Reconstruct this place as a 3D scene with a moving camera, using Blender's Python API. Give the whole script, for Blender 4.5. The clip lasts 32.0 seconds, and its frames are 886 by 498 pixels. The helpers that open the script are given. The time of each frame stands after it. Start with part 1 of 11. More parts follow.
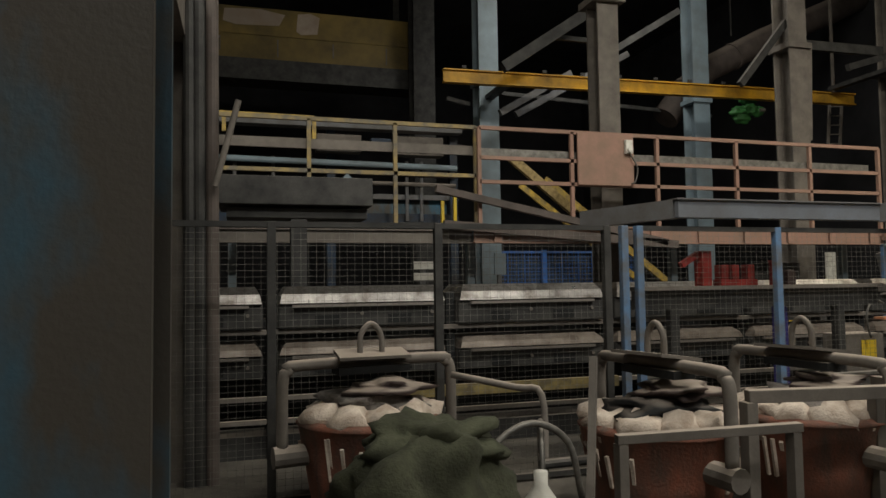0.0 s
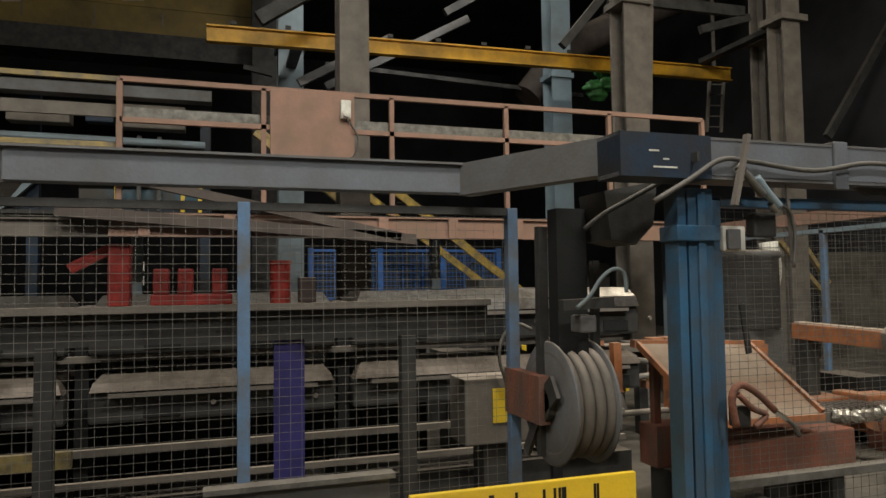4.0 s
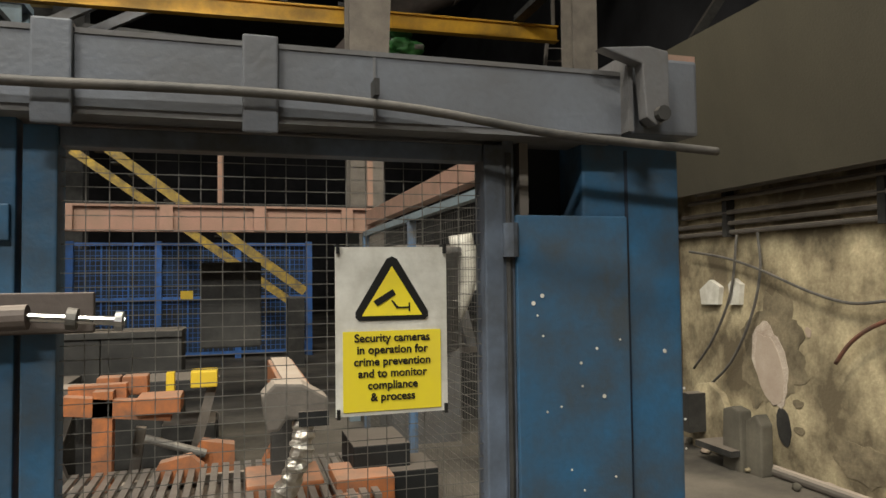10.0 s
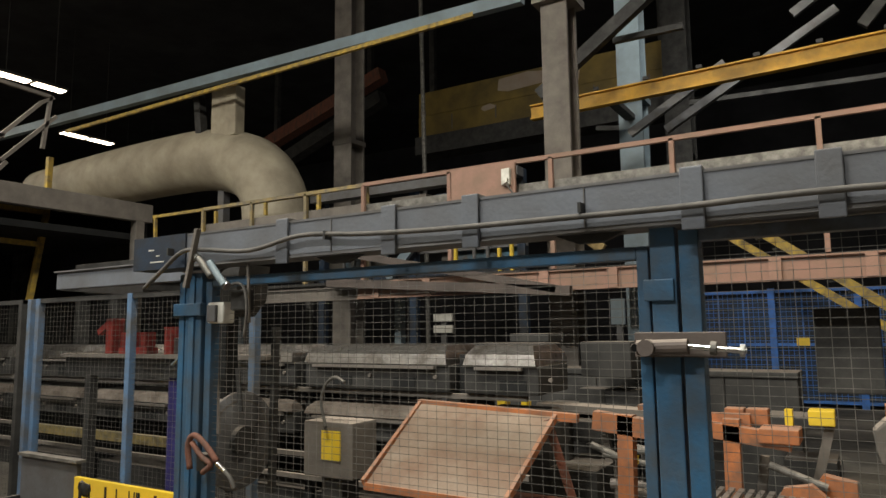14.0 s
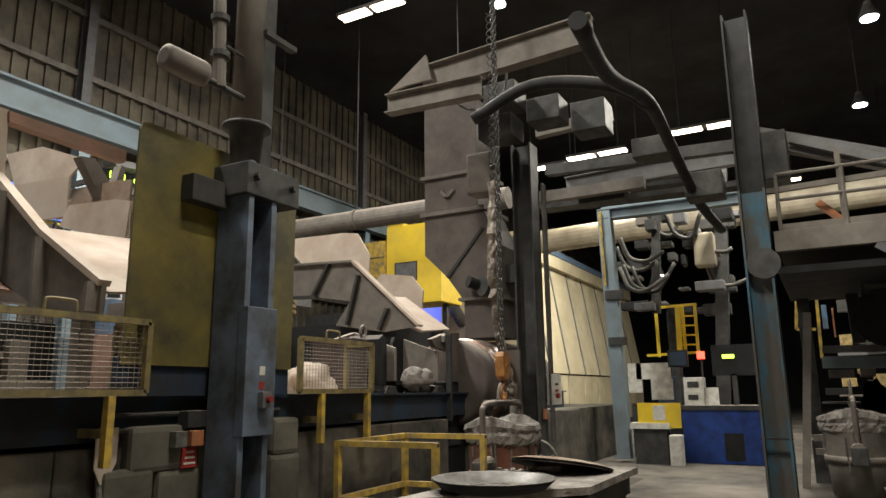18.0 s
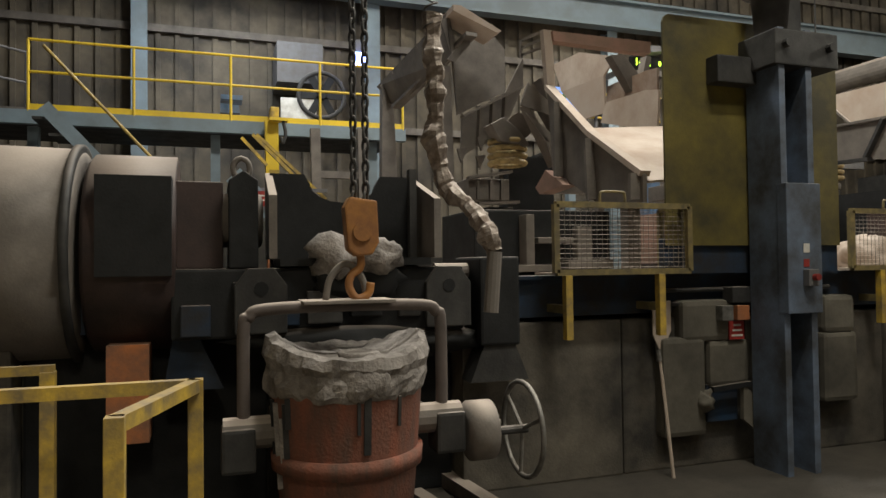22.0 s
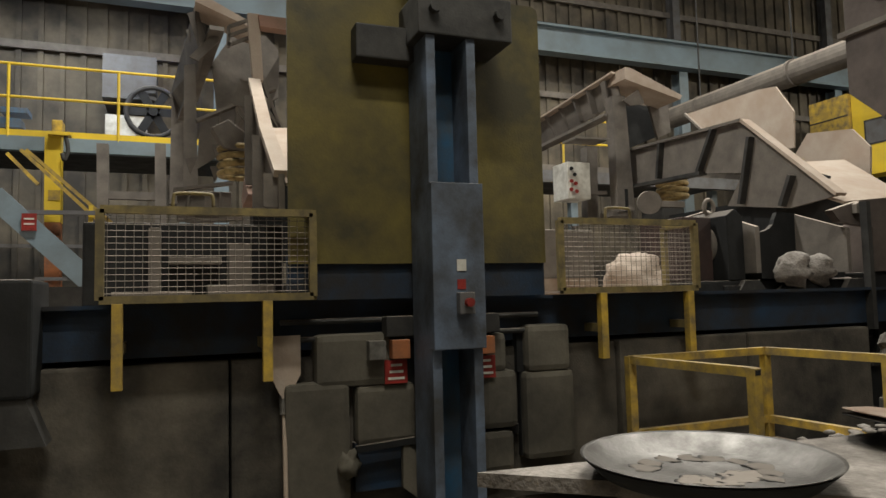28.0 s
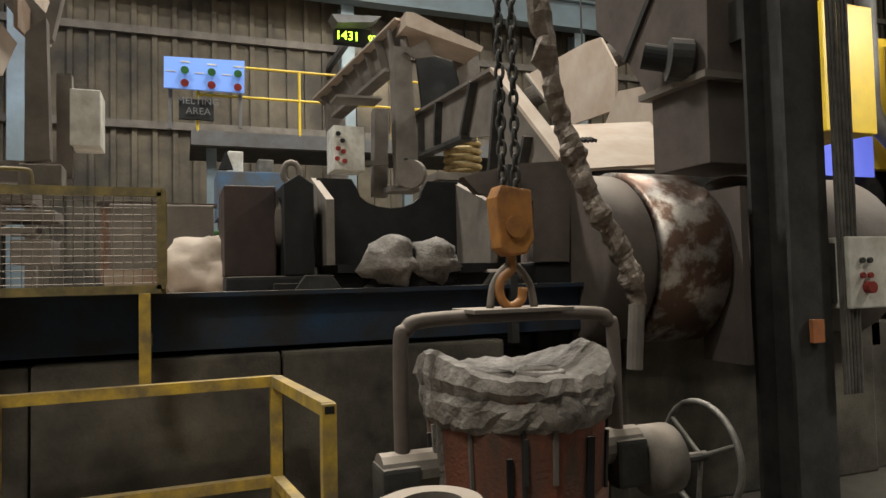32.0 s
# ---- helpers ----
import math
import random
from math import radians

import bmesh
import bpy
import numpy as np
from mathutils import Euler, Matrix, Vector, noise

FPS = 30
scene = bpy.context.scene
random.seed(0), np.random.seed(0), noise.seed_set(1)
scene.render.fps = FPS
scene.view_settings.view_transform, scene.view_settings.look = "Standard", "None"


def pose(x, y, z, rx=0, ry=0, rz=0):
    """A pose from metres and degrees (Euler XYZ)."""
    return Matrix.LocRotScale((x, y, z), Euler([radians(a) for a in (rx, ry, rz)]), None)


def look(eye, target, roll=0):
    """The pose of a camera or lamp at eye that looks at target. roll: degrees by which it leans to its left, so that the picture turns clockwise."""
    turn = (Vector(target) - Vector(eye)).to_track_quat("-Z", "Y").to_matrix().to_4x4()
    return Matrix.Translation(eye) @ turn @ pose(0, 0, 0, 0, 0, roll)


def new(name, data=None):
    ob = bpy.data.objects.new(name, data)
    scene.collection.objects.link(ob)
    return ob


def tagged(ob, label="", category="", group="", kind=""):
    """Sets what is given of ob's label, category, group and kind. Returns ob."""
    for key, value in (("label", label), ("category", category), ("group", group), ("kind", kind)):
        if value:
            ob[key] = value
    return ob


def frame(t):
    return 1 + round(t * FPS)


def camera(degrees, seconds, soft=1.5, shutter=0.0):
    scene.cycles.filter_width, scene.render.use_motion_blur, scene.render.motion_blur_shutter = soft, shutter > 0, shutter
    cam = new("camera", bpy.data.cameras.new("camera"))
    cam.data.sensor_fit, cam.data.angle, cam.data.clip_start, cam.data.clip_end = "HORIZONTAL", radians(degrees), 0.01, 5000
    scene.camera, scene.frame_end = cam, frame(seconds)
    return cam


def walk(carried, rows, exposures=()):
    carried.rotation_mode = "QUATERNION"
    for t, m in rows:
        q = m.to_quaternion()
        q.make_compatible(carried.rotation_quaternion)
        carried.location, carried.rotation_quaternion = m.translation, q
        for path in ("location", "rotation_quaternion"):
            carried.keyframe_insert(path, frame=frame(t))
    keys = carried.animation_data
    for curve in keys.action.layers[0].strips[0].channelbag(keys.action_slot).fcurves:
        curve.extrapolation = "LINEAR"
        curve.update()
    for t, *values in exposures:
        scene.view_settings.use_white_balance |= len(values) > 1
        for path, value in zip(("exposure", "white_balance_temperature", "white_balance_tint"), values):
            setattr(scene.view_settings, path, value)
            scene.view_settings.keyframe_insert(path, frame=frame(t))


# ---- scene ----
cam = camera(65.5, 32.0)
PATH = [
    (0, (-5.170, -4.090, 1.516), (-4.609, -2.173, 1.620), -0.80),
    (0.5, (-4.586, -3.824, 1.520), (-4.008, -1.912, 1.624), -0.80),
    (1, (-4.036, -3.656, 1.550), (-3.448, -1.747, 1.652), -0.90),
    (1.5, (-3.511, -3.531, 1.573), (-2.907, -1.627, 1.672), -1.00),
    (2, (-2.964, -3.326, 1.562), (-2.347, -1.426, 1.663), -0.90),
    (2.5, (-2.437, -3.149, 1.585), (-1.805, -1.254, 1.681), -1.00),
    (4.5, (-0.196, -2.474, 1.559), (0.409, -0.570, 1.662), -0.80),
    (5, (0.363, -2.386, 1.596), (0.955, -0.478, 1.695), -0.90),
    (5.5, (0.950, -2.408, 1.591), (1.528, -0.496, 1.691), -0.90),
    (6, (1.518, -2.403, 1.572), (2.089, -0.489, 1.670), -1.00),
    (6.5, (2.047, -2.415, 1.592), (2.599, -0.495, 1.694), -0.90),
    (7, (2.584, -2.406, 1.602), (3.106, -0.478, 1.704), -1.00),
    (7.5, (3.096, -2.297, 1.592), (3.619, -0.368, 1.683), -0.95),
    (8, (3.576, -2.163, 1.578), (4.118, -0.240, 1.684), -0.90),
    (8.5, (3.996, -2.110, 1.622), (4.558, -0.192, 1.710), -0.80),
    (9, (4.252, -1.980, 1.612), (4.832, -0.068, 1.697), -0.80),
    (9.5, (4.386, -1.840, 1.628), (4.943, 0.078, 1.726), -0.80),
    (10, (4.405, -1.747, 1.650), (4.976, 0.168, 1.730), -0.70),
    (10.5, (4.330, -1.739, 1.644), (4.871, 0.184, 1.742), -0.75),
    (11, (4.175, -1.796, 1.634), (4.458, 0.181, 1.758), -0.65),
    (11.5, (4.046, -1.882, 1.631), (4.045, 0.114, 1.748), -0.50),
    (12, (4.044, -1.997, 1.640), (3.790, -0.017, 1.757), -0.55),
    (12.5, (4.144, -2.203, 1.650), (3.749, -0.247, 1.788), -0.55),
    (13, (4.280, -2.390, 1.648), (3.890, -0.438, 1.813), -0.60),
    (13.5, (4.435, -2.535, 1.634), (3.833, -0.638, 1.843), -0.65),
    (14, (4.520, -2.640, 1.640), (3.487, -0.943, 1.876), -0.70),
    (14.5, (4.620, -2.630, 1.640), (3.323, -1.130, 1.900), -0.60),
    (16.5, (5.060, -2.200, 1.615), (3.097, -2.020, 1.953), 0.07),
    (17, (5.120, -2.090, 1.605), (3.162, -2.290, 1.958), -0.40),
    (17.5, (5.165, -1.990, 1.597), (3.288, -2.568, 1.975), -0.48),
    (18, (5.205, -1.925, 1.590), (3.487, -2.866, 1.994), -0.60),
    (18.5, (5.255, -1.892, 1.587), (3.750, -3.143, 1.999), -0.80),
    (19, (5.299, -1.877, 1.575), (4.032, -3.400, 1.853), -0.80),
    (19.5, (5.316, -1.835, 1.594), (4.381, -3.603, 1.625), -0.70),
    (20, (5.305, -1.771, 1.611), (4.618, -3.649, 1.609), -0.70),
    (20.5, (5.328, -1.765, 1.620), (4.648, -3.646, 1.617), -0.70),
    (21, (5.340, -1.742, 1.633), (4.681, -3.630, 1.630), -0.70),
    (21.5, (5.350, -1.743, 1.638), (4.702, -3.635, 1.637), -0.70),
    (22, (5.370, -1.741, 1.658), (4.730, -3.635, 1.708), -0.70),
    (22.5, (5.378, -1.754, 1.675), (4.751, -3.643, 1.875), -0.70),
    (23, (5.382, -1.771, 1.675), (4.763, -3.638, 2.038), -0.70),
    (23.5, (5.344, -1.792, 1.667), (4.723, -3.627, 2.164), -0.80),
    (24, (5.275, -1.794, 1.648), (4.641, -3.619, 2.166), -0.90),
    (24.5, (5.115, -1.792, 1.618), (4.473, -3.617, 2.125), -1.00),
    (26.5, (3.929, -1.936, 1.601), (3.261, -3.783, 1.979), -1.20),
    (27, (3.497, -1.978, 1.573), (2.819, -3.826, 1.929), -1.30),
    (27.5, (3.084, -2.044, 1.577), (2.387, -3.898, 1.856), -1.30),
    (28, (2.596, -2.054, 1.567), (1.876, -3.914, 1.710), -1.40),
    (28.5, (2.086, -2.103, 1.569), (1.354, -3.962, 1.655), -1.40),
    (29, (1.548, -2.169, 1.595), (0.802, -4.023, 1.678), -1.50),
    (29.5, (1.046, -2.145, 1.609), (0.283, -3.992, 1.694), -1.50),
    (30, (0.591, -2.161, 1.608), (-0.187, -4.002, 1.689), -1.50),
    (30.5, (0.142, -2.196, 1.632), (-0.646, -4.032, 1.712), -1.40),
    (31, (-0.306, -2.196, 1.634), (-1.095, -4.032, 1.717), -1.50),
    (31.5, (-0.778, -2.312, 1.602), (-1.519, -4.168, 1.688), -1.40),
    (32, (-1.218, -2.456, 1.621), (-1.932, -4.322, 1.707), -1.30),
]
walk(cam, [(t, look(eye, target, roll)) for t, eye, target, roll in PATH], [(0, -0.55), (2.5, -0.45), (5, -0.32), (7, -0.2), (9, 0.0), (11, 0.05), (14.5, 0.0), (17, 0.35), (18.5, 0.15), (20, -0.12), (22, -0.02), (24.5, 0.0), (27, -0.15), (28.5, -0.06), (32, 0.0)])

# ---- light, world, exposure ----
world = bpy.data.worlds.new("night")
world.use_nodes = True
world.node_tree.nodes["Background"].inputs[0].default_value = (0.5, 0.6, 0.8, 1)
world.node_tree.nodes["Background"].inputs[1].default_value = 0.0015
scene.world = world


def lamp(name, where, target, size, power, colour):
    data = bpy.data.lights.new(name, "AREA")
    data.shape, data.size, data.size_y = "RECTANGLE", size[0], size[1]
    data.energy, data.color = power, colour
    ob = new(name, data)
    ob.matrix_world = look(where, target)
    return ob


WARM, PALE, COOL = (1.0, 0.95, 0.82), (1.0, 0.97, 0.88), (0.86, 0.93, 1.0)

# ---- materials ----


def mat(name, base, rough=0.6, metal=0.0, var=0.35, scale=3.0, dirt=None, amount=0.4, bump=0.15, fine=60.0, spread=0.18, spec=0.4, dust=0.0, stretch=1.0):
    """A worn surface: base colour with broad and fine variation, patches of dirt, and relief."""
    m = bpy.data.materials.new(name)
    m.use_nodes = True
    nt = m.node_tree
    out = nt.nodes["Principled BSDF"]
    geo = nt.nodes.new("ShaderNodeNewGeometry")
    info = nt.nodes.new("ShaderNodeObjectInfo")
    shift = nt.nodes.new("ShaderNodeVectorMath")
    shift.operation = "ADD"
    nt.links.new(geo.outputs["Position"], shift.inputs[0])
    wide = nt.nodes.new("ShaderNodeTexNoise")
    wide.inputs["Scale"].default_value, wide.inputs["Detail"].default_value, wide.inputs["Roughness"].default_value = scale, 5, 0.62
    tiny = nt.nodes.new("ShaderNodeTexNoise")
    tiny.inputs["Scale"].default_value, tiny.inputs["Detail"].default_value = fine, 3
    shift.inputs[1].default_value = (3.7, 1.9, 0.4)
    pull = nt.nodes.new("ShaderNodeVectorMath")
    pull.operation = "MULTIPLY"
    pull.inputs[1].default_value = (1, 1, stretch)
    nt.links.new(shift.outputs[0], pull.inputs[0])
    nt.links.new(pull.outputs[0], wide.inputs["Vector"])
    nt.links.new(shift.outputs[0], tiny.inputs["Vector"])
    mul = nt.nodes.new("ShaderNodeMath")
    mul.operation, mul.inputs[1].default_value = "MULTIPLY_ADD", var
    nt.links.new(tiny.outputs[0], mul.inputs[0])
    mul.inputs[2].default_value = 1 - var / 2
    piece = nt.nodes.new("ShaderNodeMath")
    piece.operation, piece.inputs[1].default_value, piece.inputs[2].default_value = "MULTIPLY_ADD", 0.24, 0.88
    nt.links.new(info.outputs["Random"], piece.inputs[0])
    both = nt.nodes.new("ShaderNodeMath")
    both.operation = "MULTIPLY"
    nt.links.new(mul.outputs[0], both.inputs[0])
    nt.links.new(piece.outputs[0], both.inputs[1])
    tone = nt.nodes.new("ShaderNodeMix")
    tone.data_type, tone.blend_type = "RGBA", "MULTIPLY"
    tone.inputs[0].default_value = 1
    tone.inputs[6].default_value = (*base, 1)
    nt.links.new(both.outputs[0], tone.inputs[7])
    ramp = nt.nodes.new("ShaderNodeMapRange")
    ramp.inputs[1].default_value, ramp.inputs[2].default_value = 0.58 - spread - amount * 0.25, 0.58 + spread - amount * 0.25
    nt.links.new(wide.outputs[0], ramp.inputs[0])
    grime = nt.nodes.new("ShaderNodeMix")
    grime.data_type = "RGBA"
    nt.links.new(ramp.outputs[0], grime.inputs[0])
    nt.links.new(tone.outputs[2], grime.inputs[6])
    d = dirt or tuple(c * 0.45 for c in base)
    grime.inputs[7].default_value = (*d, 1)
    final = grime.outputs[2]
    if dust:
        split = nt.nodes.new("ShaderNodeSeparateXYZ")
        nt.links.new(geo.outputs["Normal"], split.inputs[0])
        level = nt.nodes.new("ShaderNodeMapRange")
        level.inputs[1].default_value, level.inputs[2].default_value, level.inputs[4].default_value = 0.45, 0.95, dust
        nt.links.new(split.outputs[2], level.inputs[0])
        film_ = nt.nodes.new("ShaderNodeMix")
        film_.data_type = "RGBA"
        film_.inputs[7].default_value = (0.44, 0.37, 0.31, 1)
        nt.links.new(level.outputs[0], film_.inputs[0])
        nt.links.new(grime.outputs[2], film_.inputs[6])
        final = film_.outputs[2]
    nt.links.new(final, out.inputs["Base Color"])
    rr = nt.nodes.new("ShaderNodeMath")
    rr.operation, rr.inputs[1].default_value, rr.inputs[2].default_value = "MULTIPLY_ADD", 0.3, rough - 0.12
    rr.use_clamp = True
    nt.links.new(wide.outputs[0], rr.inputs[0])
    nt.links.new(rr.outputs[0], out.inputs["Roughness"])
    out.inputs["Metallic"].default_value = metal
    out.inputs["Specular IOR Level"].default_value = spec
    if bump:
        bm_ = nt.nodes.new("ShaderNodeBump")
        bm_.inputs["Strength"].default_value, bm_.inputs["Distance"].default_value = bump, 0.01
        nt.links.new(tiny.outputs[0], bm_.inputs["Height"])
        nt.links.new(bm_.outputs[0], out.inputs["Normal"])
    return m


def glow(name, colour, strength):
    m = bpy.data.materials.new(name)
    m.use_nodes = True
    b = m.node_tree.nodes["Principled BSDF"]
    b.inputs["Base Color"].default_value = (*colour, 1)
    b.inputs["Emission Color"].default_value = (*colour, 1)
    b.inputs["Emission Strength"].default_value = strength
    return m


CONC = mat("concrete", (0.16, 0.145, 0.115), 0.85, var=0.3, scale=1.6, dirt=(0.06, 0.055, 0.045), amount=0.5)
FLOORM = mat("dirty_floor", (0.17, 0.15, 0.125), 0.8, var=0.45, scale=0.9, dirt=(0.05, 0.045, 0.04), amount=0.5, bump=0.3)
WALLM = mat("sooty_plaster", (0.50, 0.425, 0.275), 0.85, var=0.7, scale=2.1, dirt=(0.13, 0.105, 0.068), amount=0.52, spread=0.13, stretch=0.8, bump=0.5, fine=38)
SCORCH = mat("scorched_plaster", (0.30, 0.25, 0.165), 0.9, var=0.7, scale=4, dirt=(0.11, 0.09, 0.06), amount=0.5, bump=0.5, fine=38)
HOODM = mat("grey_sheet", (0.072, 0.066, 0.049), 0.6, var=0.3, scale=0.9, dirt=(0.042, 0.038, 0.029), amount=0.5, stretch=0.5, spread=0.3)
CLAD = mat("sooty_cladding", (0.20, 0.165, 0.115), 0.75, var=0.3, scale=0.8, dirt=(0.055, 0.048, 0.04), amount=0.55)
ROOFM = mat("dark_roof", (0.035, 0.035, 0.04), 0.9, var=0.3, scale=0.5)
STEEL = mat("grey_painted_steel", (0.155, 0.162, 0.178), 0.55, var=0.3, scale=4, dirt=(0.085, 0.075, 0.065), amount=0.35, spread=0.32, dust=0.45)
BEAMG = mat("slate_grey_beam_paint", (0.150, 0.168, 0.200), 0.5, var=0.25, scale=3, dirt=(0.10, 0.10, 0.105), amount=0.35, spread=0.3, dust=0.45)
DARKST = mat("dark_steel", (0.055, 0.053, 0.05), 0.6, var=0.4, scale=4, dirt=(0.02, 0.02, 0.02), amount=0.4, dust=0.35)
# Sooty steel, and also the black of parts that imitate shade.
BLACK = mat("soot_and_shade_black", (0.012, 0.013, 0.014), 0.7, var=0.4, scale=4, dust=0.25)
BLUE = mat("worn_blue_paint", (0.030, 0.105, 0.205), 0.45, var=0.25, scale=5, dirt=(0.055, 0.07, 0.085), amount=0.35)
LBLUE = mat("light_blue_paint", (0.10, 0.20, 0.36), 0.45, var=0.25, scale=5, dirt=(0.12, 0.12, 0.12), amount=0.35)
PBLUE = mat("pale_blue_steel", (0.215, 0.285, 0.335), 0.5, var=0.25, scale=1.2, dirt=(0.15, 0.18, 0.195), amount=0.4)
NAVY = mat("navy_paint", (0.010, 0.034, 0.075), 0.6, var=0.3, scale=3, dirt=(0.02, 0.02, 0.022), amount=0.5, dust=0.35)
AMBER = mat("amber_beam_paint", (0.66, 0.36, 0.025), 0.5, var=0.25, scale=2.0, dirt=(0.30, 0.17, 0.03), amount=0.35, dust=0.3)
SCRBLUE = mat("bright_blue_paint", (0.035, 0.15, 0.52), 0.45, var=0.2, scale=4, dirt=(0.04, 0.09, 0.2), amount=0.3)
YEL = mat("worn_yellow_paint", (0.60, 0.40, 0.05), 0.5, var=0.25, scale=7, dirt=(0.20, 0.15, 0.07), amount=0.45, dust=0.3)
BRYEL = mat("bright_yellow_paint", (0.80, 0.56, 0.03), 0.45, var=0.15, scale=1.2, dirt=(0.58, 0.41, 0.05), amount=0.3)
OCHRE = mat("sooty_ochre_plate", (0.235, 0.185, 0.040), 0.5, var=0.25, scale=1.1, dirt=(0.055, 0.048, 0.024), amount=0.5)
PINK = mat("dusty_red_oxide", (0.32, 0.185, 0.142), 0.75, var=0.25, scale=4, dirt=(0.24, 0.16, 0.12), amount=0.4)
SLATE = mat("slate_blue_paint", (0.145, 0.19, 0.27), 0.5, var=0.25, scale=3, dirt=(0.05, 0.052, 0.055), amount=0.45, dust=0.4)
SOOTC = mat("sooty_concrete", (0.165, 0.145, 0.115), 0.85, var=0.35, scale=1.3, dirt=(0.03, 0.028, 0.025), amount=0.55, bump=0.3)
MAROON = mat("sooty_maroon_steel", (0.075, 0.046, 0.040), 0.6, var=0.35, scale=4, dirt=(0.025, 0.02, 0.02), amount=0.5, spread=0.32, dust=0.7)
OLDYEL = mat("aged_olive_yellow", (0.26, 0.20, 0.07), 0.6, var=0.3, scale=8, dirt=(0.11, 0.09, 0.05), amount=0.5, dust=0.35)
HOUSEB = mat("brown_grey_housing", (0.135, 0.108, 0.095), 0.7, var=0.3, scale=3, dirt=(0.06, 0.05, 0.046), amount=0.45, spread=0.32, dust=0.7)
ORANGE = mat("rusty_orange", (0.48, 0.16, 0.05), 0.7, var=0.35, scale=6, dirt=(0.20, 0.10, 0.06), amount=0.45, dust=0.3)
RUST = mat("rusty_ladle_red", (0.27, 0.085, 0.048), 0.8, var=0.6, scale=9, dirt=(0.09, 0.066, 0.054), amount=0.42, bump=0.5, stretch=0.3, spread=0.24)
DUST = mat("pale_dusty_sheet", (0.46, 0.39, 0.33), 0.85, var=0.2, scale=2.0, dirt=(0.36, 0.28, 0.22), amount=0.4)
DUSTY = mat("dust_covered_steel", (0.22, 0.195, 0.17), 0.8, var=0.3, scale=3, dirt=(0.09, 0.08, 0.072), amount=0.45, spread=0.32, dust=0.75)
SLAG = mat("grey_slag", (0.34, 0.31, 0.285), 0.9, var=0.8, scale=7, dirt=(0.11, 0.098, 0.088), amount=0.45, bump=1.0, fine=45, spread=0.22)
FIBRE = mat("white_fibre_lining", (0.66, 0.58, 0.50), 0.95, var=0.3, scale=8, dirt=(0.38, 0.30, 0.24), amount=0.35, bump=0.7)
BRIGHT = mat("bright_rolled_metal", (0.34, 0.315, 0.29), 0.42, metal=0.6, var=0.2, scale=5, dirt=(0.25, 0.22, 0.20), amount=0.4)
GLINT = mat("worn_bare_metal", (0.66, 0.63, 0.60), 0.3, metal=1.0, var=0.3, scale=6, dirt=(0.18, 0.16, 0.14), amount=0.35)
DISHM = mat("scuffed_dish_steel", (0.25, 0.24, 0.23), 0.46, metal=0.8, var=0.4, scale=5, dirt=(0.085, 0.08, 0.075), amount=0.5, spread=0.15)
WORNBAND = mat("worn_bright_band", (0.62, 0.58, 0.54), 0.34, metal=0.8, var=0.35, scale=5, dirt=(0.16, 0.10, 0.075), amount=0.5, spread=0.08, bump=0.3)
GALV = mat("galvanised_wire", (0.25, 0.24, 0.22), 0.55, metal=0.5, var=0.2, scale=10, dust=0.3)
TRAY = mat("dusty_tray_sheet", (0.28, 0.23, 0.18), 0.6, var=0.25, scale=3, dirt=(0.17, 0.105, 0.07), amount=0.4)
WHITE = mat("white_enamel", (0.70, 0.69, 0.64), 0.5, var=0.12, scale=6, dirt=(0.42, 0.40, 0.35), amount=0.25)
CREAM = mat("cream_panel", (0.60, 0.53, 0.36), 0.55, var=0.15, scale=1.0, dirt=(0.42, 0.36, 0.24), amount=0.35)
FOIL = mat("crumpled_foil", (0.34, 0.30, 0.265), 0.5, metal=0.45, var=0.4, scale=14, dirt=(0.15, 0.115, 0.09), amount=0.45, bump=1.0, fine=30)
SILFOIL = mat("silver_foil", (0.74, 0.71, 0.66), 0.32, metal=0.85, var=0.3, scale=16, dirt=(0.42, 0.38, 0.33), amount=0.3, bump=1.0, fine=45)
RED = mat("safety_red", (0.33, 0.035, 0.028), 0.5, var=0.2, scale=8)
RUBBER = mat("black_hose", (0.05, 0.048, 0.045), 0.6, var=0.3, scale=9, dirt=(0.12, 0.11, 0.10), amount=0.4)
PIPEM = mat("pale_lagged_pipe", (0.45, 0.40, 0.30), 0.65, var=0.2, scale=1.2, dirt=(0.25, 0.215, 0.16), amount=0.4)
CLOTH = mat("olive_sacking", (0.075, 0.08, 0.05), 0.95, var=0.35, scale=5, bump=0.5)
GREEN = mat("green_paint", (0.05, 0.20, 0.055), 0.5, var=0.2, scale=6)
SIGNY = mat("sign_yellow", (0.80, 0.66, 0.03), 0.4, var=0.06, scale=6, dirt=(0.72, 0.58, 0.05), amount=0.2, bump=0)
INK = mat("sign_black", (0.012, 0.012, 0.012), 0.5, var=0.1, bump=0)
BRASS = mat("hook_orange", (0.42, 0.19, 0.05), 0.45, var=0.25, scale=8, dirt=(0.22, 0.10, 0.04), amount=0.4)
SILVER = mat("polished_steel", (0.75, 0.74, 0.72), 0.25, metal=1.0, var=0.1)
WORNRAIL = mat("worn_yellow_rail", (0.42, 0.30, 0.09), 0.6, var=0.4, scale=5, dirt=(0.14, 0.125, 0.10), amount=0.6, spread=0.2)
SOOTYEL = mat("sooty_yellow_girder", (0.30, 0.205, 0.045), 0.55, var=0.45, scale=0.8, dirt=(0.10, 0.075, 0.03), amount=0.5, spread=0.25)
DULLCAP = mat("dull_worn_cap", (0.25, 0.215, 0.185), 0.5, metal=0.4, var=0.4, scale=5, dirt=(0.10, 0.08, 0.065), amount=0.5, spread=0.2)
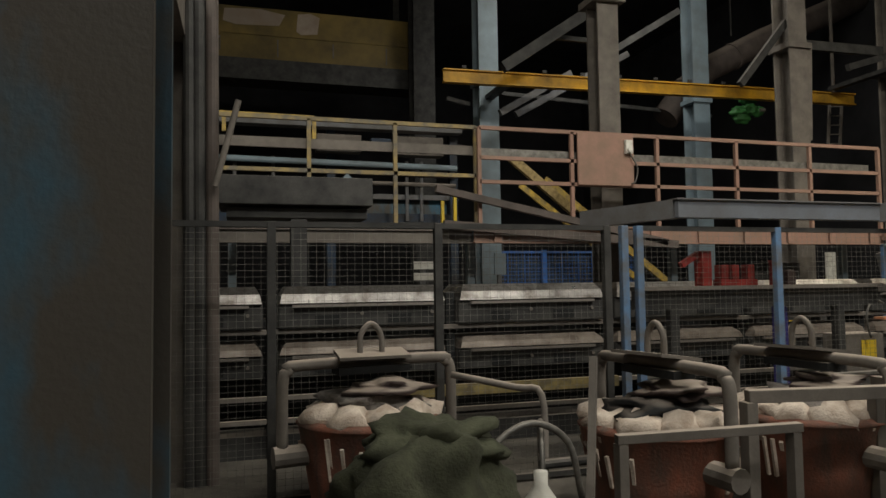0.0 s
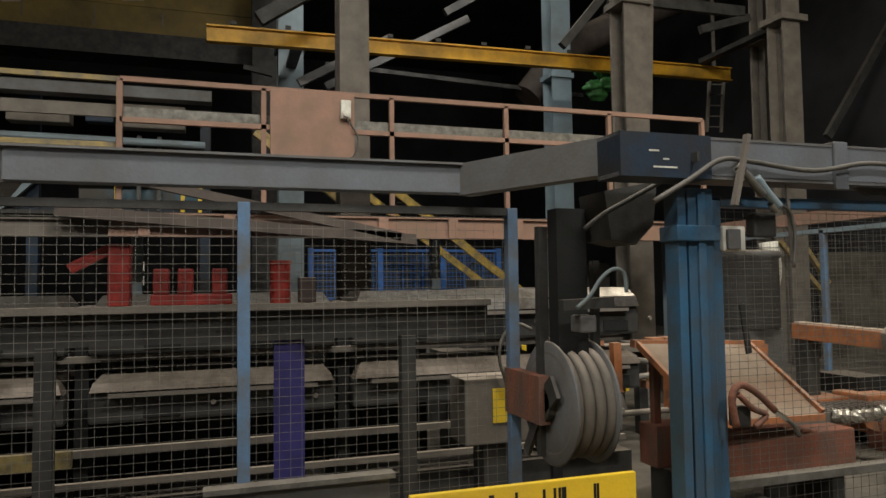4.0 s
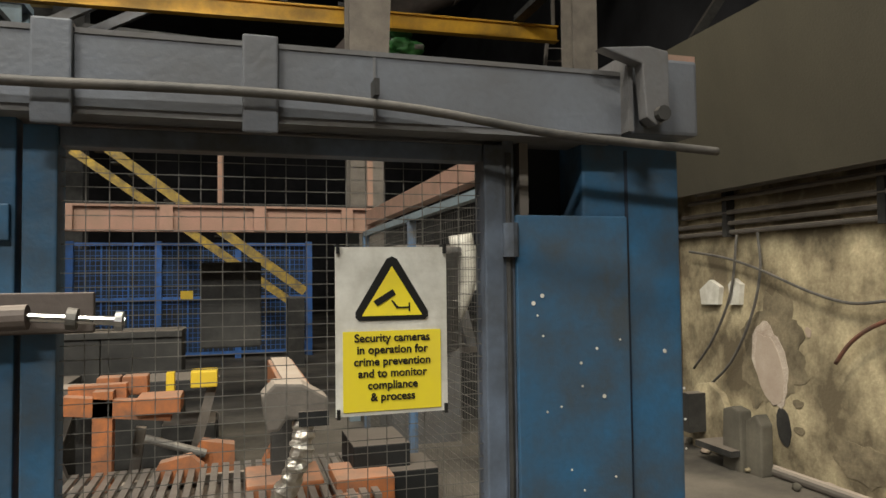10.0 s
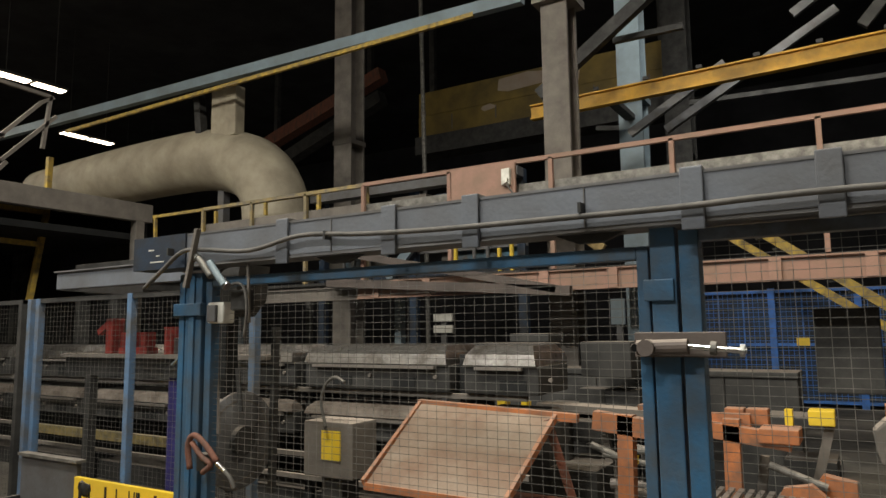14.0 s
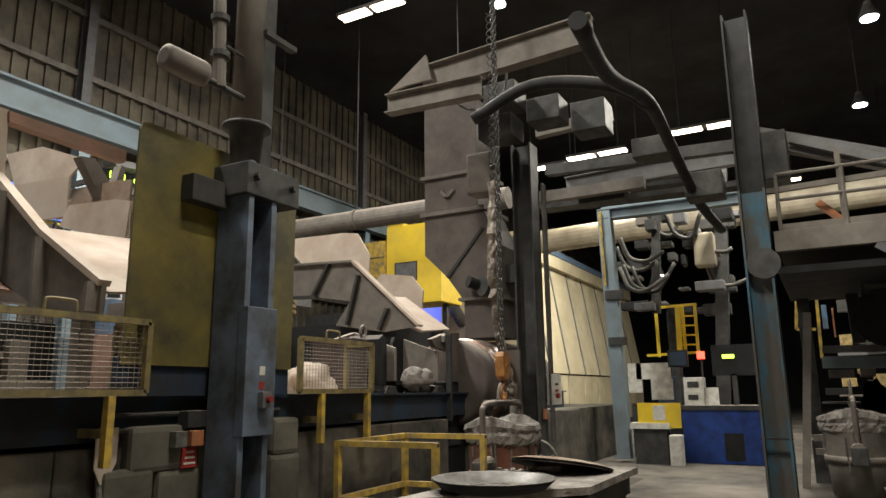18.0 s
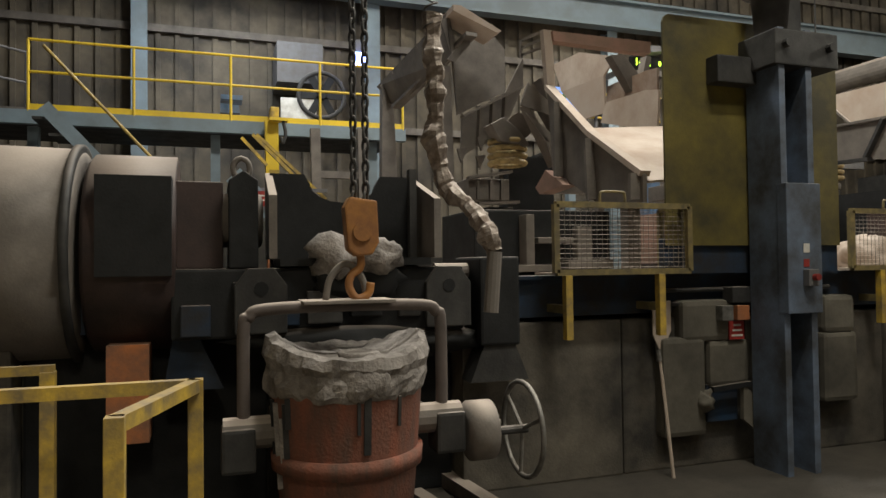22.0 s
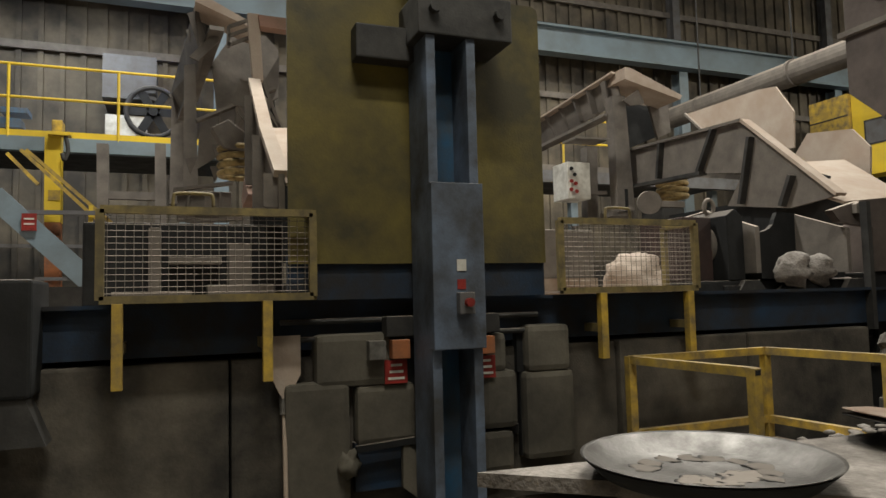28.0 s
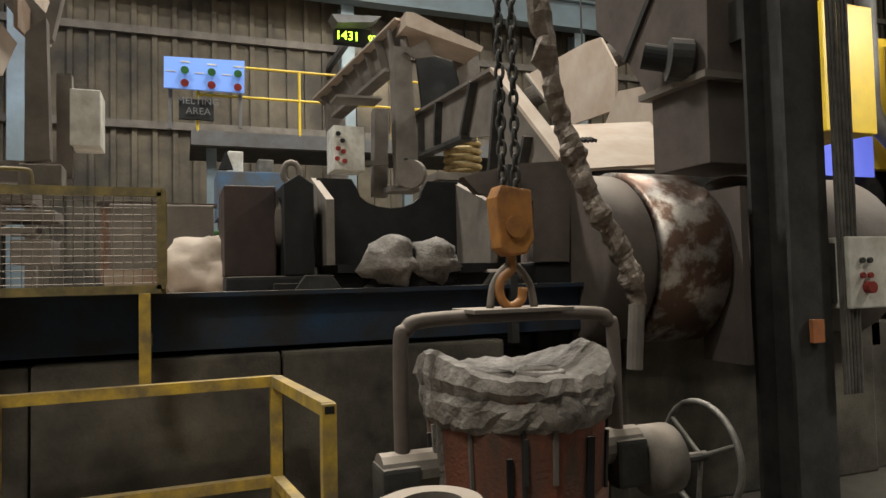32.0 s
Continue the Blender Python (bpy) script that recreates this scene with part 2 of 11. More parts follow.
DARKFLOOR = mat("dark_brown_floor", (0.075, 0.064, 0.050), 0.7, var=0.45, scale=1.8, dirt=(0.03, 0.027, 0.023), amount=0.5, spread=0.3, bump=0.4)
SPRING = mat("yellow_spring", (0.45, 0.33, 0.14), 0.6, var=0.3, scale=12)
TUBE = glow("warm_tubes", (1.0, 0.80, 0.60), 9)
DISC = glow("white_lamp", (0.80, 0.90, 1.0), 45)
LEDG = glow("green_digits", (0.55, 1.0, 0.05), 5)
LEDR = glow("red_digits", (1.0, 0.05, 0.03), 5)
LEDB = glow("blue_lamp", (0.25, 0.35, 1.0), 12)
TEAL = mat("worn_teal_paint", (0.022, 0.125, 0.205), 0.45, var=0.45, scale=2.6, dirt=(0.058, 0.052, 0.044), amount=0.56, spread=0.13, stretch=0.45)
DBLUE = mat("deep_blue_paint", (0.02, 0.06, 0.28), 0.45, var=0.2, scale=4)
SCREENP = mat("indigo_curtain", (0.035, 0.03, 0.16), 0.6, var=0.2, scale=4)
SCREEN = glow("lit_screen", (0.10, 0.13, 0.55), 1.2)
PANELB = glow("glowing_blue_board", (0.16, 0.30, 0.75), 0.35)

# ---- builders ----


def box(bm, x0, x1, y0, y1, z0, z1):
    r = bmesh.ops.create_cube(bm, size=1)
    bmesh.ops.transform(bm, verts=r["verts"], matrix=Matrix.Translation(((x0 + x1) / 2, (y0 + y1) / 2, (z0 + z1) / 2)) @ Matrix.Diagonal((abs(x1 - x0), abs(y1 - y0), abs(z1 - z0), 1)))
    return r["verts"]


def along(a, b):
    """A pose at a whose z axis points to b, and the length."""
    v = Vector(b) - Vector(a)
    return Matrix.Translation(a) @ v.to_track_quat("Z", "Y").to_matrix().to_4x4(), v.length


def bar(bm, a, b, w, h):
    """A square bar from a to b; w across (level), h upright."""
    v = Vector(b) - Vector(a)
    z = v.normalized()
    up = Vector((0, 0, 1)) if abs(z.z) < 0.98 else Vector((0, 1, 0))
    x = up.cross(z).normalized()
    y = z.cross(x)
    m = Matrix((x, y, z)).transposed().to_4x4()
    m.translation = (Vector(a) + Vector(b)) / 2
    r = bmesh.ops.create_cube(bm, size=1)
    bmesh.ops.transform(bm, verts=r["verts"], matrix=m @ Matrix.Diagonal((w, h, v.length, 1)))


def ibeam(bm, a, b, w, h, t=0.02):
    """A rolled I-section from a to b; h upright, w level (for posts: h along y, w along x)."""
    v = Vector(b) - Vector(a)
    z = v.normalized()
    up = Vector((0, 0, 1)) if abs(z.z) < 0.98 else Vector((0, 1, 0))
    x = up.cross(z).normalized()
    y = z.cross(x)
    m = Matrix((x, y, z)).transposed().to_4x4()
    m.translation = (Vector(a) + Vector(b)) / 2
    e, f, g = w / 2, h / 2, t / 2
    k = f - t
    outline = [(-e, -f), (e, -f), (e, -k), (g, -k), (g, k), (e, k), (e, f), (-e, f), (-e, k), (-g, k), (-g, -k), (-e, -k)]
    ends = [[bm.verts.new(m @ Vector((p, q, s * v.length / 2))) for p, q in outline] for s in (-1, 1)]
    for i in range(12):
        j = (i + 1) % 12
        bm.faces.new((ends[0][i], ends[0][j], ends[1][j], ends[1][i]))
    for ring in ends:
        bm.faces.new((ring[0], ring[1], ring[2], ring[11]))
        bm.faces.new((ring[3], ring[4], ring[9], ring[10]))
        bm.faces.new((ring[5], ring[6], ring[7], ring[8]))
    bmesh.ops.recalc_face_normals(bm, faces=bm.faces)


def rod(bm, a, b, r, n=10, r2=None):
    m, d = along(a, b)
    k = bmesh.ops.create_cone(bm, cap_ends=True, segments=n, radius1=r, radius2=r if r2 is None else r2, depth=d)
    bmesh.ops.transform(bm, verts=k["verts"], matrix=m @ Matrix.Translation((0, 0, d / 2)))


def pipe(bm, pts, r, n=10, closed=False):
    """A round tube swept along points, with mitred bends."""
    p = [Vector(q) for q in pts]
    rings = []
    side = None
    for i, q in enumerate(p):
        if closed:
            t = (p[(i + 1) % len(p)] - p[i - 1]).normalized()
        else:
            t = (p[min(i + 1, len(p) - 1)] - p[max(i - 1, 0)]).normalized()
        if side is None:
            side = t.cross(Vector((0, 0, 1)))
            side = side.normalized() if side.length > 1e-3 else Vector((1, 0, 0))
        side = (side - t * side.dot(t)).normalized()
        up = t.cross(side)
        rings.append([bm.verts.new(q + r * (math.cos(k * math.tau / n) * side + math.sin(k * math.tau / n) * up)) for k in range(n)])
    for i in range(len(rings) if closed else len(rings) - 1):
        u, w = rings[i], rings[(i + 1) % len(rings)]
        for k in range(n):
            bm.faces.new((u[k], u[(k + 1) % n], w[(k + 1) % n], w[k])).smooth = True
    if not closed:
        bm.faces.new(rings[0][::-1])
        bm.faces.new(rings[-1])


def curve(pts, steps=8):
    """A smooth path through points."""
    p = [Vector(q) for q in pts]
    p = [2 * p[0] - p[1], *p, 2 * p[-1] - p[-2]]
    out = []
    for i in range(1, len(p) - 2):
        a, b, c, d = p[i - 1 : i + 3]
        for s in range(steps):
            t = s / steps
            out.append(0.5 * (2 * b + (c - a) * t + (2 * a - 5 * b + 4 * c - d) * t * t + (3 * b - a - 3 * c + d) * t**3))
    return [*out, p[-2]]


def lathe(bm, prof, n=32, at=(0, 0, 0), axis="z", wob=0.0, seed=0.0):
    """A turned shape from (radius, height) pairs."""
    rings = []
    for r, z in prof:
        ring = []
        for k in range(n):
            a = k * math.tau / n
            rr = r * (1 + wob * noise.noise(Vector((math.cos(a) * 2 + seed, math.sin(a) * 2, z * 5 + seed))))
            v = (rr * math.cos(a), rr * math.sin(a), z)
            if axis == "x":
                v = (v[2], v[0], v[1])
            elif axis == "y":
                v = (v[0], v[2], v[1])
            ring.append(bm.verts.new(Vector(v) + Vector(at)))
        rings.append(ring)
    for u, w in zip(rings, rings[1:]):
        for k in range(n):
            bm.faces.new((u[k], u[(k + 1) % n], w[(k + 1) % n], w[k])).smooth = True
    bm.faces.new(rings[0][::-1])
    bm.faces.new(rings[-1])
    bmesh.ops.recalc_face_normals(bm, faces=bm.faces)


def plate(bm, outline, thick, m=None):
    """A flat plate from an outline in x, z, of the given thickness along y, moved by m."""
    m = m or Matrix()
    front = [bm.verts.new(m @ Vector((x, -thick / 2, z))) for x, z in outline]
    back = [bm.verts.new(m @ Vector((x, thick / 2, z))) for x, z in outline]
    bm.faces.new(front)
    bm.faces.new(back[::-1])
    n = len(outline)
    for i in range(n):
        bm.faces.new((front[i], back[i], back[(i + 1) % n], front[(i + 1) % n]))
    bmesh.ops.recalc_face_normals(bm, faces=bm.faces)


def slab(bm, quad, thick):
    """A sheet on four corners, thickened along its normal."""
    q = [Vector(v) for v in quad]
    nrm = (q[1] - q[0]).cross(q[3] - q[0]).normalized() * thick
    a = [bm.verts.new(v) for v in q]
    b = [bm.verts.new(v + nrm) for v in q]
    bm.faces.new(a)
    bm.faces.new(b[::-1])
    for i in range(len(q)):
        bm.faces.new((a[i], b[i], b[(i + 1) % len(q)], a[(i + 1) % len(q)]))
    bmesh.ops.recalc_face_normals(bm, faces=bm.faces)


def lump(bm, at, size, seed, rough=0.35, sub=3):
    r = bmesh.ops.create_icosphere(bm, subdivisions=sub, radius=1)
    for v in r["verts"]:
        k = 1 + rough * noise.noise(v.co * 1.7 + Vector((seed, seed * 0.7, 3))) + 0.5 * rough * noise.noise(v.co * 4.5 + Vector((seed, 1, seed)))
        v.co = Vector(at) + Vector((v.co.x * size[0] * k, v.co.y * size[1] * k, v.co.z * size[2] * k))
        for face in v.link_faces:
            face.smooth = True


def part(name, bm, material, parent=None, label="", bevel=0.0):
    me = bpy.data.meshes.new(name)
    if bevel:
        bmesh.ops.bevel(bm, geom=[e for e in bm.edges if e.is_manifold and e.calc_face_angle(0) > 0.6], offset=bevel, segments=2, profile=0.6, affect="EDGES")
    bm.to_mesh(me)
    bm.free()
    me.materials.append(material)
    ob = new(name, me)
    if parent is not None:
        ob.parent = parent
        ob.matrix_parent_inverse = parent.matrix_basis.inverted()
    if label:
        ob["label"] = label
    return ob


def thing(name, label, category, group="", at=(0, 0, 0), kind=""):
    ob = new(name)
    ob.location = at
    ob.empty_display_size = 0.1
    ob.matrix_basis = Matrix.Translation(at)
    return tagged(ob, label, category, group, kind)


def B(fn, *args, **kw):
    bm = bmesh.new()
    fn(bm, *args, **kw)
    return bm


def boxes(*list_):
    bm = bmesh.new()
    for b in list_:
        box(bm, *b)
    return bm


def structure(name, bm, material, label, category, bevel=0.0):
    ob = part(name, bm, material, None, "", bevel)
    return tagged(ob, label, category, "", "structure")


def words(name, text, at, size, material, parent, face, bold=0.0, align="CENTER", rz=0):
    """Flat lettering as a mesh, turned by rz about the upright axis; face: whether it looks to -y (0) or is turned."""
    c = bpy.data.curves.new(name, "FONT")
    c.body, c.size, c.align_x, c.align_y, c.extrude, c.offset = text, size, align, "CENTER", 0.0008, bold
    ob = bpy.data.objects.new(name, c)
    scene.collection.objects.link(ob)
    me = bpy.data.meshes.new_from_object(ob.evaluated_get(bpy.context.evaluated_depsgraph_get()))
    bpy.data.objects.remove(ob)
    me.materials.append(material)
    m = pose(*at, 90, 0, face + rz)
    me.transform(m)
    txt = new(name, me)
    if parent is not None:
        txt.parent = parent
        txt.matrix_parent_inverse = parent.matrix_basis.inverted()
    return txt


def wire_mesh(bm, x0, x1, z0, z1, y, px, pz, r=0.002, m=None):
    """Welded wire as thin three-sided rods in the plane y, moved by m."""
    m = m or Matrix()

    def wire(a, b, u, w):
        ring = [(r, 0), (-r * 0.5, r * 0.87), (-r * 0.5, -r * 0.87)]
        va = [bm.verts.new(m @ (Vector(a) + u * i + w * j)) for i, j in ring]
        vb = [bm.verts.new(m @ (Vector(b) + u * i + w * j)) for i, j in ring]
        for k in range(3):
            bm.faces.new((va[k], va[(k + 1) % 3], vb[(k + 1) % 3], vb[k]))

    for i in range(1, int((x1 - x0) / px) + 1):
        x = x0 + i * px
        if x < x1:
            wire((x, y, z0), (x, y, z1), Vector((0, 1, 0)), Vector((1, 0, 0)))
    for i in range(1, int((z1 - z0) / pz) + 1):
        z = z0 + i * pz
        if z < z1:
            wire((x0, y - 0.004, z), (x1, y - 0.004, z), Vector((0, 1, 0)), Vector((0, 0, 1)))


def railing(name, label, pts, height, material, rails=(1.0, 0.5), r=0.022, toe=0.0, spacing=1.3, group="", square=False):
    """A guard rail along level points: posts, rails and a toe board, each a part."""
    t = thing(name, label, "railing", group, pts[0])
    for a, b in zip(pts, pts[1:]):
        a, b = Vector(a), Vector(b)
        n = max(1, round((b - a).length / spacing))
        for k in rails:
            bm = bmesh.new()
            up = Vector((0, 0, height * k))
            bar(bm, a + up, b + up, 2 * r, 2 * r) if square else rod(bm, a + up, b + up, r, 8)
            part("rail", bm, material, t)
        for i in range(n + 1):
            p = a.lerp(b, i / n)
            bm = bmesh.new()
            bar(bm, p, p + Vector((0, 0, height)), 2 * r, 2 * r) if square else rod(bm, p, p + Vector((0, 0, height)), r, 8)
            part("post", bm, material, t)
        if toe:
            part("toe_board", B(bar, a + Vector((0, 0, toe / 2)), b + Vector((0, 0, toe / 2)), 0.012, toe), material, t)
    return t

# ---- the hall ----
structure("floor", boxes((-60, 14, -20, 32, -0.3, 0)), FLOORM, "dusty dark concrete foundry floor", "floor")
# Thin dark slab, added over the floor to darken it by the plinth.
structure("floor_strip", boxes((-8.0, 8.6, -6.7, -5.05, -0.1, 0.004)), DARKFLOOR, "darker brown floor strip along the furnace plinth", "floor")
structure("ceiling", boxes((-60.4, 14.4, -20.4, 32.4, 13, 13.3)), ROOFM, "black sooty roof sheeting high above", "ceiling")
bm = bmesh.new()
x = -60.0
while x < 14:
    box(bm, x, x + 0.10, -18.1, -18.03, 0, 13)
    x += 0.40
box(bm, -60, 14, -18.3, -18.1, 0, 13)
structure("wall_south", bm, CLAD, "ribbed sheet cladding wall, brown with soot", "wall")
structure("wall_north", boxes((-60, 14, 32, 32.3, 0, 13)), ROOFM, "dark far wall of the hall", "wall")
structure("wall_west", boxes((-60.3, -60, -20, 32, 0, 13)), ROOFM, "dark end wall of the hall", "wall")
structure("wall_east", boxes((14, 14.3, -20, 32, 0, 13)), ROOFM, "dark end wall behind the aisle", "wall")
structure("wall_plaster", boxes((8.75, 9.0, -6, 4.45, 0, 2.45)), WALLM, "dirty cream plastered low wall, scorched and stained", "wall", 0.01)
bm = bmesh.new()
slab(bm, [(8.70, -6, 2.45), (8.70, 4.45, 2.45), (8.36, 3.65, 3.72), (8.36, -6, 3.72)], -0.3)
structure("wall_hood", bm, HOODM, "smooth grey sheet-metal hood above the plastered wall", "wall")
bm = bmesh.new()
pipe(bm, [(8.35, -6, 3.73), (8.35, 3.66, 3.73)], 0.02, 8)
pipe(bm, [(8.68, 4.47, 2.4), (8.35, 3.66, 3.73)], 0.02, 8)
structure("trim_hood_edge", bm, DUSTY, "rolled edge of the sheet hood", "trim")

# ---- cell fence ----
fence = thing("cell_fence", "worn blue steel mesh fence round the casting cell", "fence", at=(4.5, 0, 0))
part("post", boxes((3.95, 4.02, -0.04, 0.04, 0, 2.0)), BLUE, fence, bevel=0.005)
part("post", boxes((5.03, 5.085, -0.04, 0.04, 0, 2.0)), SLATE, fence, bevel=0.005)
part("top_rail", boxes((4.02, 5.03, -0.03, 0.03, 1.955, 2.0)), SLATE, fence, bevel=0.004)
part("bottom_rail", boxes((4.02, 5.04, -0.03, 0.03, 0.1, 0.15)), BLUE, fence, bevel=0.004)
part("wire_mesh", B(wire_mesh, 4.02, 5.04, 0.15, 1.95, 0, 0.05, 0.033, 0.0013), GALV, fence)
part("sheet_panel", boxes((5.115, 5.45, -0.05, -0.035, 0.05, 1.812)), BLUE, fence, "blue sheet panel with white spatter", bevel=0.004)
part("hinge_rod", B(rod, (5.10, -0.03, 0.05), (5.10, -0.03, 1.98), 0.011, 8), DARKST, fence)
part("hinge", B(rod, (5.10, -0.045, 1.70), (5.10, -0.045, 1.79), 0.022, 10), SLATE, fence)
part("corner_post", boxes((5.32, 5.63, -0.035, 0.14, 0, 2.03)), BLUE, fence, bevel=0.008)
# Added black plate closes the opening so that it looks dark.
part("notch_back", boxes((5.115, 5.32, 0.10, 0.12, 0.05, 2.03)), BLACK, fence, "black plate imitating the dark of the cut-out")
part("notch_edge", boxes((5.14, 5.165, -0.02, 0.02, 1.812, 2.02)), DUSTY, fence)
part("panel_stay", boxes((5.085, 5.115, -0.035, 0.10, 0.05, 2.03)), SLATE, fence)
part("panel_seam", boxes((5.452, 5.462, -0.0375, -0.0352, 0.02, 2.0)), NAVY, fence)
for k in range(22):
    px_, pz_ = random.uniform(5.14, 5.65), random.uniform(0.9, 1.6)
    yy = -0.0505 if px_ < 5.45 else -0.0355
    r_ = random.choice((0.003, 0.003, 0.004, 0.006))
    part("spatter", B(rod, (px_, yy, pz_), (px_, yy - 0.0015, pz_), r_, 7), WHITE, fence)
part("spatter", B(lump, (5.57, -0.037, 0.93), (0.05, 0.004, 0.045), 3, 0.6, 2), DUST, fence, "pale splash of refractory")
gate = thing("cell_gate", "blue framed mesh gate, bolted shut", "gate", at=(2.5, 0, 0))
for x0, x1 in ((1.17, 1.215), (1.225, 1.36)):
    part("post", boxes((x0, x1, -0.05, 0.05, 0, 1.98)), BLUE, gate, bevel=0.006)
part("post_rib", boxes((1.27, 1.31, -0.062, -0.05, 0.02, 1.96)), BLUE, gate, bevel=0.004)
part("clamp", boxes((1.15, 1.38, -0.075, 0.06, 1.74, 1.81)), BLUE, gate, bevel=0.006)
part("stile", boxes((3.845, 3.938, -0.04, 0.04, 0.03, 2.02)), BLUE, gate, bevel=0.005)
part("stile", boxes((1.37, 1.42, -0.03, 0.03, 0.03, 1.93)), BLUE, gate, bevel=0.005)
part("stile", boxes((3.79, 3.835, -0.03, 0.03, 0.03, 1.95)), BLUE, gate, bevel=0.005)
part("latch_plate", boxes((3.82, 3.93, -0.055, -0.04, 1.74, 1.82)), BLUE, gate, bevel=0.004)
part("top_rail", boxes((1.42, 3.79, -0.03, 0.03, 1.90, 1.95)), BLUE, gate, bevel=0.005)
part("bottom_rail", boxes((1.42, 3.79, -0.03, 0.03, 0.62, 0.66)), GALV, gate, bevel=0.004)
part("wire_mesh", B(wire_mesh, 1.42, 3.79, 0.66, 1.90, 0, 0.05, 0.033, 0.0013), GALV, gate)
part("wire_mesh", B(wire_mesh, 1.42, 3.79, 0.05, 0.62, 0, 0.05, 0.05, 0.0013), GALV, gate)
bolt = thing("slide_bolt", "greasy steel slide bolt with chrome pin", "bolt", at=(3.9, -0.09, 1.56))
part("body", B(rod, (3.80, -0.10, 1.57), (3.98, -0.10, 1.575), 0.027, 14), HOUSEB, bolt)
part("bore", B(rod, (3.795, -0.13, 1.57), (3.80, -0.135, 1.57), 0.014, 10), BLACK, bolt)
part("end_eye", B(rod, (3.84, -0.145, 1.57), (3.84, -0.06, 1.57), 0.030, 14), HOUSEB, bolt)
part("back_plate", boxes((3.78, 4.10, -0.062, -0.042, 1.535, 1.625)), HOUSEB, bolt, bevel=0.004)
part("pin", B(rod, (3.98, -0.10, 1.575), (4.17, -0.10, 1.56), 0.010, 10), SILVER, bolt, "chrome pin")
part("knob", B(rod, (4.15, -0.10, 1.562), (4.165, -0.10, 1.561), 0.022, 12), SILVER, bolt)
part("collar", B(rod, (4.055, -0.10, 1.57), (4.075, -0.10, 1.568), 0.024, 12), GALV, bolt)
sign = thing("security_sign", "white and yellow security camera notice cable-tied to mesh", "sign", at=(4.78, -0.02, 1.3))
part("board", boxes((4.637, 4.926, -0.026, -0.022, 1.305, 1.727)), WHITE, sign)
part("yellow_field", boxes((4.655, 4.908, -0.0285, -0.0265, 1.315, 1.515)), SIGNY, sign)
tri = [(0.0, 0.128), (0.0135, 0.122), (0.094, -0.012), (0.094, -0.026), (0.085, -0.034), (-0.085, -0.034), (-0.094, -0.026), (-0.094, -0.012), (-0.0135, 0.122)]
part("triangle", B(plate, tri, 0.002, Matrix.Translation((4.781, -0.0275, 1.575))), INK, sign)
part("triangle_field", B(plate, [(0, 0.103), (0.078, -0.022), (-0.078, -0.022)], 0.002, Matrix.Translation((4.781, -0.029, 1.575))), SIGNY, sign)
part("camera_symbol", B(plate, [(-0.045, 0.012), (0.005, 0.042), (0.013, 0.028), (-0.035, -0.001)], 0.002, Matrix.Translation((4.777, -0.0305, 1.578))), INK, sign)
part("camera_symbol", B(plate, [(0.0, 0.014), (0.004, 0.014), (0.020, -0.003), (0.05, -0.003), (0.05, -0.007), (0.014, -0.007)], 0.002, Matrix.Translation((4.777, -0.0305, 1.578))), INK, sign)
part("camera_symbol", boxes((4.823, 4.827, -0.0315, -0.0295, 1.563, 1.585)), INK, sign)
for k, line in enumerate(("Security cameras", "in operation for", "crime prevention", "and to monitor", "compliance", "& process")):
    words("lettering", line, (4.781, -0.0295, 1.497 - 0.0295 * k), 0.0285, INK, sign, 0, 0.0006)
for p in ((4.643, 1.722), (4.92, 1.722), (4.643, 1.312), (4.92, 1.312)):
    part("tie", boxes((p[0] - 0.004, p[0] + 0.004, -0.036, 0.004, p[1] - 0.012, p[1] + 0.012)), INK, sign)

# head beams with lugs and cable
beam = thing("head_beam", "grey steel channel beam over the cell fence with lugs", "beam", at=(3, -0.06, 2.0))
part("web", boxes((1.30, 5.40, -0.112, -0.09, 2.028, 2.187)), BEAMG, beam)
part("flange", boxes((0.84, 5.40, -0.115, 0.06, 2.187, 2.199)), STEEL, beam)
part("flange", boxes((0.84, 5.40, -0.11, 0.06, 2.012, 2.03)), STEEL, beam)
part("end_plate", boxes((5.40, 5.415, -0.15, 0.1, 2.03, 2.24)), STEEL, beam)
part("end_box", boxes((5.42, 5.64, -0.12, 0.12, 2.032, 2.245)), BEAMG, beam, bevel=0.01)
part("navy_end", boxes((0.84, 1.30, -0.125, 0.06, 2.010, 2.201)), NAVY, beam, "navy painted beam end with chalk marks")
for k, (x0, w) in enumerate(((0.98, 0.05), (1.05, 0.03), (1.0, 0.12))):
    part("chalk_mark", boxes((x0, x0 + w, -0.127, -0.1255, 2.12 - 0.035 * k, 2.127 - 0.035 * k)), WHITE, beam)
for x0 in (2.0, 2.66, 3.085, 3.985, 4.415):
    part("lug", boxes((x0, x0 + 0.08, -0.130, -0.1135, 1.985, 2.212)), BEAMG, beam, bevel=0.005)
    part("lug_cap", boxes((x0 + 0.003, x0 + 0.077, -0.122, 0.057, 2.1995, 2.215)), STEEL, beam, bevel=0.005)
for x0 in (2.35, 3.62, 4.72):
    part("seam", boxes((x0, x0 + 0.006, -0.1165, -0.1125, 2.03, 2.185)), STEEL, beam)
for x0 in (2.35, 3.62):
    part("gusset", B(plate, [(x0 - 0.14, 2.011), (x0 + 0.14, 2.011), (x0 + 0.05, 1.975), (x0 - 0.05, 1.975)], 0.03, Matrix.Translation((0, -0.04, 0))), DARKST, beam)
part("hanger", B(plate, [(5.30, 2.235), (5.44, 2.25), (5.50, 2.24), (5.50, 2.06), (5.46, 2.04), (5.43, 2.06), (5.42, 2.20)], 0.04, Matrix.Translation((0, -0.17, 0))), STEEL, beam, bevel=0.004)
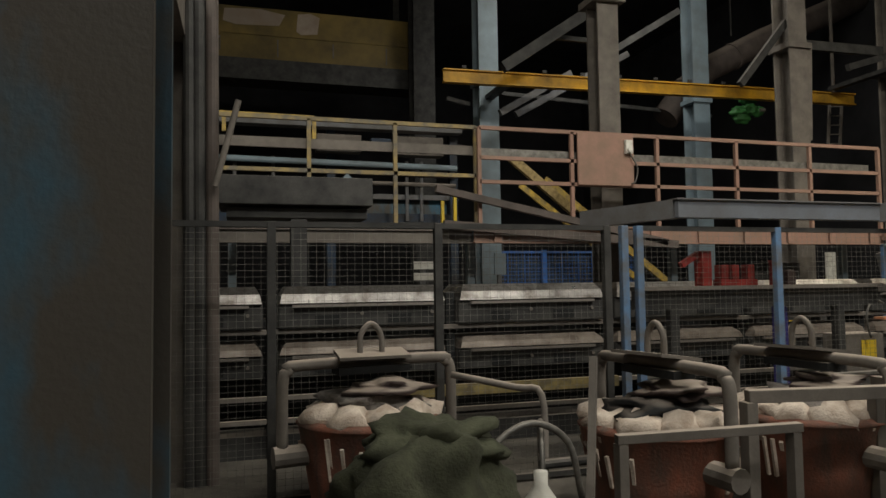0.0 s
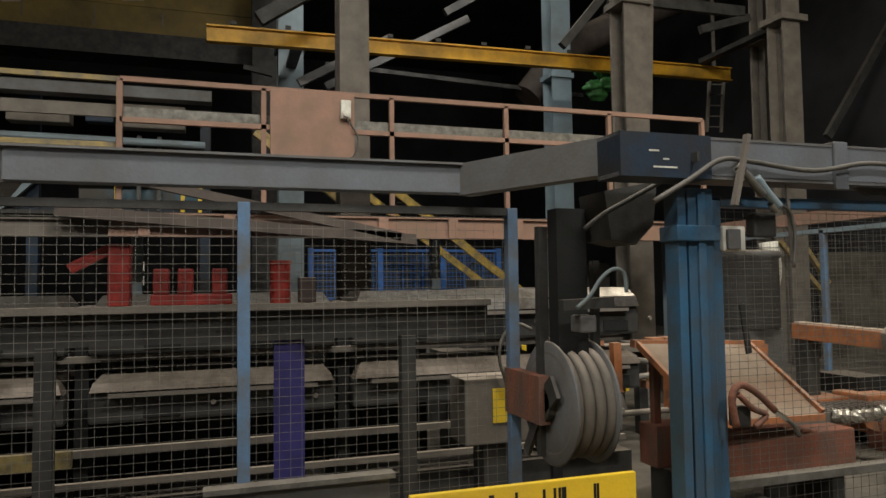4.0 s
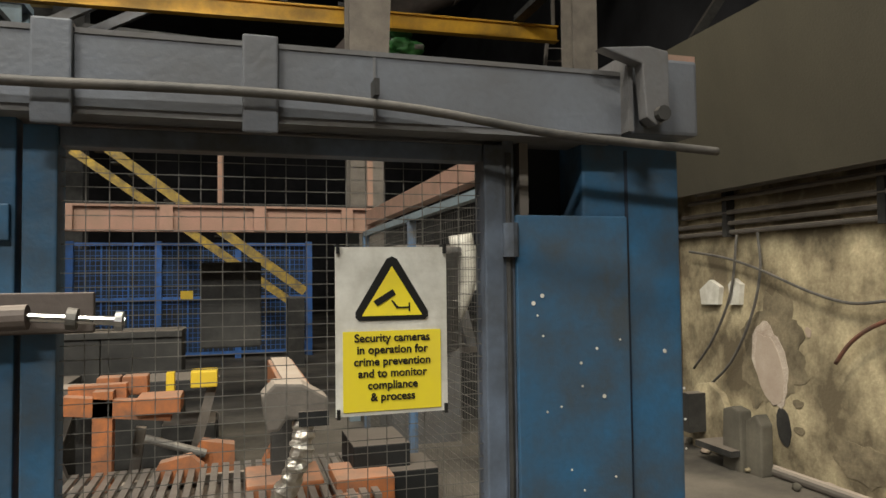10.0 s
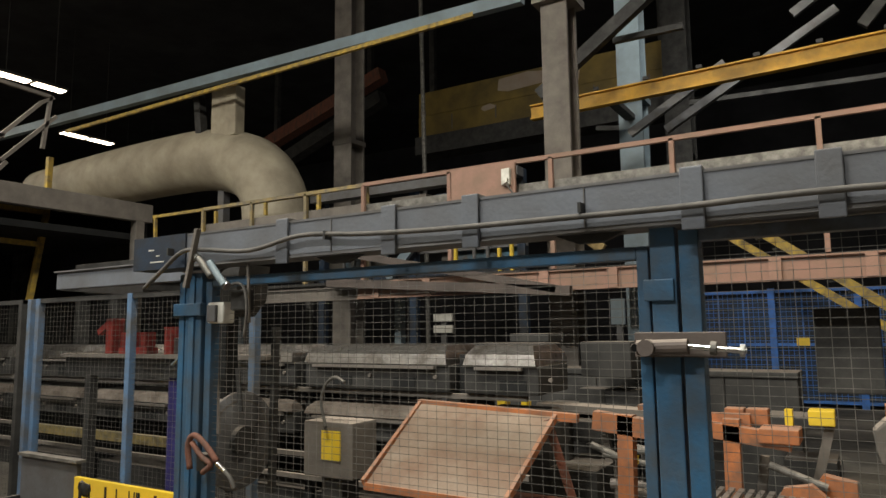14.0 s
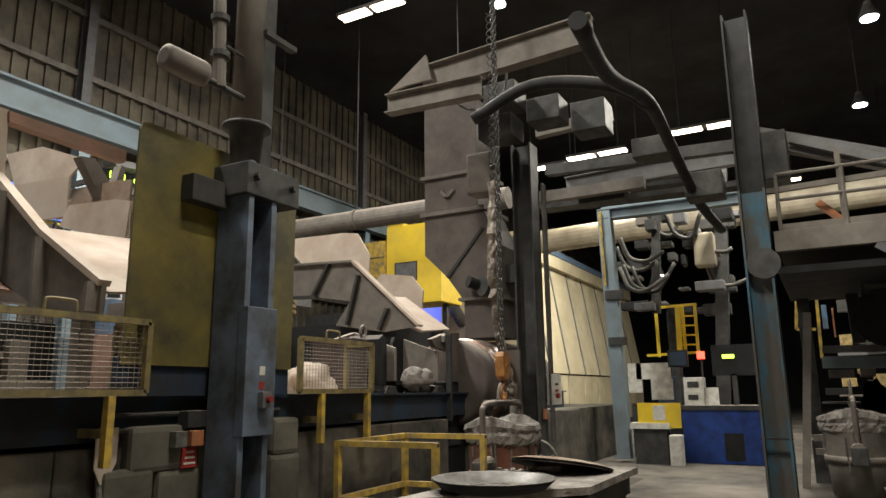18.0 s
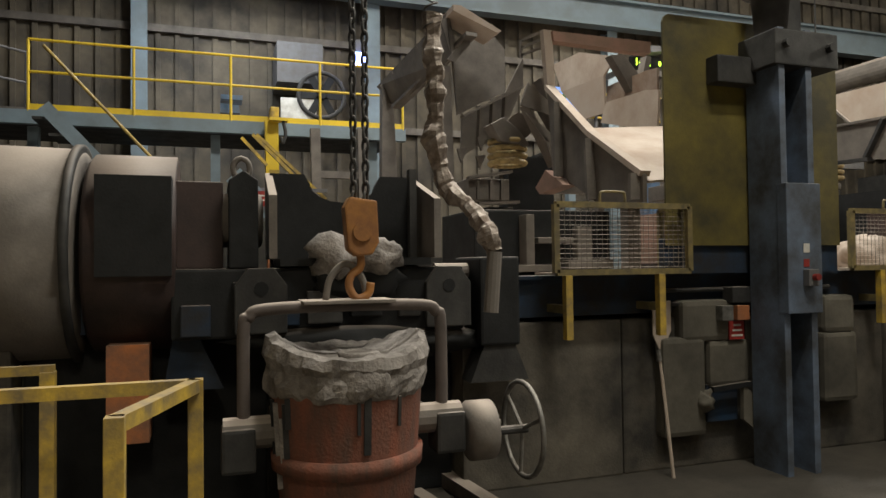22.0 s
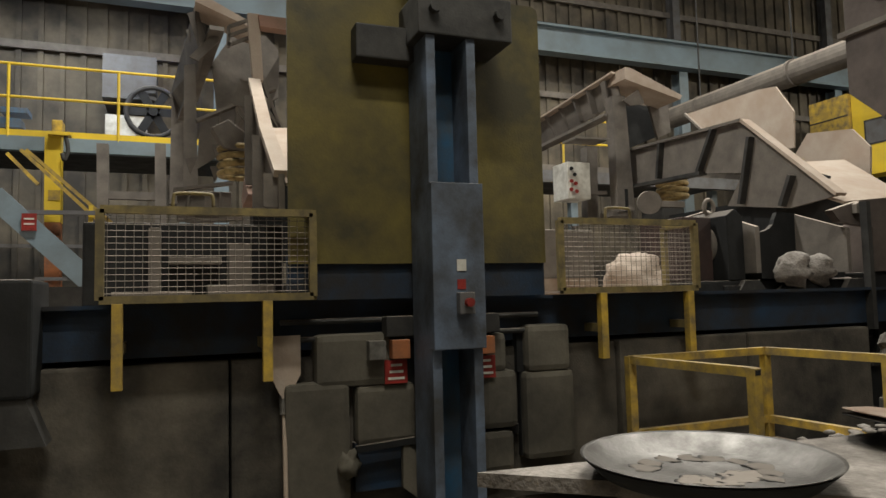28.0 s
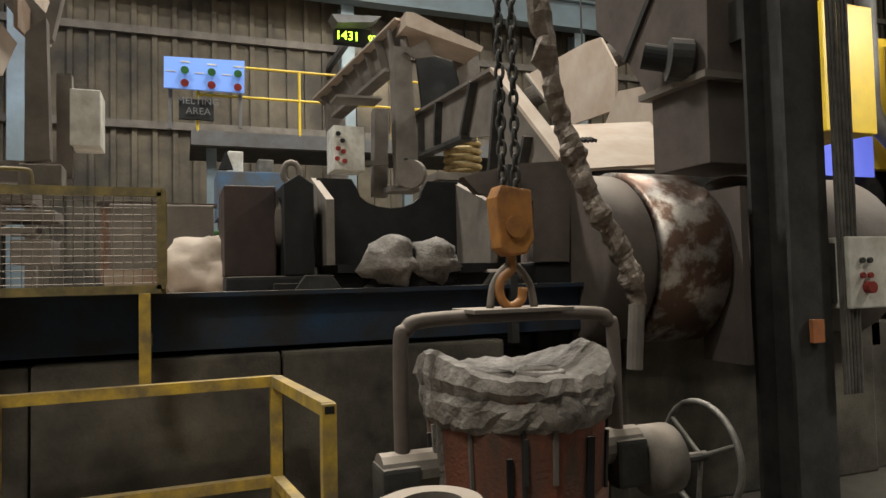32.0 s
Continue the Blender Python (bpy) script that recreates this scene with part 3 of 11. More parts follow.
part("hanger_pin", B(rod, (5.47, -0.21, 2.07), (5.47, -0.12, 2.07), 0.02, 10), DARKST, beam)
cab = thing("air_cable", "thick dark cable slung along the head beam", "cable", at=(3, -0.15, 2.0))
part("sheath", B(pipe, curve([(0.98, -0.15, 1.90), (1.16, -0.16, 2.0), (1.32, -0.16, 2.09), (1.48, -0.15, 2.092), (1.84, -0.15, 2.063), (2.19, -0.15, 2.112), (2.57, -0.15, 2.088), (3.0, -0.15, 2.073), (3.5, -0.15, 2.068), (3.96, -0.15, 2.065), (4.23, -0.15, 2.070), (4.52, -0.15, 2.070), (4.83, -0.15, 2.054), (5.18, -0.16, 2.010), (5.55, -0.17, 1.988), (5.66, -0.17, 1.982)], 5), 0.012, 8), RUBBER, cab)
for x0 in (1.2, 2.35, 3.62, 4.72):
    part("clip", boxes((x0 - 0.006, x0 + 0.006, -0.165, -0.11, 2.08, 2.12)), DARKST, cab)
b2 = thing("side_beam", "grey steel channel beam over the conveyor fence", "beam", at=(-0.6, 0.85, 2.03))
part("web", boxes((-1.68, 0.52, 0.84, 0.94, 2.05, 2.20)), BEAMG, b2, bevel=0.004)
part("flange", boxes((-1.70, 0.54, 0.82, 0.97, 2.20, 2.212)), STEEL, b2)
part("link_web", B(bar, (0.50, 0.88, 2.125), (0.95, -0.02, 2.125), 0.1, 0.17), STEEL, b2)
part("return_web", B(bar, (-1.66, 0.9, 2.125), (-2.0, 1.9, 2.125), 0.09, 0.16), STEEL, b2)

rec = thing("conveyor_fence", "dark steel mesh fence with blue posts along the conveyor", "fence", at=(-2, 0.9, 0))
for x0, m in ((-5.72, DARKST), (-5.0, DARKST), (-3.78, DARKST), (-2.36, DARKST), (-2.20, LBLUE), (-2.06, LBLUE), (-0.68, LBLUE), (0.75, LBLUE)):
    part("post", boxes((x0, x0 + 0.06, 0.87, 0.93, 0, 1.98)), m, rec, bevel=0.004)
for x0, x1 in ((-5.70, -2.30), (-2.02, 0.78)):
    part("top_rail", boxes((x0, x1, 0.88, 0.92, 1.94, 1.98)), DARKST, rec)
    part("wire_mesh", B(wire_mesh, x0, x1, 0.05, 1.94, 0.9, 0.055, 0.044, 0.0013), GALV, rec)
    part("bottom_rail", boxes((x0, x1, 0.88, 0.92, 0.02, 0.06)), DARKST, rec)
side = thing("side_fence", "mesh side fence of the cell with blue posts", "fence", at=(5.7, 2.7, 0))
for y0 in (3.38, 5.35):
    part("post", boxes((5.66, 5.72, y0, y0 + 0.06, 0, 2.12)), LBLUE, side, bevel=0.004)
part("top_rail", boxes((5.66, 5.72, 0.1, 5.4, 2.08, 2.13)), PBLUE, side)
part("tie_beam", boxes((5.70, 5.80, 0.1, 5.4, 2.20, 2.34)), PINK, side)
part("wire_mesh", B(wire_mesh, 0.1, 5.4, 0.05, 2.08, 0, 0.05, 0.05, 0.0013, pose(5.69, 0, 0, 0, 0, 90)), GALV, side)

# ---- rear platform ----
plat = thing("rear_platform", "dusty red-oxide steel platform behind the cell", "platform", at=(2, 5.5, 0))
part("edge_beam", B(ibeam, (-1.9, 5.46, 2.25), (5.80, 5.46, 2.25), 0.1, 0.26), PINK, plat)
for k in range(9):
    xx = -1.6 + 0.88 * k
    part("stiffener", boxes((xx, xx + 0.12, 5.40, 5.42, 2.13, 2.37)), PINK, plat)
part("deck", boxes((-5.3, 5.8, 5.5, 6.6, 2.36, 2.40)), DARKST, plat)
part("edge_beam", B(ibeam, (-5.6, 5.55, 2.22), (-1.9, 5.55, 2.22), 0.1, 0.2), DUSTY, plat)
for xx in (-5.3, -1.7, 2.0, 5.7):
    part("leg", boxes((xx - 0.06, xx + 0.06, 6.2, 6.32, 0, 2.36)), PBLUE, plat)
railing("platform_railing", "dusty red-oxide guard rail on the rear platform", [(-1.80, 5.46, 2.40), (5.75, 5.46, 2.40)], 1.44, PINK, (1.0, 0.69, 0.44), 0.028, spacing=1.5, square=True, group="platform railings")
railing("platform_railing", "worn yellow-brown guard rail on the rear platform", [(-5.5, 5.56, 2.40), (-1.82, 5.56, 2.40)], 1.46, WORNRAIL, (1.0, 0.5), 0.028, spacing=1.25, square=True, group="platform railings")
part("guard_channel", boxes((-5.5, -1.8, 5.6, 5.64, 3.45, 3.59)), DUSTY, plat)
part("guard_channel", boxes((-1.8, 5.6, 5.52, 5.56, 3.43, 3.55)), GALV, plat)
jb = thing("socket_board", "brown sheet board with white socket on the railing", "board", at=(0.25, 5.42, 2.9))
part("sheet", boxes((-0.22, 0.75, 5.38, 5.42, 3.02, 3.83)), PINK, jb, bevel=0.006)
part("socket", boxes((0.58, 0.70, 5.31, 5.38, 3.52, 3.74)), WHITE, jb, bevel=0.015)
part("socket_cap", B(rod, (0.64, 5.31, 3.58), (0.64, 5.28, 3.58), 0.045, 12), WHITE, jb)
part("flex", B(pipe, curve([(0.66, 5.33, 3.52), (0.78, 5.33, 3.3), (0.74, 5.33, 3.1), (0.68, 5.35, 3.05)], 5), 0.012, 6), RUBBER, jb)
yb = thing("crane_beam", "long bright yellow runway beam over the rear bay", "beam", at=(-1.0, 9.97, 6))
part("web", B(ibeam, (-1.0, 9.97, 6.03), (7.0, 9.97, 6.16), 0.16, 0.30, 0.03), AMBER, yb)
part("web", B(ibeam, (7.0, 9.97, 6.16), (10.2, 9.97, 6.2), 0.16, 0.30, 0.03), AMBER, yb)
part("bracket", boxes((9.3, 9.5, 7.78, 9.9, 6.36, 6.46)), DARKST, yb)
part("bracket", boxes((0.5, 0.7, 10.03, 11.5, 6.0, 6.1)), DARKST, yb)
for k in range(8):
    part("clip", boxes((-0.6 + k * 0.95, -0.5 + k * 0.95, 9.86, 9.9, 6.2 + 0.015 * k, 6.26 + 0.015 * k)), DARKST, yb)
for px_, py_, w_, m_, top in ((0.6, 11.7, 0.5, PBLUE, 13), (0.95, 6.6, 0.4, DUSTY, 6.4), (6.1, 7.75, 0.46, DUSTY, 13), (9.4, 7.6, 0.4, DUSTY, 13), (9.9, 8.6, 0.4, DUSTY, 13), (6.9, 12.0, 0.5, PBLUE, 13), (-6.55, 10.95, 0.55, DUSTY, 13), (0.42, 17.2, 0.7, DARKST, 13)):
    c = thing("steel_column", "tall rolled steel column of the rear bay", "column", "rear bay columns", (px_, py_, 0))
    part("shaft", B(ibeam, (px_, py_, 0), (px_, py_, top), w_, w_, 0.04), m_, c)
    part("cap", boxes((px_ - 0.3, px_ + 0.3, py_ - 0.3, py_ + 0.3, min(top, 6.4), min(top, 6.4) + 0.12)), m_, c)

# ---- hall lamps ----
for i, (x, y, z) in enumerate(((-10.0, 3.05, 9.0), (-14.8, 3.0, 9.0), (-15.8, 7.7, 9.0), (-15.7, -7.7, 9.0), (-15.0, -4.3, 9.0), (-16.1, -9.4, 9.0), (-22, 2, 9.0), (-22, -3, 9.0), (-26, 6, 9.0), (-28, -4, 9.0), (-20, 12, 9.0), (-30, 12, 9.0), (-27, 19, 9.0), (-34, 3, 9.0), (-8.45, -11.5, 11.5))):
    t = thing("tube_light", "warm twin fluorescent luminaire hung under the roof", "lamp", "tube lights", (x, y, z))
    for k in (-0.52, 0.52):
        part("diffuser", boxes((x - 0.16, x + 0.16, y + k - 0.44, y + k + 0.44, z - 0.03, z)), TUBE, t)
    part("tray", boxes((x - 0.2, x + 0.2, y - 1.0, y + 1.0, z + 0.002, z + 0.08)), DARKST, t)
    for k in (-0.7, 0.7):
        part("hanger", B(rod, (x, y + k, z + 0.08), (x, y + k, 13), 0.012, 6), DARKST, t)
for x, y, z in ((-10.4, -0.4, 9.0), (-15.5, -0.4, 9.0), (-15.6, -6.4, 8.6), (-24, 0.8, 7.2), (-26, -8, 6.5), (-9.8, -8.4, 11.4)):
    t = thing("high_bay_lamp", "white high-bay lamp hung under the roof", "lamp", "high-bay lamps", (x, y, z))
    part("lens", B(lathe, [(0.02, 0), (0.16, 0.01), (0.17, 0.04)], 20, (x, y, z)), DISC, t)
    part("bell", B(lathe, [(0.19, 0.03), (0.21, 0.05), (0.12, 0.25), (0.07, 0.4)], 20, (x, y, z)), DARKST, t)
    part("hanger", B(rod, (x, y, z + 0.4), (x, y, 13), 0.015, 6), DARKST, t)
# Unseen area lamps without fixtures, added and aimed to brighten each region.
lamp("bay_light", (2.2, -2.4, 9.6), (2.4, 3.2, 0.0), (2.4, 0.6), 640, WARM)
lamp("bay_light", (-3.6, -3.2, 9.6), (-3.4, 4.2, 2.2), (2.4, 0.6), 260, WARM)
# Added for the plastered wall, whose real source is unknown.
lamp("bay_light", (5.6, 1.2, 7.0), (8.75, 2.9, 0.4), (1.6, 0.6), 270, (1.0, 0.90, 0.70))
lamp("bay_light", (2.6, -9.2, 11.0), (2.6, -8.6, 0), (2.4, 0.8), 880, PALE)
lamp("bay_light", (-5.0, -10.2, 12.0), (-5.0, -9.6, 0), (2.4, 0.8), 1150, PALE)
lamp("bay_light", (-11, -2.5, 9.0), (-11, -2.5, 0), (2.4, 0.6), 900, WARM)
# Added in front of the cream enclosure to make it look lit.
lamp("bay_light", (-18, -7, 8.5), (-18, -10.5, 2), (2.4, 0.6), 900, WARM)
# Added to light the blue screens from the front.
lamp("bay_light", (3.6, 9.0, 9.6), (3.6, 14.2, 1.0), (2.4, 0.6), 220, PALE)
# Added fill for the plinth, splash plate and jib column.
lamp("bay_light", (1.6, -1.2, 8.6), (1.2, -6.3, 1.2), (2.4, 0.6), 105, WARM)
lamp("bay_light", (5, -15.5, 7.6), (5, -16.5, 3), (2.4, 0.4), 160, COOL)
lamp("bay_light", (-5, -15.5, 7.4), (-5, -16, 3), (2.4, 0.4), 180, WARM)
lamp("bay_light", (-24, 4, 8.9), (-24, 4, 0), (4, 1), 700, WARM)
# ---- furnace side ----
bm = bmesh.new()
box(bm, -14, 9, -13, -6.75, 0, 1.2)
structure("wall_furnace_plinth", bm, SOOTC, "sooty concrete plinth under the furnaces", "wall")
plinth = bpy.data.objects["wall_furnace_plinth"]
xb = 8.7
for i, w in enumerate((2.2, 1.5, 1.35, 1.35, 1.3, 1.5, 1.25, 1.4, 0.9, 2.4)):
    k = random.uniform(-0.02, 0.03)
    # Blocks behind the ladles are painted black to imitate deep dark recesses.
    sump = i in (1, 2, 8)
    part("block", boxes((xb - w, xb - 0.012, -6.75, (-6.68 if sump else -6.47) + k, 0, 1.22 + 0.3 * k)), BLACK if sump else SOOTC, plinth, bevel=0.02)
    xb -= w
part("block", boxes((xb - 2.5, xb - 0.012, -6.75, -6.5, 0, 1.2)), SOOTC, plinth, bevel=0.02)

deckbeam = thing("deck_edge_beam", "navy painted steel edge beam of the furnace deck", "beam", at=(0, -6.5, 1.25))
part("web", boxes((-8, 8, -6.7, -6.5, 1.26, 1.55)), NAVY, deckbeam)
part("flange", boxes((-8, 8, -6.74, -6.44, 1.55, 1.575)), NAVY, deckbeam)
part("deck_plate", boxes((-8, 8, -13, -6.74, 1.5, 1.56)), DUSTY, deckbeam)
conduit = thing("conduit_run", "black conduit with junction boxes along the plinth", "conduit", at=(1, -6.45, 1.3))
for z in (1.33, 1.44):
    part("tube", B(rod, (0.2, -6.42, z), (2.0, -6.42, z), 0.018, 8), DARKST, conduit)
for X0, m in ((1.26, ORANGE), (0.66, ORANGE)):
    part("junction_box", boxes((X0 - 0.11, X0 + 0.09, -6.42, -6.30, 1.33, 1.46)), DARKST, conduit, bevel=0.008)
    part("switch", boxes((X0 - 0.06, X0 + 0.06, -6.36, -6.28, 1.19, 1.31)), m, conduit, bevel=0.006)
    part("switch_back", boxes((X0 - 0.05, X0 + 0.05, -6.46, -6.36, 1.2, 1.34)), DARKST, conduit)
part("switch", boxes((1.36, 1.47, -6.36, -6.28, 1.19, 1.31)), GALV, conduit, bevel=0.006)
for X0, Z0 in ((1.28, 1.105), (0.65, 1.10)):
    sg = thing("warning_plate", "small red warning plate with white lettering bars", "sign", "warning plates", (X0, -6.34, Z0 - 0.075))
    part("plate", boxes((X0 - 0.075, X0 + 0.075, -6.352, -6.34, Z0 - 0.075, Z0 + 0.075)), RED, sg)
    for k in range(3):
        part("lettering", boxes((X0 - 0.055 + 0.008 * k, X0 + 0.055 - 0.01 * k, -6.339, -6.336, Z0 - 0.05 + 0.042 * k, Z0 - 0.034 + 0.042 * k)), WHITE, sg)
    part("hanger", boxes((X0 - 0.02, X0 + 0.02, -6.40, -6.352, Z0 + 0.05, 1.25)), DARKST, sg)

# column with control box
col = thing("jib_column", "grey-blue box column with slot, control box and label", "column", at=(1.0, -6.05, 0))
for b in ((0.84, 0.90, 0, 4.2), (1.11, 1.17, 0, 4.2)):
    part("flange", boxes((b[0], b[1], -6.3, -5.95, b[2], b[3] - 0.7)), SLATE, col, bevel=0.004)
part("web", boxes((0.90, 1.11, -6.28, -6.2, 0, 3.5)), BLUE, col)
part("control_box", boxes((0.835, 1.175, -6.0, -5.90, 1.26, 2.27)), SLATE, col, bevel=0.006)
part("label_plate", boxes((0.96, 1.02, -5.899, -5.896, 1.73, 1.80)), WHITE, col)
part("red_tag", boxes((0.965, 1.02, -5.899, -5.896, 1.62, 1.68)), RED, col)
stop = part("stop_box", boxes((0.93, 1.03, -5.899, -5.84, 1.47, 1.60)), STEEL, col, bevel=0.006)
part("stop_button", B(rod, (0.975, -5.84, 1.54), (0.975, -5.80, 1.54), 0.026, 14), RED, stop, "red mushroom button")
part("bracket", boxes((0.58, 1.22, -6.36, -5.93, 3.20, 3.48)), DARKST, col, bevel=0.01)
for x in (0.68, 1.12):
    part("bolt", B(rod, (x, -5.93, 3.36), (x, -5.88, 3.36), 0.035, 8), DARKST, col)
part("flange_plate", B(lathe, [(0.12, -0.36), (0.15, -0.02), (0.21, 0.0), (0.21, 0.03), (0.14, 0.04)], 20, (1.04, -6.15, 3.84)), DARKST, col)
part("mast", B(lathe, [(0.13, 0), (0.13, 1.5), (0.135, 1.52), (0.135, 1.56), (0.13, 1.58), (0.13, 4.2)], 20, (1.05, -6.15, 3.88)), DUSTY, col)
part("rear_mast", boxes((0.62, 0.80, -6.45, -6.25, 3.5, 8.2)), DARKST, col)
part("clamp", boxes((0.62, 1.02, -6.05, -5.98, 4.72, 4.77)), DARKST, col)
mt = thing("shot_motor", "pale dust-covered motor hung beside the mast", "motor", at=(1.5, -6.1, 4.2))
part("housing", B(lathe, [(0.05, -0.22), (0.10, -0.21), (0.105, -0.17), (0.10, 0.16), (0.06, 0.18)], 18, (1.80, -6.1, 4.12), "x"), DUSTY, mt)
part("coupling", B(rod, (1.62, -6.1, 4.1), (1.12, -6.1, 4.08), 0.03, 10), DARKST, mt)
part("standpipe", B(rod, (1.42, -6.1, 4.08), (1.56, -6.1, 6.4), 0.055, 12), DUSTY, mt)
for z in (4.34, 4.66, 5.5):
    part("collar", B(rod, (1.42 + 0.063 * (z - 4.18), -6.1, z), (1.42 + 0.063 * (z - 4.18), -6.1, z + 0.05), 0.08, 12), DARKST, mt)
part("stay", B(rod, (1.44, -6.1, 4.48), (1.1, -6.1, 4.46), 0.014, 6), DARKST, mt)

sp = thing("splash_plate", "large sooty ochre splash shield with rounded corners", "shield", at=(1, -6.33, 1.56))
part("sheet", B(plate, [(0.17, 1.80), (1.96, 1.80), (1.96, 3.58), (1.94, 3.63), (1.90, 3.65), (0.22, 3.65), (0.18, 3.63), (0.17, 3.59)], 0.02, Matrix.Translation((0, -6.33, 0))), OCHRE, sp)
part("skirt", boxes((0.17, 1.96, -6.42, -6.35, 1.575, 1.86)), NAVY, sp)
part("clamp_arm", boxes((1.10, 1.55, -6.32, -6.18, 3.1, 3.32)), DARKST, sp, bevel=0.01)


def guard(X0, X1, Y, depth, legs):
    """A framed wire box on two legs, resting against the deck edge."""
    g = thing("mesh_guard", "yellow angle-framed wire mesh guard box on legs", "guard", "mesh guards", ((X0 + X1) / 2, Y, 1.1))
    s = 0.022
    for y in (Y,):
        for z in (1.60, 2.10):
            part("rail", boxes((X0, X1, y - s, y + s, z - s, z + s)), OLDYEL, g)
        for x in (X0, X1):
            part("upright", boxes((x - s, x + s, y - s, y + s, 1.60, 2.10)), OLDYEL, g)
    part("upright", boxes((X0 - s, X0 + s, Y - depth - s, Y - depth + s, 1.60, 2.10)), OLDYEL, g)
    for x in (X0,):
        for z in (1.60, 2.10):
            part("side_rail", boxes((x - s, x + s, Y - depth, Y, z - s, z + s)), OLDYEL, g)
    part("front_mesh", B(wire_mesh, X0, X1, 1.6, 2.1, Y - 0.01, 0.045, 0.035, 0.0022), DUSTY, g)
    part("side_mesh", B(wire_mesh, -depth, 0, 1.6, 2.1, 0, 0.045, 0.035, 0.0022, pose(X0, Y, 0, 0, 0, 90)), DUSTY, g)
    part("shelf", boxes((X0, X1, Y - depth, Y, 1.585, 1.60)), DUST, g, "dust-covered shelf plate")
    for x in legs:
        part("leg", boxes((x - 0.028, x + 0.028, Y - 0.03, Y + 0.03, 1.11, 1.58)), YEL, g, bevel=0.004)
        part("foot_bracket", boxes((x - 0.028, x + 0.028, Y - 0.32, Y - 0.03, 1.30, 1.36)), OLDYEL, g)
    m = (X0 + X1) / 2 + 0.1
    part("loop_handle", B(pipe, curve([(m - 0.11, Y, 2.12), (m - 0.105, Y, 2.18), (m - 0.08, Y, 2.20), (m + 0.08, Y, 2.20), (m + 0.105, Y, 2.18), (m + 0.11, Y, 2.12)], 4), 0.011, 6), OLDYEL, g)


mb = thing("machine_base", "dark machine base with dusty plates behind the guard", "base", at=(2.4, -7.3, 1.56))
# Black backing body, added to keep the inside of the guard dark.
part("body", boxes((1.85, 3.2, -8.2, -7.3, 1.56, 2.15)), BLACK, mb, bevel=0.02)
for q in ((1.95, 2.4, -7.3, -7.1, 1.62, 1.70), (2.5, 3.0, -7.3, -7.05, 1.60, 1.66), (2.1, 2.25, -7.3, -7.2, 1.7, 2.0), (2.7, 2.78, -7.3, -7.15, 1.66, 2.1), (2.3, 2.65, -7.3, -7.18, 1.85, 1.9)):
    part("plate", boxes(q), DUSTY, mb, bevel=0.006)
guard(1.83, 2.99, -6.22, 0.35, (2.10, 2.90))
guard(-1.13, 0.06, -6.30, 0.35, (-1.05, -0.27))


def chain(parent, top, end, r=0.011, link=0.062):
    """Oval links, turned in turn."""
    a, b = Vector(top), Vector(end)
    n = int((a - b).length / (link * 0.74))
    one = bmesh.new()
    pts = []
    for k in range(12):
        q = k / 12 * math.tau
        pts.append(Vector((0.019 * math.cos(q), 0, 0.5 * link * math.sin(q) * 0.95)))
    pipe(one, pts, r * 0.75, 5, True)
    me = bpy.data.meshes.new("link")
    one.to_mesh(me)
    one.free()
    me.materials.append(DARKST)
    for i in range(n):
        o = new("link", me)
        o.parent, o.matrix_parent_inverse = parent, parent.matrix_basis.inverted()
        p = a.lerp(b, (i + 0.5) / n)
        o.matrix_basis = pose(p.x, p.y, p.z, 0, 0, 45 + 90 * (i % 2))


def hoist(hx, hy, top, label, mtl):
    """Two falls of chain, a block and a hook; the hook's eye is at z = 1.75."""
    c = thing("chain_hoist", label, "hoist", "chain hoists", (hx, hy, 1.7))
    chain(c, (hx - 0.04, hy, top), (hx - 0.035, hy, 2.02), 0.013, 0.085)
    chain(c, (hx + 0.05, hy, top), (hx + 0.035, hy, 2.02), 0.013, 0.085)
    part("block", B(plate, [(-0.09, 0.16), (0.07, 0.18), (0.10, 0.12), (0.08, -0.12), (0.03, -0.16), (-0.06, -0.15), (-0.10, -0.08)], 0.12, Matrix.Translation((hx, hy, 1.88))), mtl, c, bevel=0.012)
    part("cheek", B(rod, (hx, hy - 0.075, 1.86), (hx, hy + 0.075, 1.86), 0.055, 14), mtl, c)
    hook = [(0, 0, -0.14), (0.0, 0, -0.22), (0.055, 0, -0.27), (0.065, 0, -0.34), (0.02, 0, -0.40), (-0.045, 0, -0.375), (-0.06, 0, -0.31)]
    part("hook", B(pipe, curve([(hx + p[0], hy + p[1], 1.88 + p[2]) for p in hook], 5), 0.024, 8), BRASS, c)
    return c


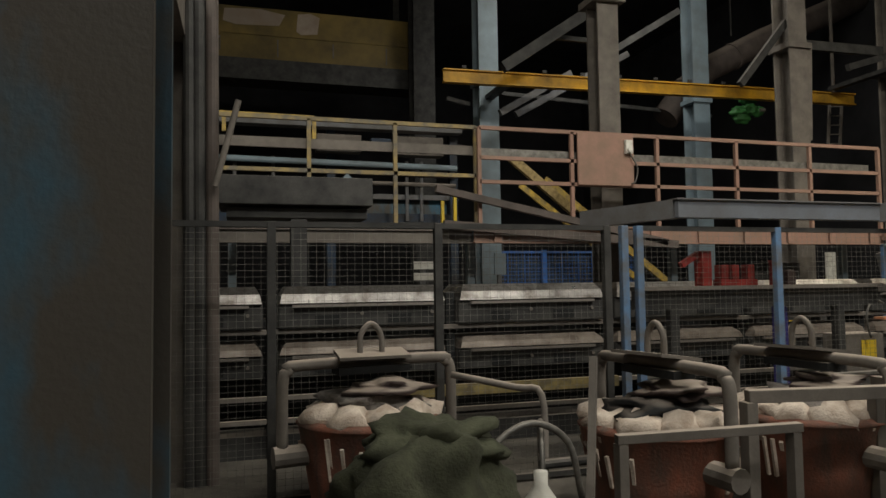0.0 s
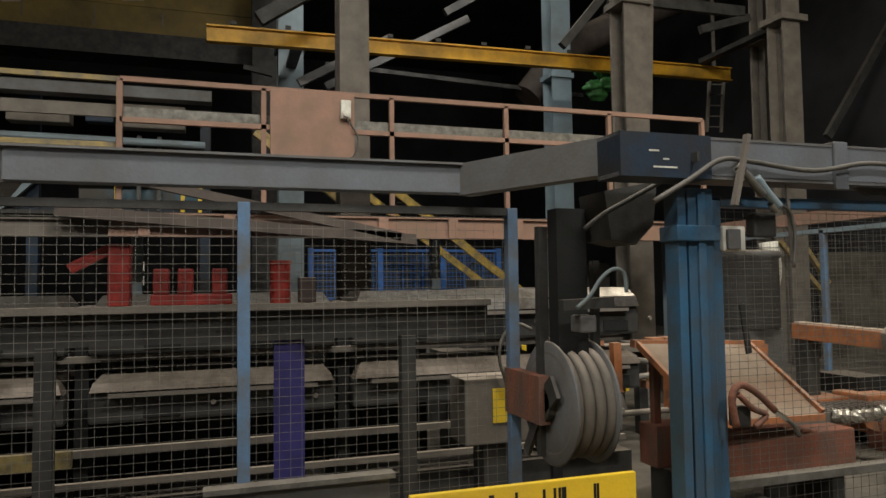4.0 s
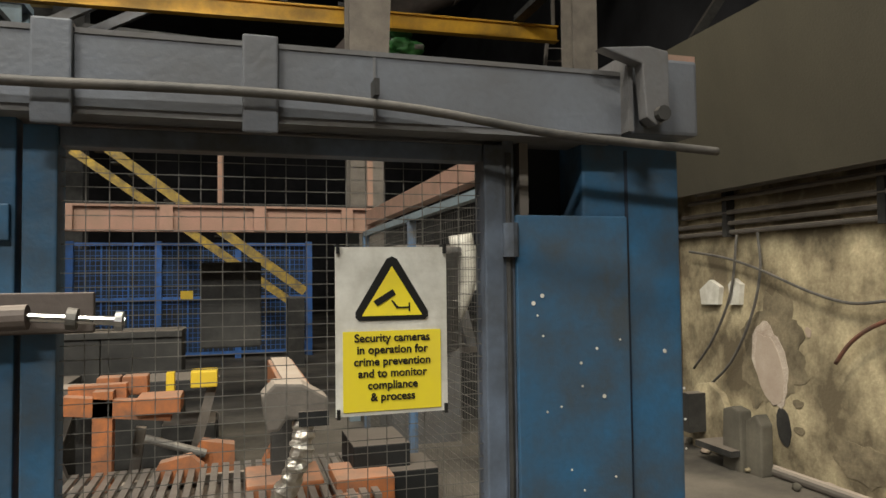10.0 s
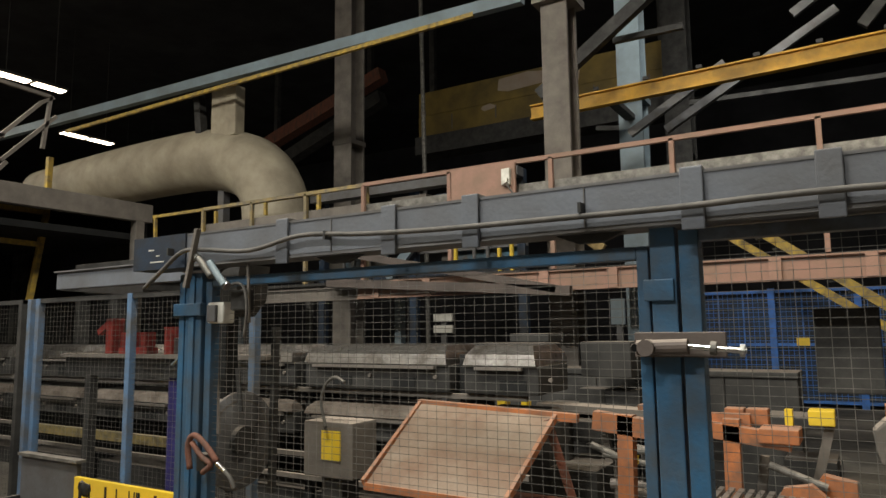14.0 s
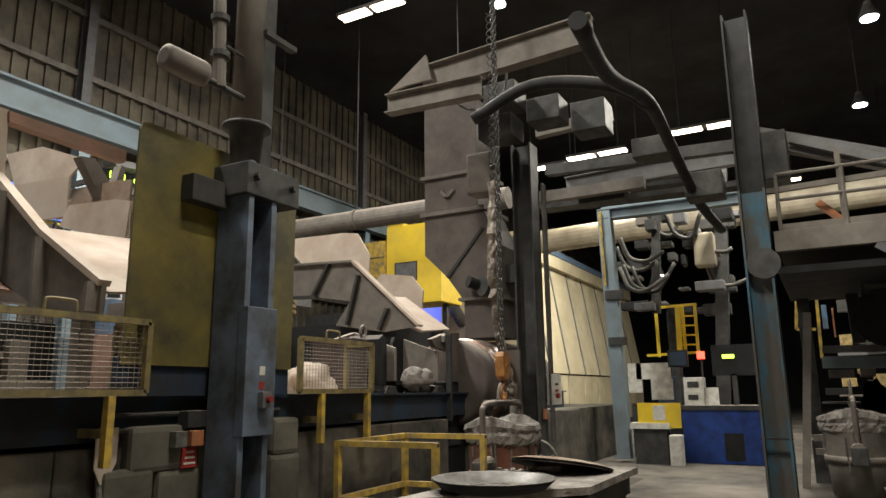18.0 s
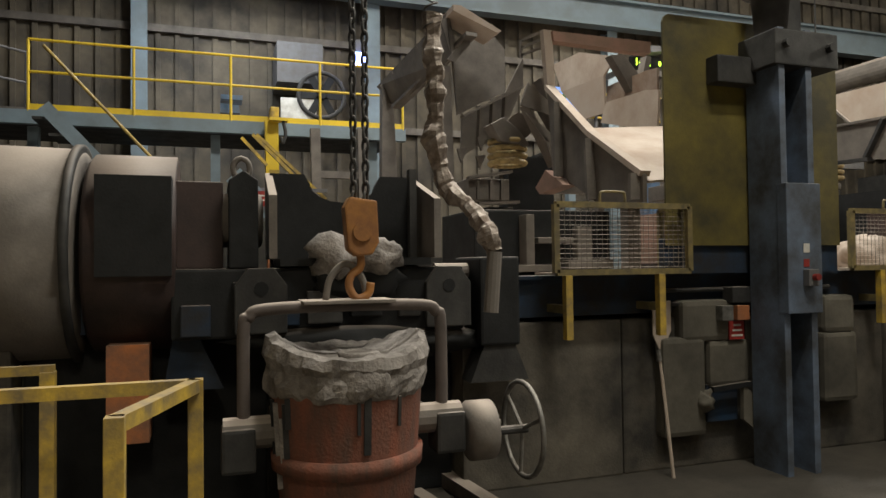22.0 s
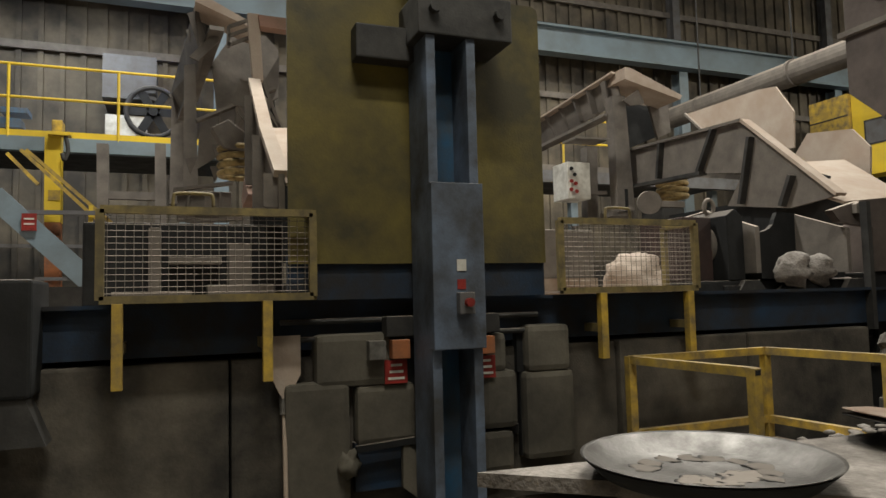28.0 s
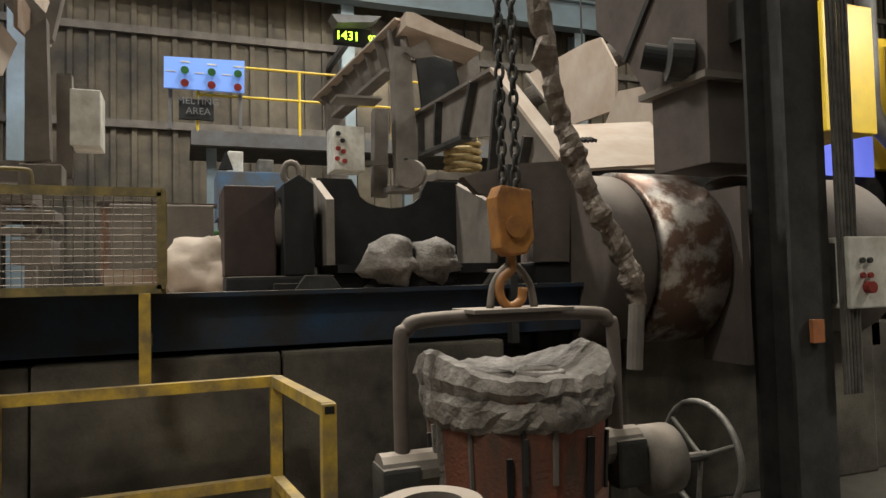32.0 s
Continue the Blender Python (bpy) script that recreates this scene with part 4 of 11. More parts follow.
def ladle(cx, cy, cz=0.0, seed=0.0, lid=True, tone=None, wheel=True, rz=0.0):
    """A bail ladle on the floor: pot, bands, slag lip, bail, trunnions, gearbox, hand wheel."""
    l = thing("pouring_ladle", "rust-red pouring ladle crusted with grey slag, bail upright", "ladle", "pouring ladles", (cx, cy, cz))
    tone = tone or RUST
    part("pot", B(lathe, [(0.30, 0.10), (0.36, 0.11), (0.40, 0.62), (0.435, 1.12), (0.445, 1.14), (0.30, 1.15)], 36, (cx, cy, cz), "z", 0.012, seed), tone, l)
    part("band", B(lathe, [(0.40, 0.56), (0.425, 0.56), (0.43, 0.65), (0.405, 0.65)], 36, (cx, cy, cz)), tone, l)
    for k in range(16):
        a = random.uniform(0, math.tau)
        zt, zl = random.uniform(0.85, 1.0), random.uniform(0.12, 0.5)
        part("drip", B(bar, (cx + 0.43 * math.cos(a), cy + 0.43 * math.sin(a), cz + zt), (cx + (0.435 - 0.07 * zl) * math.cos(a), cy + (0.435 - 0.07 * zl) * math.sin(a), cz + zt - zl), random.uniform(0.012, 0.04), 0.016), random.choice((SLAG, DARKST, DUSTY, BLACK)), l, "frozen slag run")
    if lid:
        bm = bmesh.new()
        n = 72
        rings = []
        for r, z, h in ((0.425, 0.96, 0.0), (0.446, 0.99, 0.0), (0.452, 1.03, 0.1), (0.455, 1.06, 0.2), (0.445, 1.09, 0.3), (0.465, 1.13, 0.6), (0.45, 1.18, 1.0), (0.41, 1.195, 1.0), (0.34, 1.18, 0.6), (0.24, 1.165, 0.2), (0.12, 1.16, 0.0), (0.02, 1.158, 0.0)):
            ring = []
            for q in (k / n * math.tau for k in range(n)):
                d = Vector((3.2 * math.cos(q) + seed, 3.2 * math.sin(q), 6 * z))
                rr = r * (1 + 0.04 * noise.noise(d) + 0.04 * noise.noise(d * 3) + 0.03 * noise.noise(d * 7))
                ring.append(bm.verts.new((cx + rr * math.cos(q), cy + rr * math.sin(q), cz + z + 0.10 * h * math.cos(q) ** 4 + 0.016 * noise.noise(d * 2) + 0.014 * noise.noise(d * 6))))
            rings.append(ring)
        for u, v in zip(rings, rings[1:]):
            for k in range(n):
                bm.faces.new((u[k], u[(k + 1) % n], v[(k + 1) % n], v[k]))
        bm.faces.new(rings[0][::-1])
        bm.faces.new(rings[-1])
        part("slag_crust", bm, SLAG, l, "dished crust of grey slag")
        part("pour_hole", B(lathe, [(0.10, 1.155), (0.115, 1.195), (0.095, 1.205), (0.085, 1.185), (0.03, 1.182)], 20, (cx - 0.02, cy + 0.22, cz), "z", 0.10, seed), SLAG, l)
        part("hole_floor", B(rod, (cx - 0.02, cy + 0.22, cz + 1.175), (cx - 0.02, cy + 0.22, cz + 1.193), 0.08, 16), BLACK, l)
        part("spout", B(lump, (cx - 0.02, cy + 0.40, cz + 1.06), (0.13, 0.07, 0.12), seed + 1, 0.3), SLAG, l)
    w = 0.57
    bail = [(w, 0, 0.62), (w, 0, 1.30), (w - 0.03, 0, 1.39), (w - 0.12, 0, 1.43), (0, 0, 1.44), (0.12 - w, 0, 1.43), (0.03 - w, 0, 1.39), (-w, 0, 1.30), (-w, 0, 0.62)]
    bb = bmesh.new()
    pipe(bb, curve([(cx + p[0], cy, cz + p[2]) for p in bail], 4), 0.036, 10)
    part("bail", bb, HOUSEB, l)
    part("bail_plate", boxes((cx - 0.26, cx + 0.26, cy - 0.14, cy + 0.14, cz + 1.455, cz + 1.475)), DUSTY, l, bevel=0.004)
    part("lifting_eye", B(pipe, curve([(cx - 0.12, cy, cz + 1.47), (cx - 0.09, cy, cz + 1.60), (cx, cy, cz + 1.68), (cx + 0.09, cy, cz + 1.60), (cx + 0.12, cy, cz + 1.47)], 5), 0.02, 8), DUSTY, l)
    for s in (-1, 1):
        part("trunnion", B(rod, (cx + s * 0.40, cy, cz + 0.76), (cx + s * 0.68, cy, cz + 0.76), 0.09, 14), DUSTY, l)
        part("trunnion_block", boxes((cx + s * 0.60 - 0.09, cx + s * 0.60 + 0.09, cy - 0.1, cy + 0.1, cz + 0.56, cz + 0.80)), DARKST, l, bevel=0.02)
    if wheel:
        gx = cx - 0.80
        part("gearbox", B(lathe, [(0.14, -0.09), (0.18, -0.08), (0.18, 0.06), (0.10, 0.09)], 20, (gx, cy, cz + 0.66), "x"), DUSTY, l, "dusty cast gearbox")
        for k in range(4):
            a = k / 4 * math.tau + 0.5
            part("bolt", B(rod, (gx - 0.1, cy + 0.13 * math.cos(a), cz + 0.66 + 0.13 * math.sin(a)), (gx - 0.07, cy + 0.13 * math.cos(a), cz + 0.66 + 0.13 * math.sin(a)), 0.018, 8), DUSTY, l)
        part("shaft", B(rod, (gx - 0.08, cy, cz + 0.64), (gx - 0.33, cy, cz + 0.64), 0.028, 10), DARKST, l)
        wx = gx - 0.30
        wh = part("hand_wheel", B(pipe, [(wx, cy + 0.29 * math.cos(k / 28 * math.tau), cz + 0.64 + 0.29 * math.sin(k / 28 * math.tau)) for k in range(28)], 0.017, 8, True), GALV, l, "worn grey hand wheel")
        for k in range(3):
            a = k / 3 * math.tau + 0.4
            part("spoke", B(rod, (wx, cy, cz + 0.64), (wx, cy + 0.28 * math.cos(a), cz + 0.64 + 0.28 * math.sin(a)), 0.013, 8), GALV, wh)
    part("skirt_foot", B(lathe, [(0.28, 0.0), (0.34, 0.0), (0.33, 0.12), (0.28, 0.12)], 28, (cx, cy, cz)), tone, l)
    return l


hoist(4.55, -5.66, 8.5, "dark lifting chains with orange hook block", BRASS)
hoist(-2.71, -5.44, 8.5, "dark lifting chains with ochre hook block", BRASS)
ladle(4.63, -5.68, 0, 1.3)
ladle(-2.72, -5.46, 0, 7.7)


def furnace(fx, fy, drum=True):
    """One tilting furnace: banded drum, trunnion wheel, black launder box with slag, dark bed."""
    f = thing("tilting_furnace", "soot-black tilting furnace with dusty banded drum", "furnace", "tilting furnaces", (fx, fy, 1.0))
    part("bed", boxes((fx - 0.75, fx + 1.15, fy - 0.7, fy + 0.05, 1.22, 1.66)), BLACK, f, bevel=0.02)
    for k in range(7):
        x = fx - 0.7 + 0.27 * k
        part("bed_plate", boxes((x, x + random.uniform(0.14, 0.24), fy, fy + random.uniform(0.07, 0.12), 1.24 + random.uniform(0, 0.1), random.uniform(1.4, 1.62))), random.choice((BLACK, DARKST, NAVY, DARKST)), f, bevel=0.008)
    part("slag_skirt", B(lump, (fx - 0.1, fy + 0.02, 1.16), (0.75, 0.10, 0.12), fx, 0.5), BLACK, f, "soot-black slag skirt")
    for x in (fx - 0.62, fx + 0.62):
        part("lug", B(plate, [(x - 0.16, 1.25), (x + 0.16, 1.25), (x + 0.16, 1.55), (x + 0.08, 1.66), (x - 0.08, 1.66), (x - 0.16, 1.55)], 0.06, Matrix.Translation((0, fy + 0.09, 0))), DARKST, f, bevel=0.008)
        part("lug_hole", B(rod, (x, fy + 0.1, 1.53), (x, fy + 0.125, 1.53), 0.045, 14), BLACK, f)
    # launder box: two cheeks and a back with a round notch
    part("cheek", B(slab, [(fx + 0.52, fy + 0.12, 1.72), (fx + 0.52, fy + 0.12, 2.12), (fx + 0.50, fy - 0.5, 2.34), (fx + 0.50, fy - 0.5, 1.72)], 0.05), DUSTY, f)
    part("cheek", B(slab, [(fx - 0.52, fy + 0.12, 1.72), (fx - 0.52, fy + 0.12, 2.12), (fx - 0.50, fy - 0.5, 2.34), (fx - 0.50, fy - 0.5, 1.72)], -0.05), DUSTY, f)
    notch = [(fx + 0.52, 1.66), (fx + 0.52, 2.33), (fx + 0.28, 2.33)]
    notch += [(fx + 0.24 * math.cos(k / 8 * math.pi), 2.26 - 0.13 * math.sin(k / 8 * math.pi)) for k in range(9)]
    notch += [(fx - 0.28, 2.33), (fx - 0.52, 2.33), (fx - 0.52, 1.66)]
    part("back_plate", B(plate, notch, 0.05, Matrix.Translation((0, fy - 0.45, 0))), BLACK, f)
    part("floor_plate", boxes((fx - 0.5, fx + 0.5, fy - 0.45, fy + 0.1, 1.67, 1.72)), BLACK, f)
    for dx, s in ((0.16, 1.0), (-0.14, 0.9)):
        part("slag_lump", B(lump, (fx + dx, fy + 0.12, 1.74), (0.17 * s, 0.13, 0.14 * s), fx + dx, 0.5), SLAG, f, "lumpy grey slag tongue")
    part("slag_apron", B(lump, (fx, fy + 0.10, 1.58), (0.30, 0.06, 0.16), fx + 3, 0.4), BLACK, f)
    # trunnion wheel
    wx = fx + 0.72
    part("bearing", B(lathe, [(0.16, -0.13), (0.18, -0.12), (0.18, 0.12), (0.16, 0.13)], 24, (wx, fy - 0.25, 1.98), "x"), DUSTY, f)
    part("yoke", B(plate, [(wx - 0.09, 1.66), (wx + 0.09, 1.66), (wx + 0.09, 2.22), (wx, 2.28), (wx - 0.09, 2.22)], 0.5, Matrix.Translation((0, fy - 0.2, 0))), BLACK, f, bevel=0.01)
    part("lifting_eye", B(pipe, [(wx + 0.055 * math.cos(k / 12 * math.tau), fy - 0.25, 2.33 + 0.07 * math.sin(k / 12 * math.tau)) for k in range(12)], 0.02, 6, True), DUSTY, f)
    part("side_frame", boxes((fx + 0.84, fx + 1.15, fy - 0.7, fy - 0.1, 1.66, 2.22)), MAROON, f, bevel=0.01)
    # drum
    if drum:
        dx = fx + 1.12
        part("drum_ring", B(lathe, [(0.60, 0), (0.66, 0.01), (0.66, 0.50), (0.62, 0.53)], 44, (dx, fy - 0.55, 1.77), "x"), MAROON, f)
        part("drum_cutout", boxes((dx + 0.02, dx + 0.44, fy - 0.15, fy + 0.13, 1.62, 2.22)), BLACK, f)
        part("drum_shell", B(lathe, [(0.60, 0.56), (0.69, 0.58), (0.70, 1.28), (0.62, 1.30)], 48, (dx, fy - 0.55, 1.77), "x"), DUSTY, f)
        part("band", B(lathe, [(0.70, 0.575), (0.72, 0.58), (0.72, 0.62), (0.70, 0.625)], 48, (dx, fy - 0.55, 1.77), "x"), DARKST, f)
        part("end_flange", boxes((dx + 1.30, dx + 1.34, fy - 1.2, fy + 0.14, 1.05, 2.2)), DUSTY, f)
        part("saddle", boxes((dx + 0.16, dx + 0.40, fy - 0.3, fy - 0.05, 0.6, 1.2)), ORANGE, f, "orange steel saddle post")
        part("saddle", B(plate, [(dx - 0.28, 0.9), (dx + 0.08, 0.9), (dx + 0.02, 1.25), (dx - 0.12, 1.25)], 0.1, Matrix.Translation((0, fy - 0.1, 0))), NAVY, f)
    part("shaft_stub", B(rod, (fx - 1.1, fy - 0.15, 1.62), (fx - 0.6, fy - 0.15, 1.62), 0.06, 14), DUSTY, f)
    part("pedestal", boxes((fx - 1.15, fx - 0.85, fy - 0.4, fy + 0.12, 1.1, 1.72)), BLACK, f, bevel=0.02)
    part("pedestal", B(plate, [(fx - 1.22, 0.85), (fx - 0.78, 0.85), (fx - 0.92, 1.2), (fx - 1.08, 1.2)], 0.2, Matrix.Translation((0, fy, 0))), DARKST, f)
    return f


furnace(4.45, -6.3)
fu = furnace(-2.62, -6.72, False)
fd = thing("tilting_furnace", "dusty banded furnace drum with worn bright band", "furnace", "tilting furnaces", (-4.4, -6.7, 1.0))
part("drum_ring", B(lathe, [(0.55, 0), (0.62, -0.01), (0.62, -0.36), (0.60, -0.38)], 44, (-3.75, -6.75, 1.72), "x"), HOUSEB, fd)
part("drum_shell", B(lathe, [(0.60, -0.40), (0.65, -0.41), (0.65, -0.95), (0.62, -0.97)], 48, (-3.75, -6.75, 1.72), "x"), WORNBAND, fd, "worn bright steel band")
part("end_flange", boxes((-4.80, -4.74, -7.3, -6.05, 1.0, 2.2)), HOUSEB, fd)
part("drum_shell", B(lathe, [(0.55, -1.5), (0.66, -1.52), (0.66, -2.6), (0.6, -2.62)], 48, (-3.75, -6.75, 1.72), "x"), HOUSEB, fd)
part("cradle", boxes((-6.6, -3.9, -7.3, -6.5, 1.0, 1.35)), DARKST, fd)

# foil-wrapped hoses with spiral cable
for pts, sp0 in (
    ([(4.06, -5.75, 3.22), (4.06, -5.76, 3.0), (4.04, -5.78, 2.75), (4.03, -5.82, 2.5), (3.98, -5.84, 2.2), (3.86, -5.72, 2.02), (3.79, -5.6, 1.88), (3.76, -5.54, 1.74)], (4.08, -5.75)),
    ([(-3.15, -5.7, 4.4), (-3.05, -5.7, 3.4), (-3.10, -5.7, 2.7), (-3.22, -5.7, 2.35), (-3.34, -5.7, 2.05), (-3.5, -5.7, 1.8), (-3.6, -5.7, 1.6), (-3.62, -5.7, 1.45)], (-3.15, -5.7)),
):
    h = thing("foil_hose", "hanging hose wrapped in crumpled metal foil", "hose", "foil hoses", pts[-1])
    bm = bmesh.new()
    cpts = [q + Vector((0.02 * noise.noise(q * 9), 0.02 * noise.noise(q * 9 + Vector((5, 1, 2))), 0)) for q in curve(pts, 11)]
    ring0 = None
    for i, p in enumerate(cpts):
        tdir = (cpts[min(i + 1, len(cpts) - 1)] - cpts[max(i - 1, 0)]).normalized()
        sd = tdir.cross(Vector((0, 1, 0))).normalized()
        up = tdir.cross(sd)
        r = 0.058 + 0.026 * noise.noise(p * 9) + 0.010 * noise.noise(p * 31)
        ring = [bm.verts.new(p + (r * (1 + 0.42 * noise.noise(p * 17 + Vector((k * 0.9, 0, 0))))) * (math.cos(k / 9 * math.tau) * sd + math.sin(k / 9 * math.tau) * up)) for k in range(9)]
        if ring0:
            for k in range(9):
                bm.faces.new((ring0[k], ring0[(k + 1) % 9], ring[(k + 1) % 9], ring[k]))
        ring0 = ring
    part("wrapping", bm, FOIL, h)
    part("lance", B(rod, pts[-1], (pts[-1][0] + 0.03, pts[-1][1], pts[-1][2] - 0.36), 0.045, 12), DUSTY, h, "dusty hand lance")
    part("spiral_cable", B(pipe, [(sp0[0] + 0.045 * math.cos(k * 0.75), sp0[1] + 0.045 * math.sin(k * 0.75), pts[0][2] - 0.1 + 0.0135 * k) for k in range(200)], 0.007, 5), RUBBER, h)
    part("guide_post", boxes((sp0[0] - 0.10, sp0[0] - 0.05, -6.5, -6.43, 1.2, 2.35)), DARKST, h)

# yellow stands
st = thing("access_stand", "yellow square-tube access stand with dusty tray", "stand", "access stands", (-1.1, -5.7, 0))
A, Bp, Cp, Dp = (-0.41, -6.19), (-1.69, -6.22), (-1.78, -5.28), (-0.50, -5.15)
for z in (1.10, 0.58):
    for a, b in ((A, Bp), (Bp, Cp), (A, Dp)):
        part("rail", B(bar, (*a, z), (*b, z), 0.055, 0.055), YEL, st)
for p in (A, Bp, Cp, Dp):
    part("post", boxes((p[0] - 0.03, p[0] + 0.03, p[1] - 0.03, p[1] + 0.03, 0, 1.125)), YEL, st, bevel=0.004)
    part("end_cap", boxes((p[0] - 0.02, p[0] + 0.02, p[1] - 0.02, p[1] + 0.031, 1.085, 1.115)), BLACK, st)
part("tray", boxes((-1.75, -0.45, -6.2, -5.2, 0.40, 0.44)), DUSTY, st, "tray strewn with grey debris")
for k in range(40):
    part("debris", B(lump, (random.uniform(-1.7, -0.5), random.uniform(-6.1, -5.25), 0.45), (0.03, 0.02, 0.012), k, 0.5, 1), SLAG, st)
st2 = thing("access_stand", "yellow square-tube access stand over a dark sump", "stand", "access stands", (5.8, -5.0, 0))
A, Bp, Cp = (5.44, -5.28), (5.70, -4.50), (7.3, -5.35)
part("rail", B(bar, (*A, 1.10), (*Bp, 1.10), 0.06, 0.06), YEL, st2)
part("rail", B(bar, (*A, 1.10), (*Cp, 1.10), 0.06, 0.06), YEL, st2)
part("rail", B(bar, (6.15, -5.85, 1.14), (7.3, -5.85, 1.14), 0.05, 0.05), YEL, st2)
for p in (A, Bp, (6.18, -5.85)):
    part("post", boxes((p[0] - 0.035, p[0] + 0.035, p[1] - 0.035, p[1] + 0.035, 0, 1.13)), YEL, st2, bevel=0.004)
part("tray", boxes((5.75, 7.4, -5.8, -4.4, 0.3, 0.34)), NAVY, st2)

# work table with a metal dish and lids
tb = thing("work_table", "heavy steel work table caked with grey dust", "table", at=(0.3, -4.4, 0))
part("top", B(slab, [(1.62, -4.30, 0.91), (0.55, -3.38, 0.91), (-0.75, -3.38, 0.91), (-0.55, -4.12, 0.91)], 0.05), SLAG, tb, "table top under grey slag dust")
part("apron", B(slab, [(1.55, -4.24, 0.76), (0.55, -3.44, 0.76), (-0.70, -3.44, 0.76), (-0.5, -4.06, 0.76)], 0.12), DARKST, tb)
for p in ((1.40, -4.15), (0.55, -3.55), (-0.62, -3.52), (-0.45, -4.0)):
    part("leg", boxes((p[0] - 0.05, p[0] + 0.05, p[1] - 0.05, p[1] + 0.05, 0, 0.78)), DARKST, tb)
for k in range(60):
    u, v = random.random(), random.random()
    part("debris", B(lump, (1.3 - 1.9 * u, -4.15 + 0.28 * (v - 0.5) - 0.15 * u, 0.918), (0.035, 0.03, 0.012), k, 0.5, 1), SLAG, tb)
dish = thing("metal_dish", "wide shallow metal dish with dark patches inside", "dish", at=(0.99, -3.88, 0.96))
part("bowl", B(lathe, [(0.30, 0.012), (0.39, 0.076), (0.403, 0.08), (0.386, 0.076), (0.31, 0.026), (0.05, 0.018)], 48, (0.99, -3.88, 0.962)), DISHM, dish)
part("outer_shell", B(lathe, [(0.05, 0.0), (0.27, 0.0), (0.335, 0.015), (0.394, 0.070), (0.388, 0.072), (0.30, 0.010), (0.05, 0.008)], 48, (0.99, -3.88, 0.962)), BLACK, dish, "black outside of the dish")
for k in range(9):
    a = 2.2 + 0.42 * k
    part("residue", B(lump, (0.99 + 0.20 * math.cos(a), -3.88 + 0.20 * math.sin(a), 0.983), (0.035 + 0.01 * (k % 3), 0.055, 0.005), k, 0.6, 2), BLACK, dish)
for k in range(5):
    a = 0.5 + 0.5 * k
    part("stain", B(lump, (0.99 + 0.10 * math.cos(a), -3.88 + 0.12 * math.sin(a), 0.982), (0.075, 0.06, 0.003), 20 + k, 0.6, 3), DARKST, dish)
lid = thing("ladle_lid", "curved rusty ladle lid propped on the table, black underneath", "lid", at=(-0.3, -3.85, 0.96))
for nm, drop, m in (("dome", 0.0, TRAY), ("underside", 0.022, BLACK)):
    bm = bmesh.new()
    rings = []
    for r, z in ((0.03, 0.05), (0.2, 0.045), (0.36, 0.02), (0.46, -0.015), (0.465, -0.025), (0.35, 0.0), (0.2, 0.028), (0.03, 0.035)):
        rings.append([bm.verts.new((-0.27 + r * math.cos(q), -3.86 + 0.85 * r * math.sin(q), 1.02 - drop + 0.6 * z + 0.09 * r * math.cos(q) / 0.465 - 0.03 * math.sin(q) * r)) for q in (k / 40 * math.tau for k in range(40))])
    for u, v in zip(rings, rings[1:]):
        for k in range(40):
            bm.faces.new((u[k], u[(k + 1) % 40], v[(k + 1) % 40], v[k])).smooth = True
    bm.faces.new(rings[0][::-1])
    bm.faces.new(rings[-1])
    bmesh.ops.recalc_face_normals(bm, faces=bm.faces)
    part(nm, bm, m, lid)
part("rest_block", B(lump, (-0.22, -3.95, 0.985), (0.22, 0.14, 0.05), 2.2, 0.4), SLAG, lid)
rest = thing("paddle_rest", "dark steel box under the slotted paddle", "box", at=(-1.15, -4.45, 0))
part("body", boxes((-1.26, -1.02, -4.7, -4.15, 0, 0.802)), DARKST, rest, bevel=0.01)
pl = thing("slotted_paddle", "bolted dusty steel paddle with slotted loop handle", "paddle", at=(-1.2, -4.4, 0.8))
part("blade", B(slab, [(-1.16, -4.87, 0.80), (-0.88, -4.59, 0.80), (-0.98, -3.95, 0.80), (-1.335, -4.01, 0.80)], 0.028), TRAY, pl, "pale rusty blade")
d0, d1 = Vector((-1.26, -4.24, 0.845)), Vector((-2.16, -4.78, 0.855))
u = (d1 - d0).normalized()
w = Vector((-u.y, u.x, 0))
bm = bmesh.new()
ring = []
for k in range(40):
    a = k / 40 * math.tau
    e = d1 - u * 0.17 if math.cos(a) > 0 else d0 + u * 0.02
    for r, z in ((0.175, 0.014), (0.175, -0.014), (0.105, -0.014), (0.105, 0.014)):
        ring.append(bm.verts.new(e + u * (r * math.cos(a)) + w * (r * math.sin(a)) + Vector((0, 0, z))))
for k in range(40):
    for j in range(4):
        bm.faces.new((ring[4 * k + j], ring[4 * k + (j + 1) % 4], ring[4 * ((k + 1) % 40) + (j + 1) % 4], ring[4 * ((k + 1) % 40) + j]))
bmesh.ops.recalc_face_normals(bm, faces=bm.faces)
part("loop_handle", bm, DUSTY, pl)
for p in ((-1.10, -4.78), (-0.98, -4.66), (-1.20, -4.35), (-1.16, -4.10)):
    part("bolt", B(rod, (*p, 0.828), (*p, 0.865), 0.024, 8), GALV, pl)
pad = thing("skimming_paddle", "pale skimming paddle on a long thin pole", "paddle", at=(2.2, -6.1, 0))
part("pole", B(rod, (1.99, -6.25, 0.0), (1.98, -6.42, 0.98), 0.014, 8), DUST, pad)
part("socket", B(rod, (1.981, -6.405, 0.88), (1.979, -6.43, 1.02), 0.028, 10), GALV, pad)
part("blade", B(plate, [(1.955, 0.98), (1.995, 0.98), (2.05, 1.09), (2.05, 1.36), (1.88, 1.36), (1.88, 1.12)], 0.012, Matrix.Translation((0, -6.40, 0))), DUST, pad)
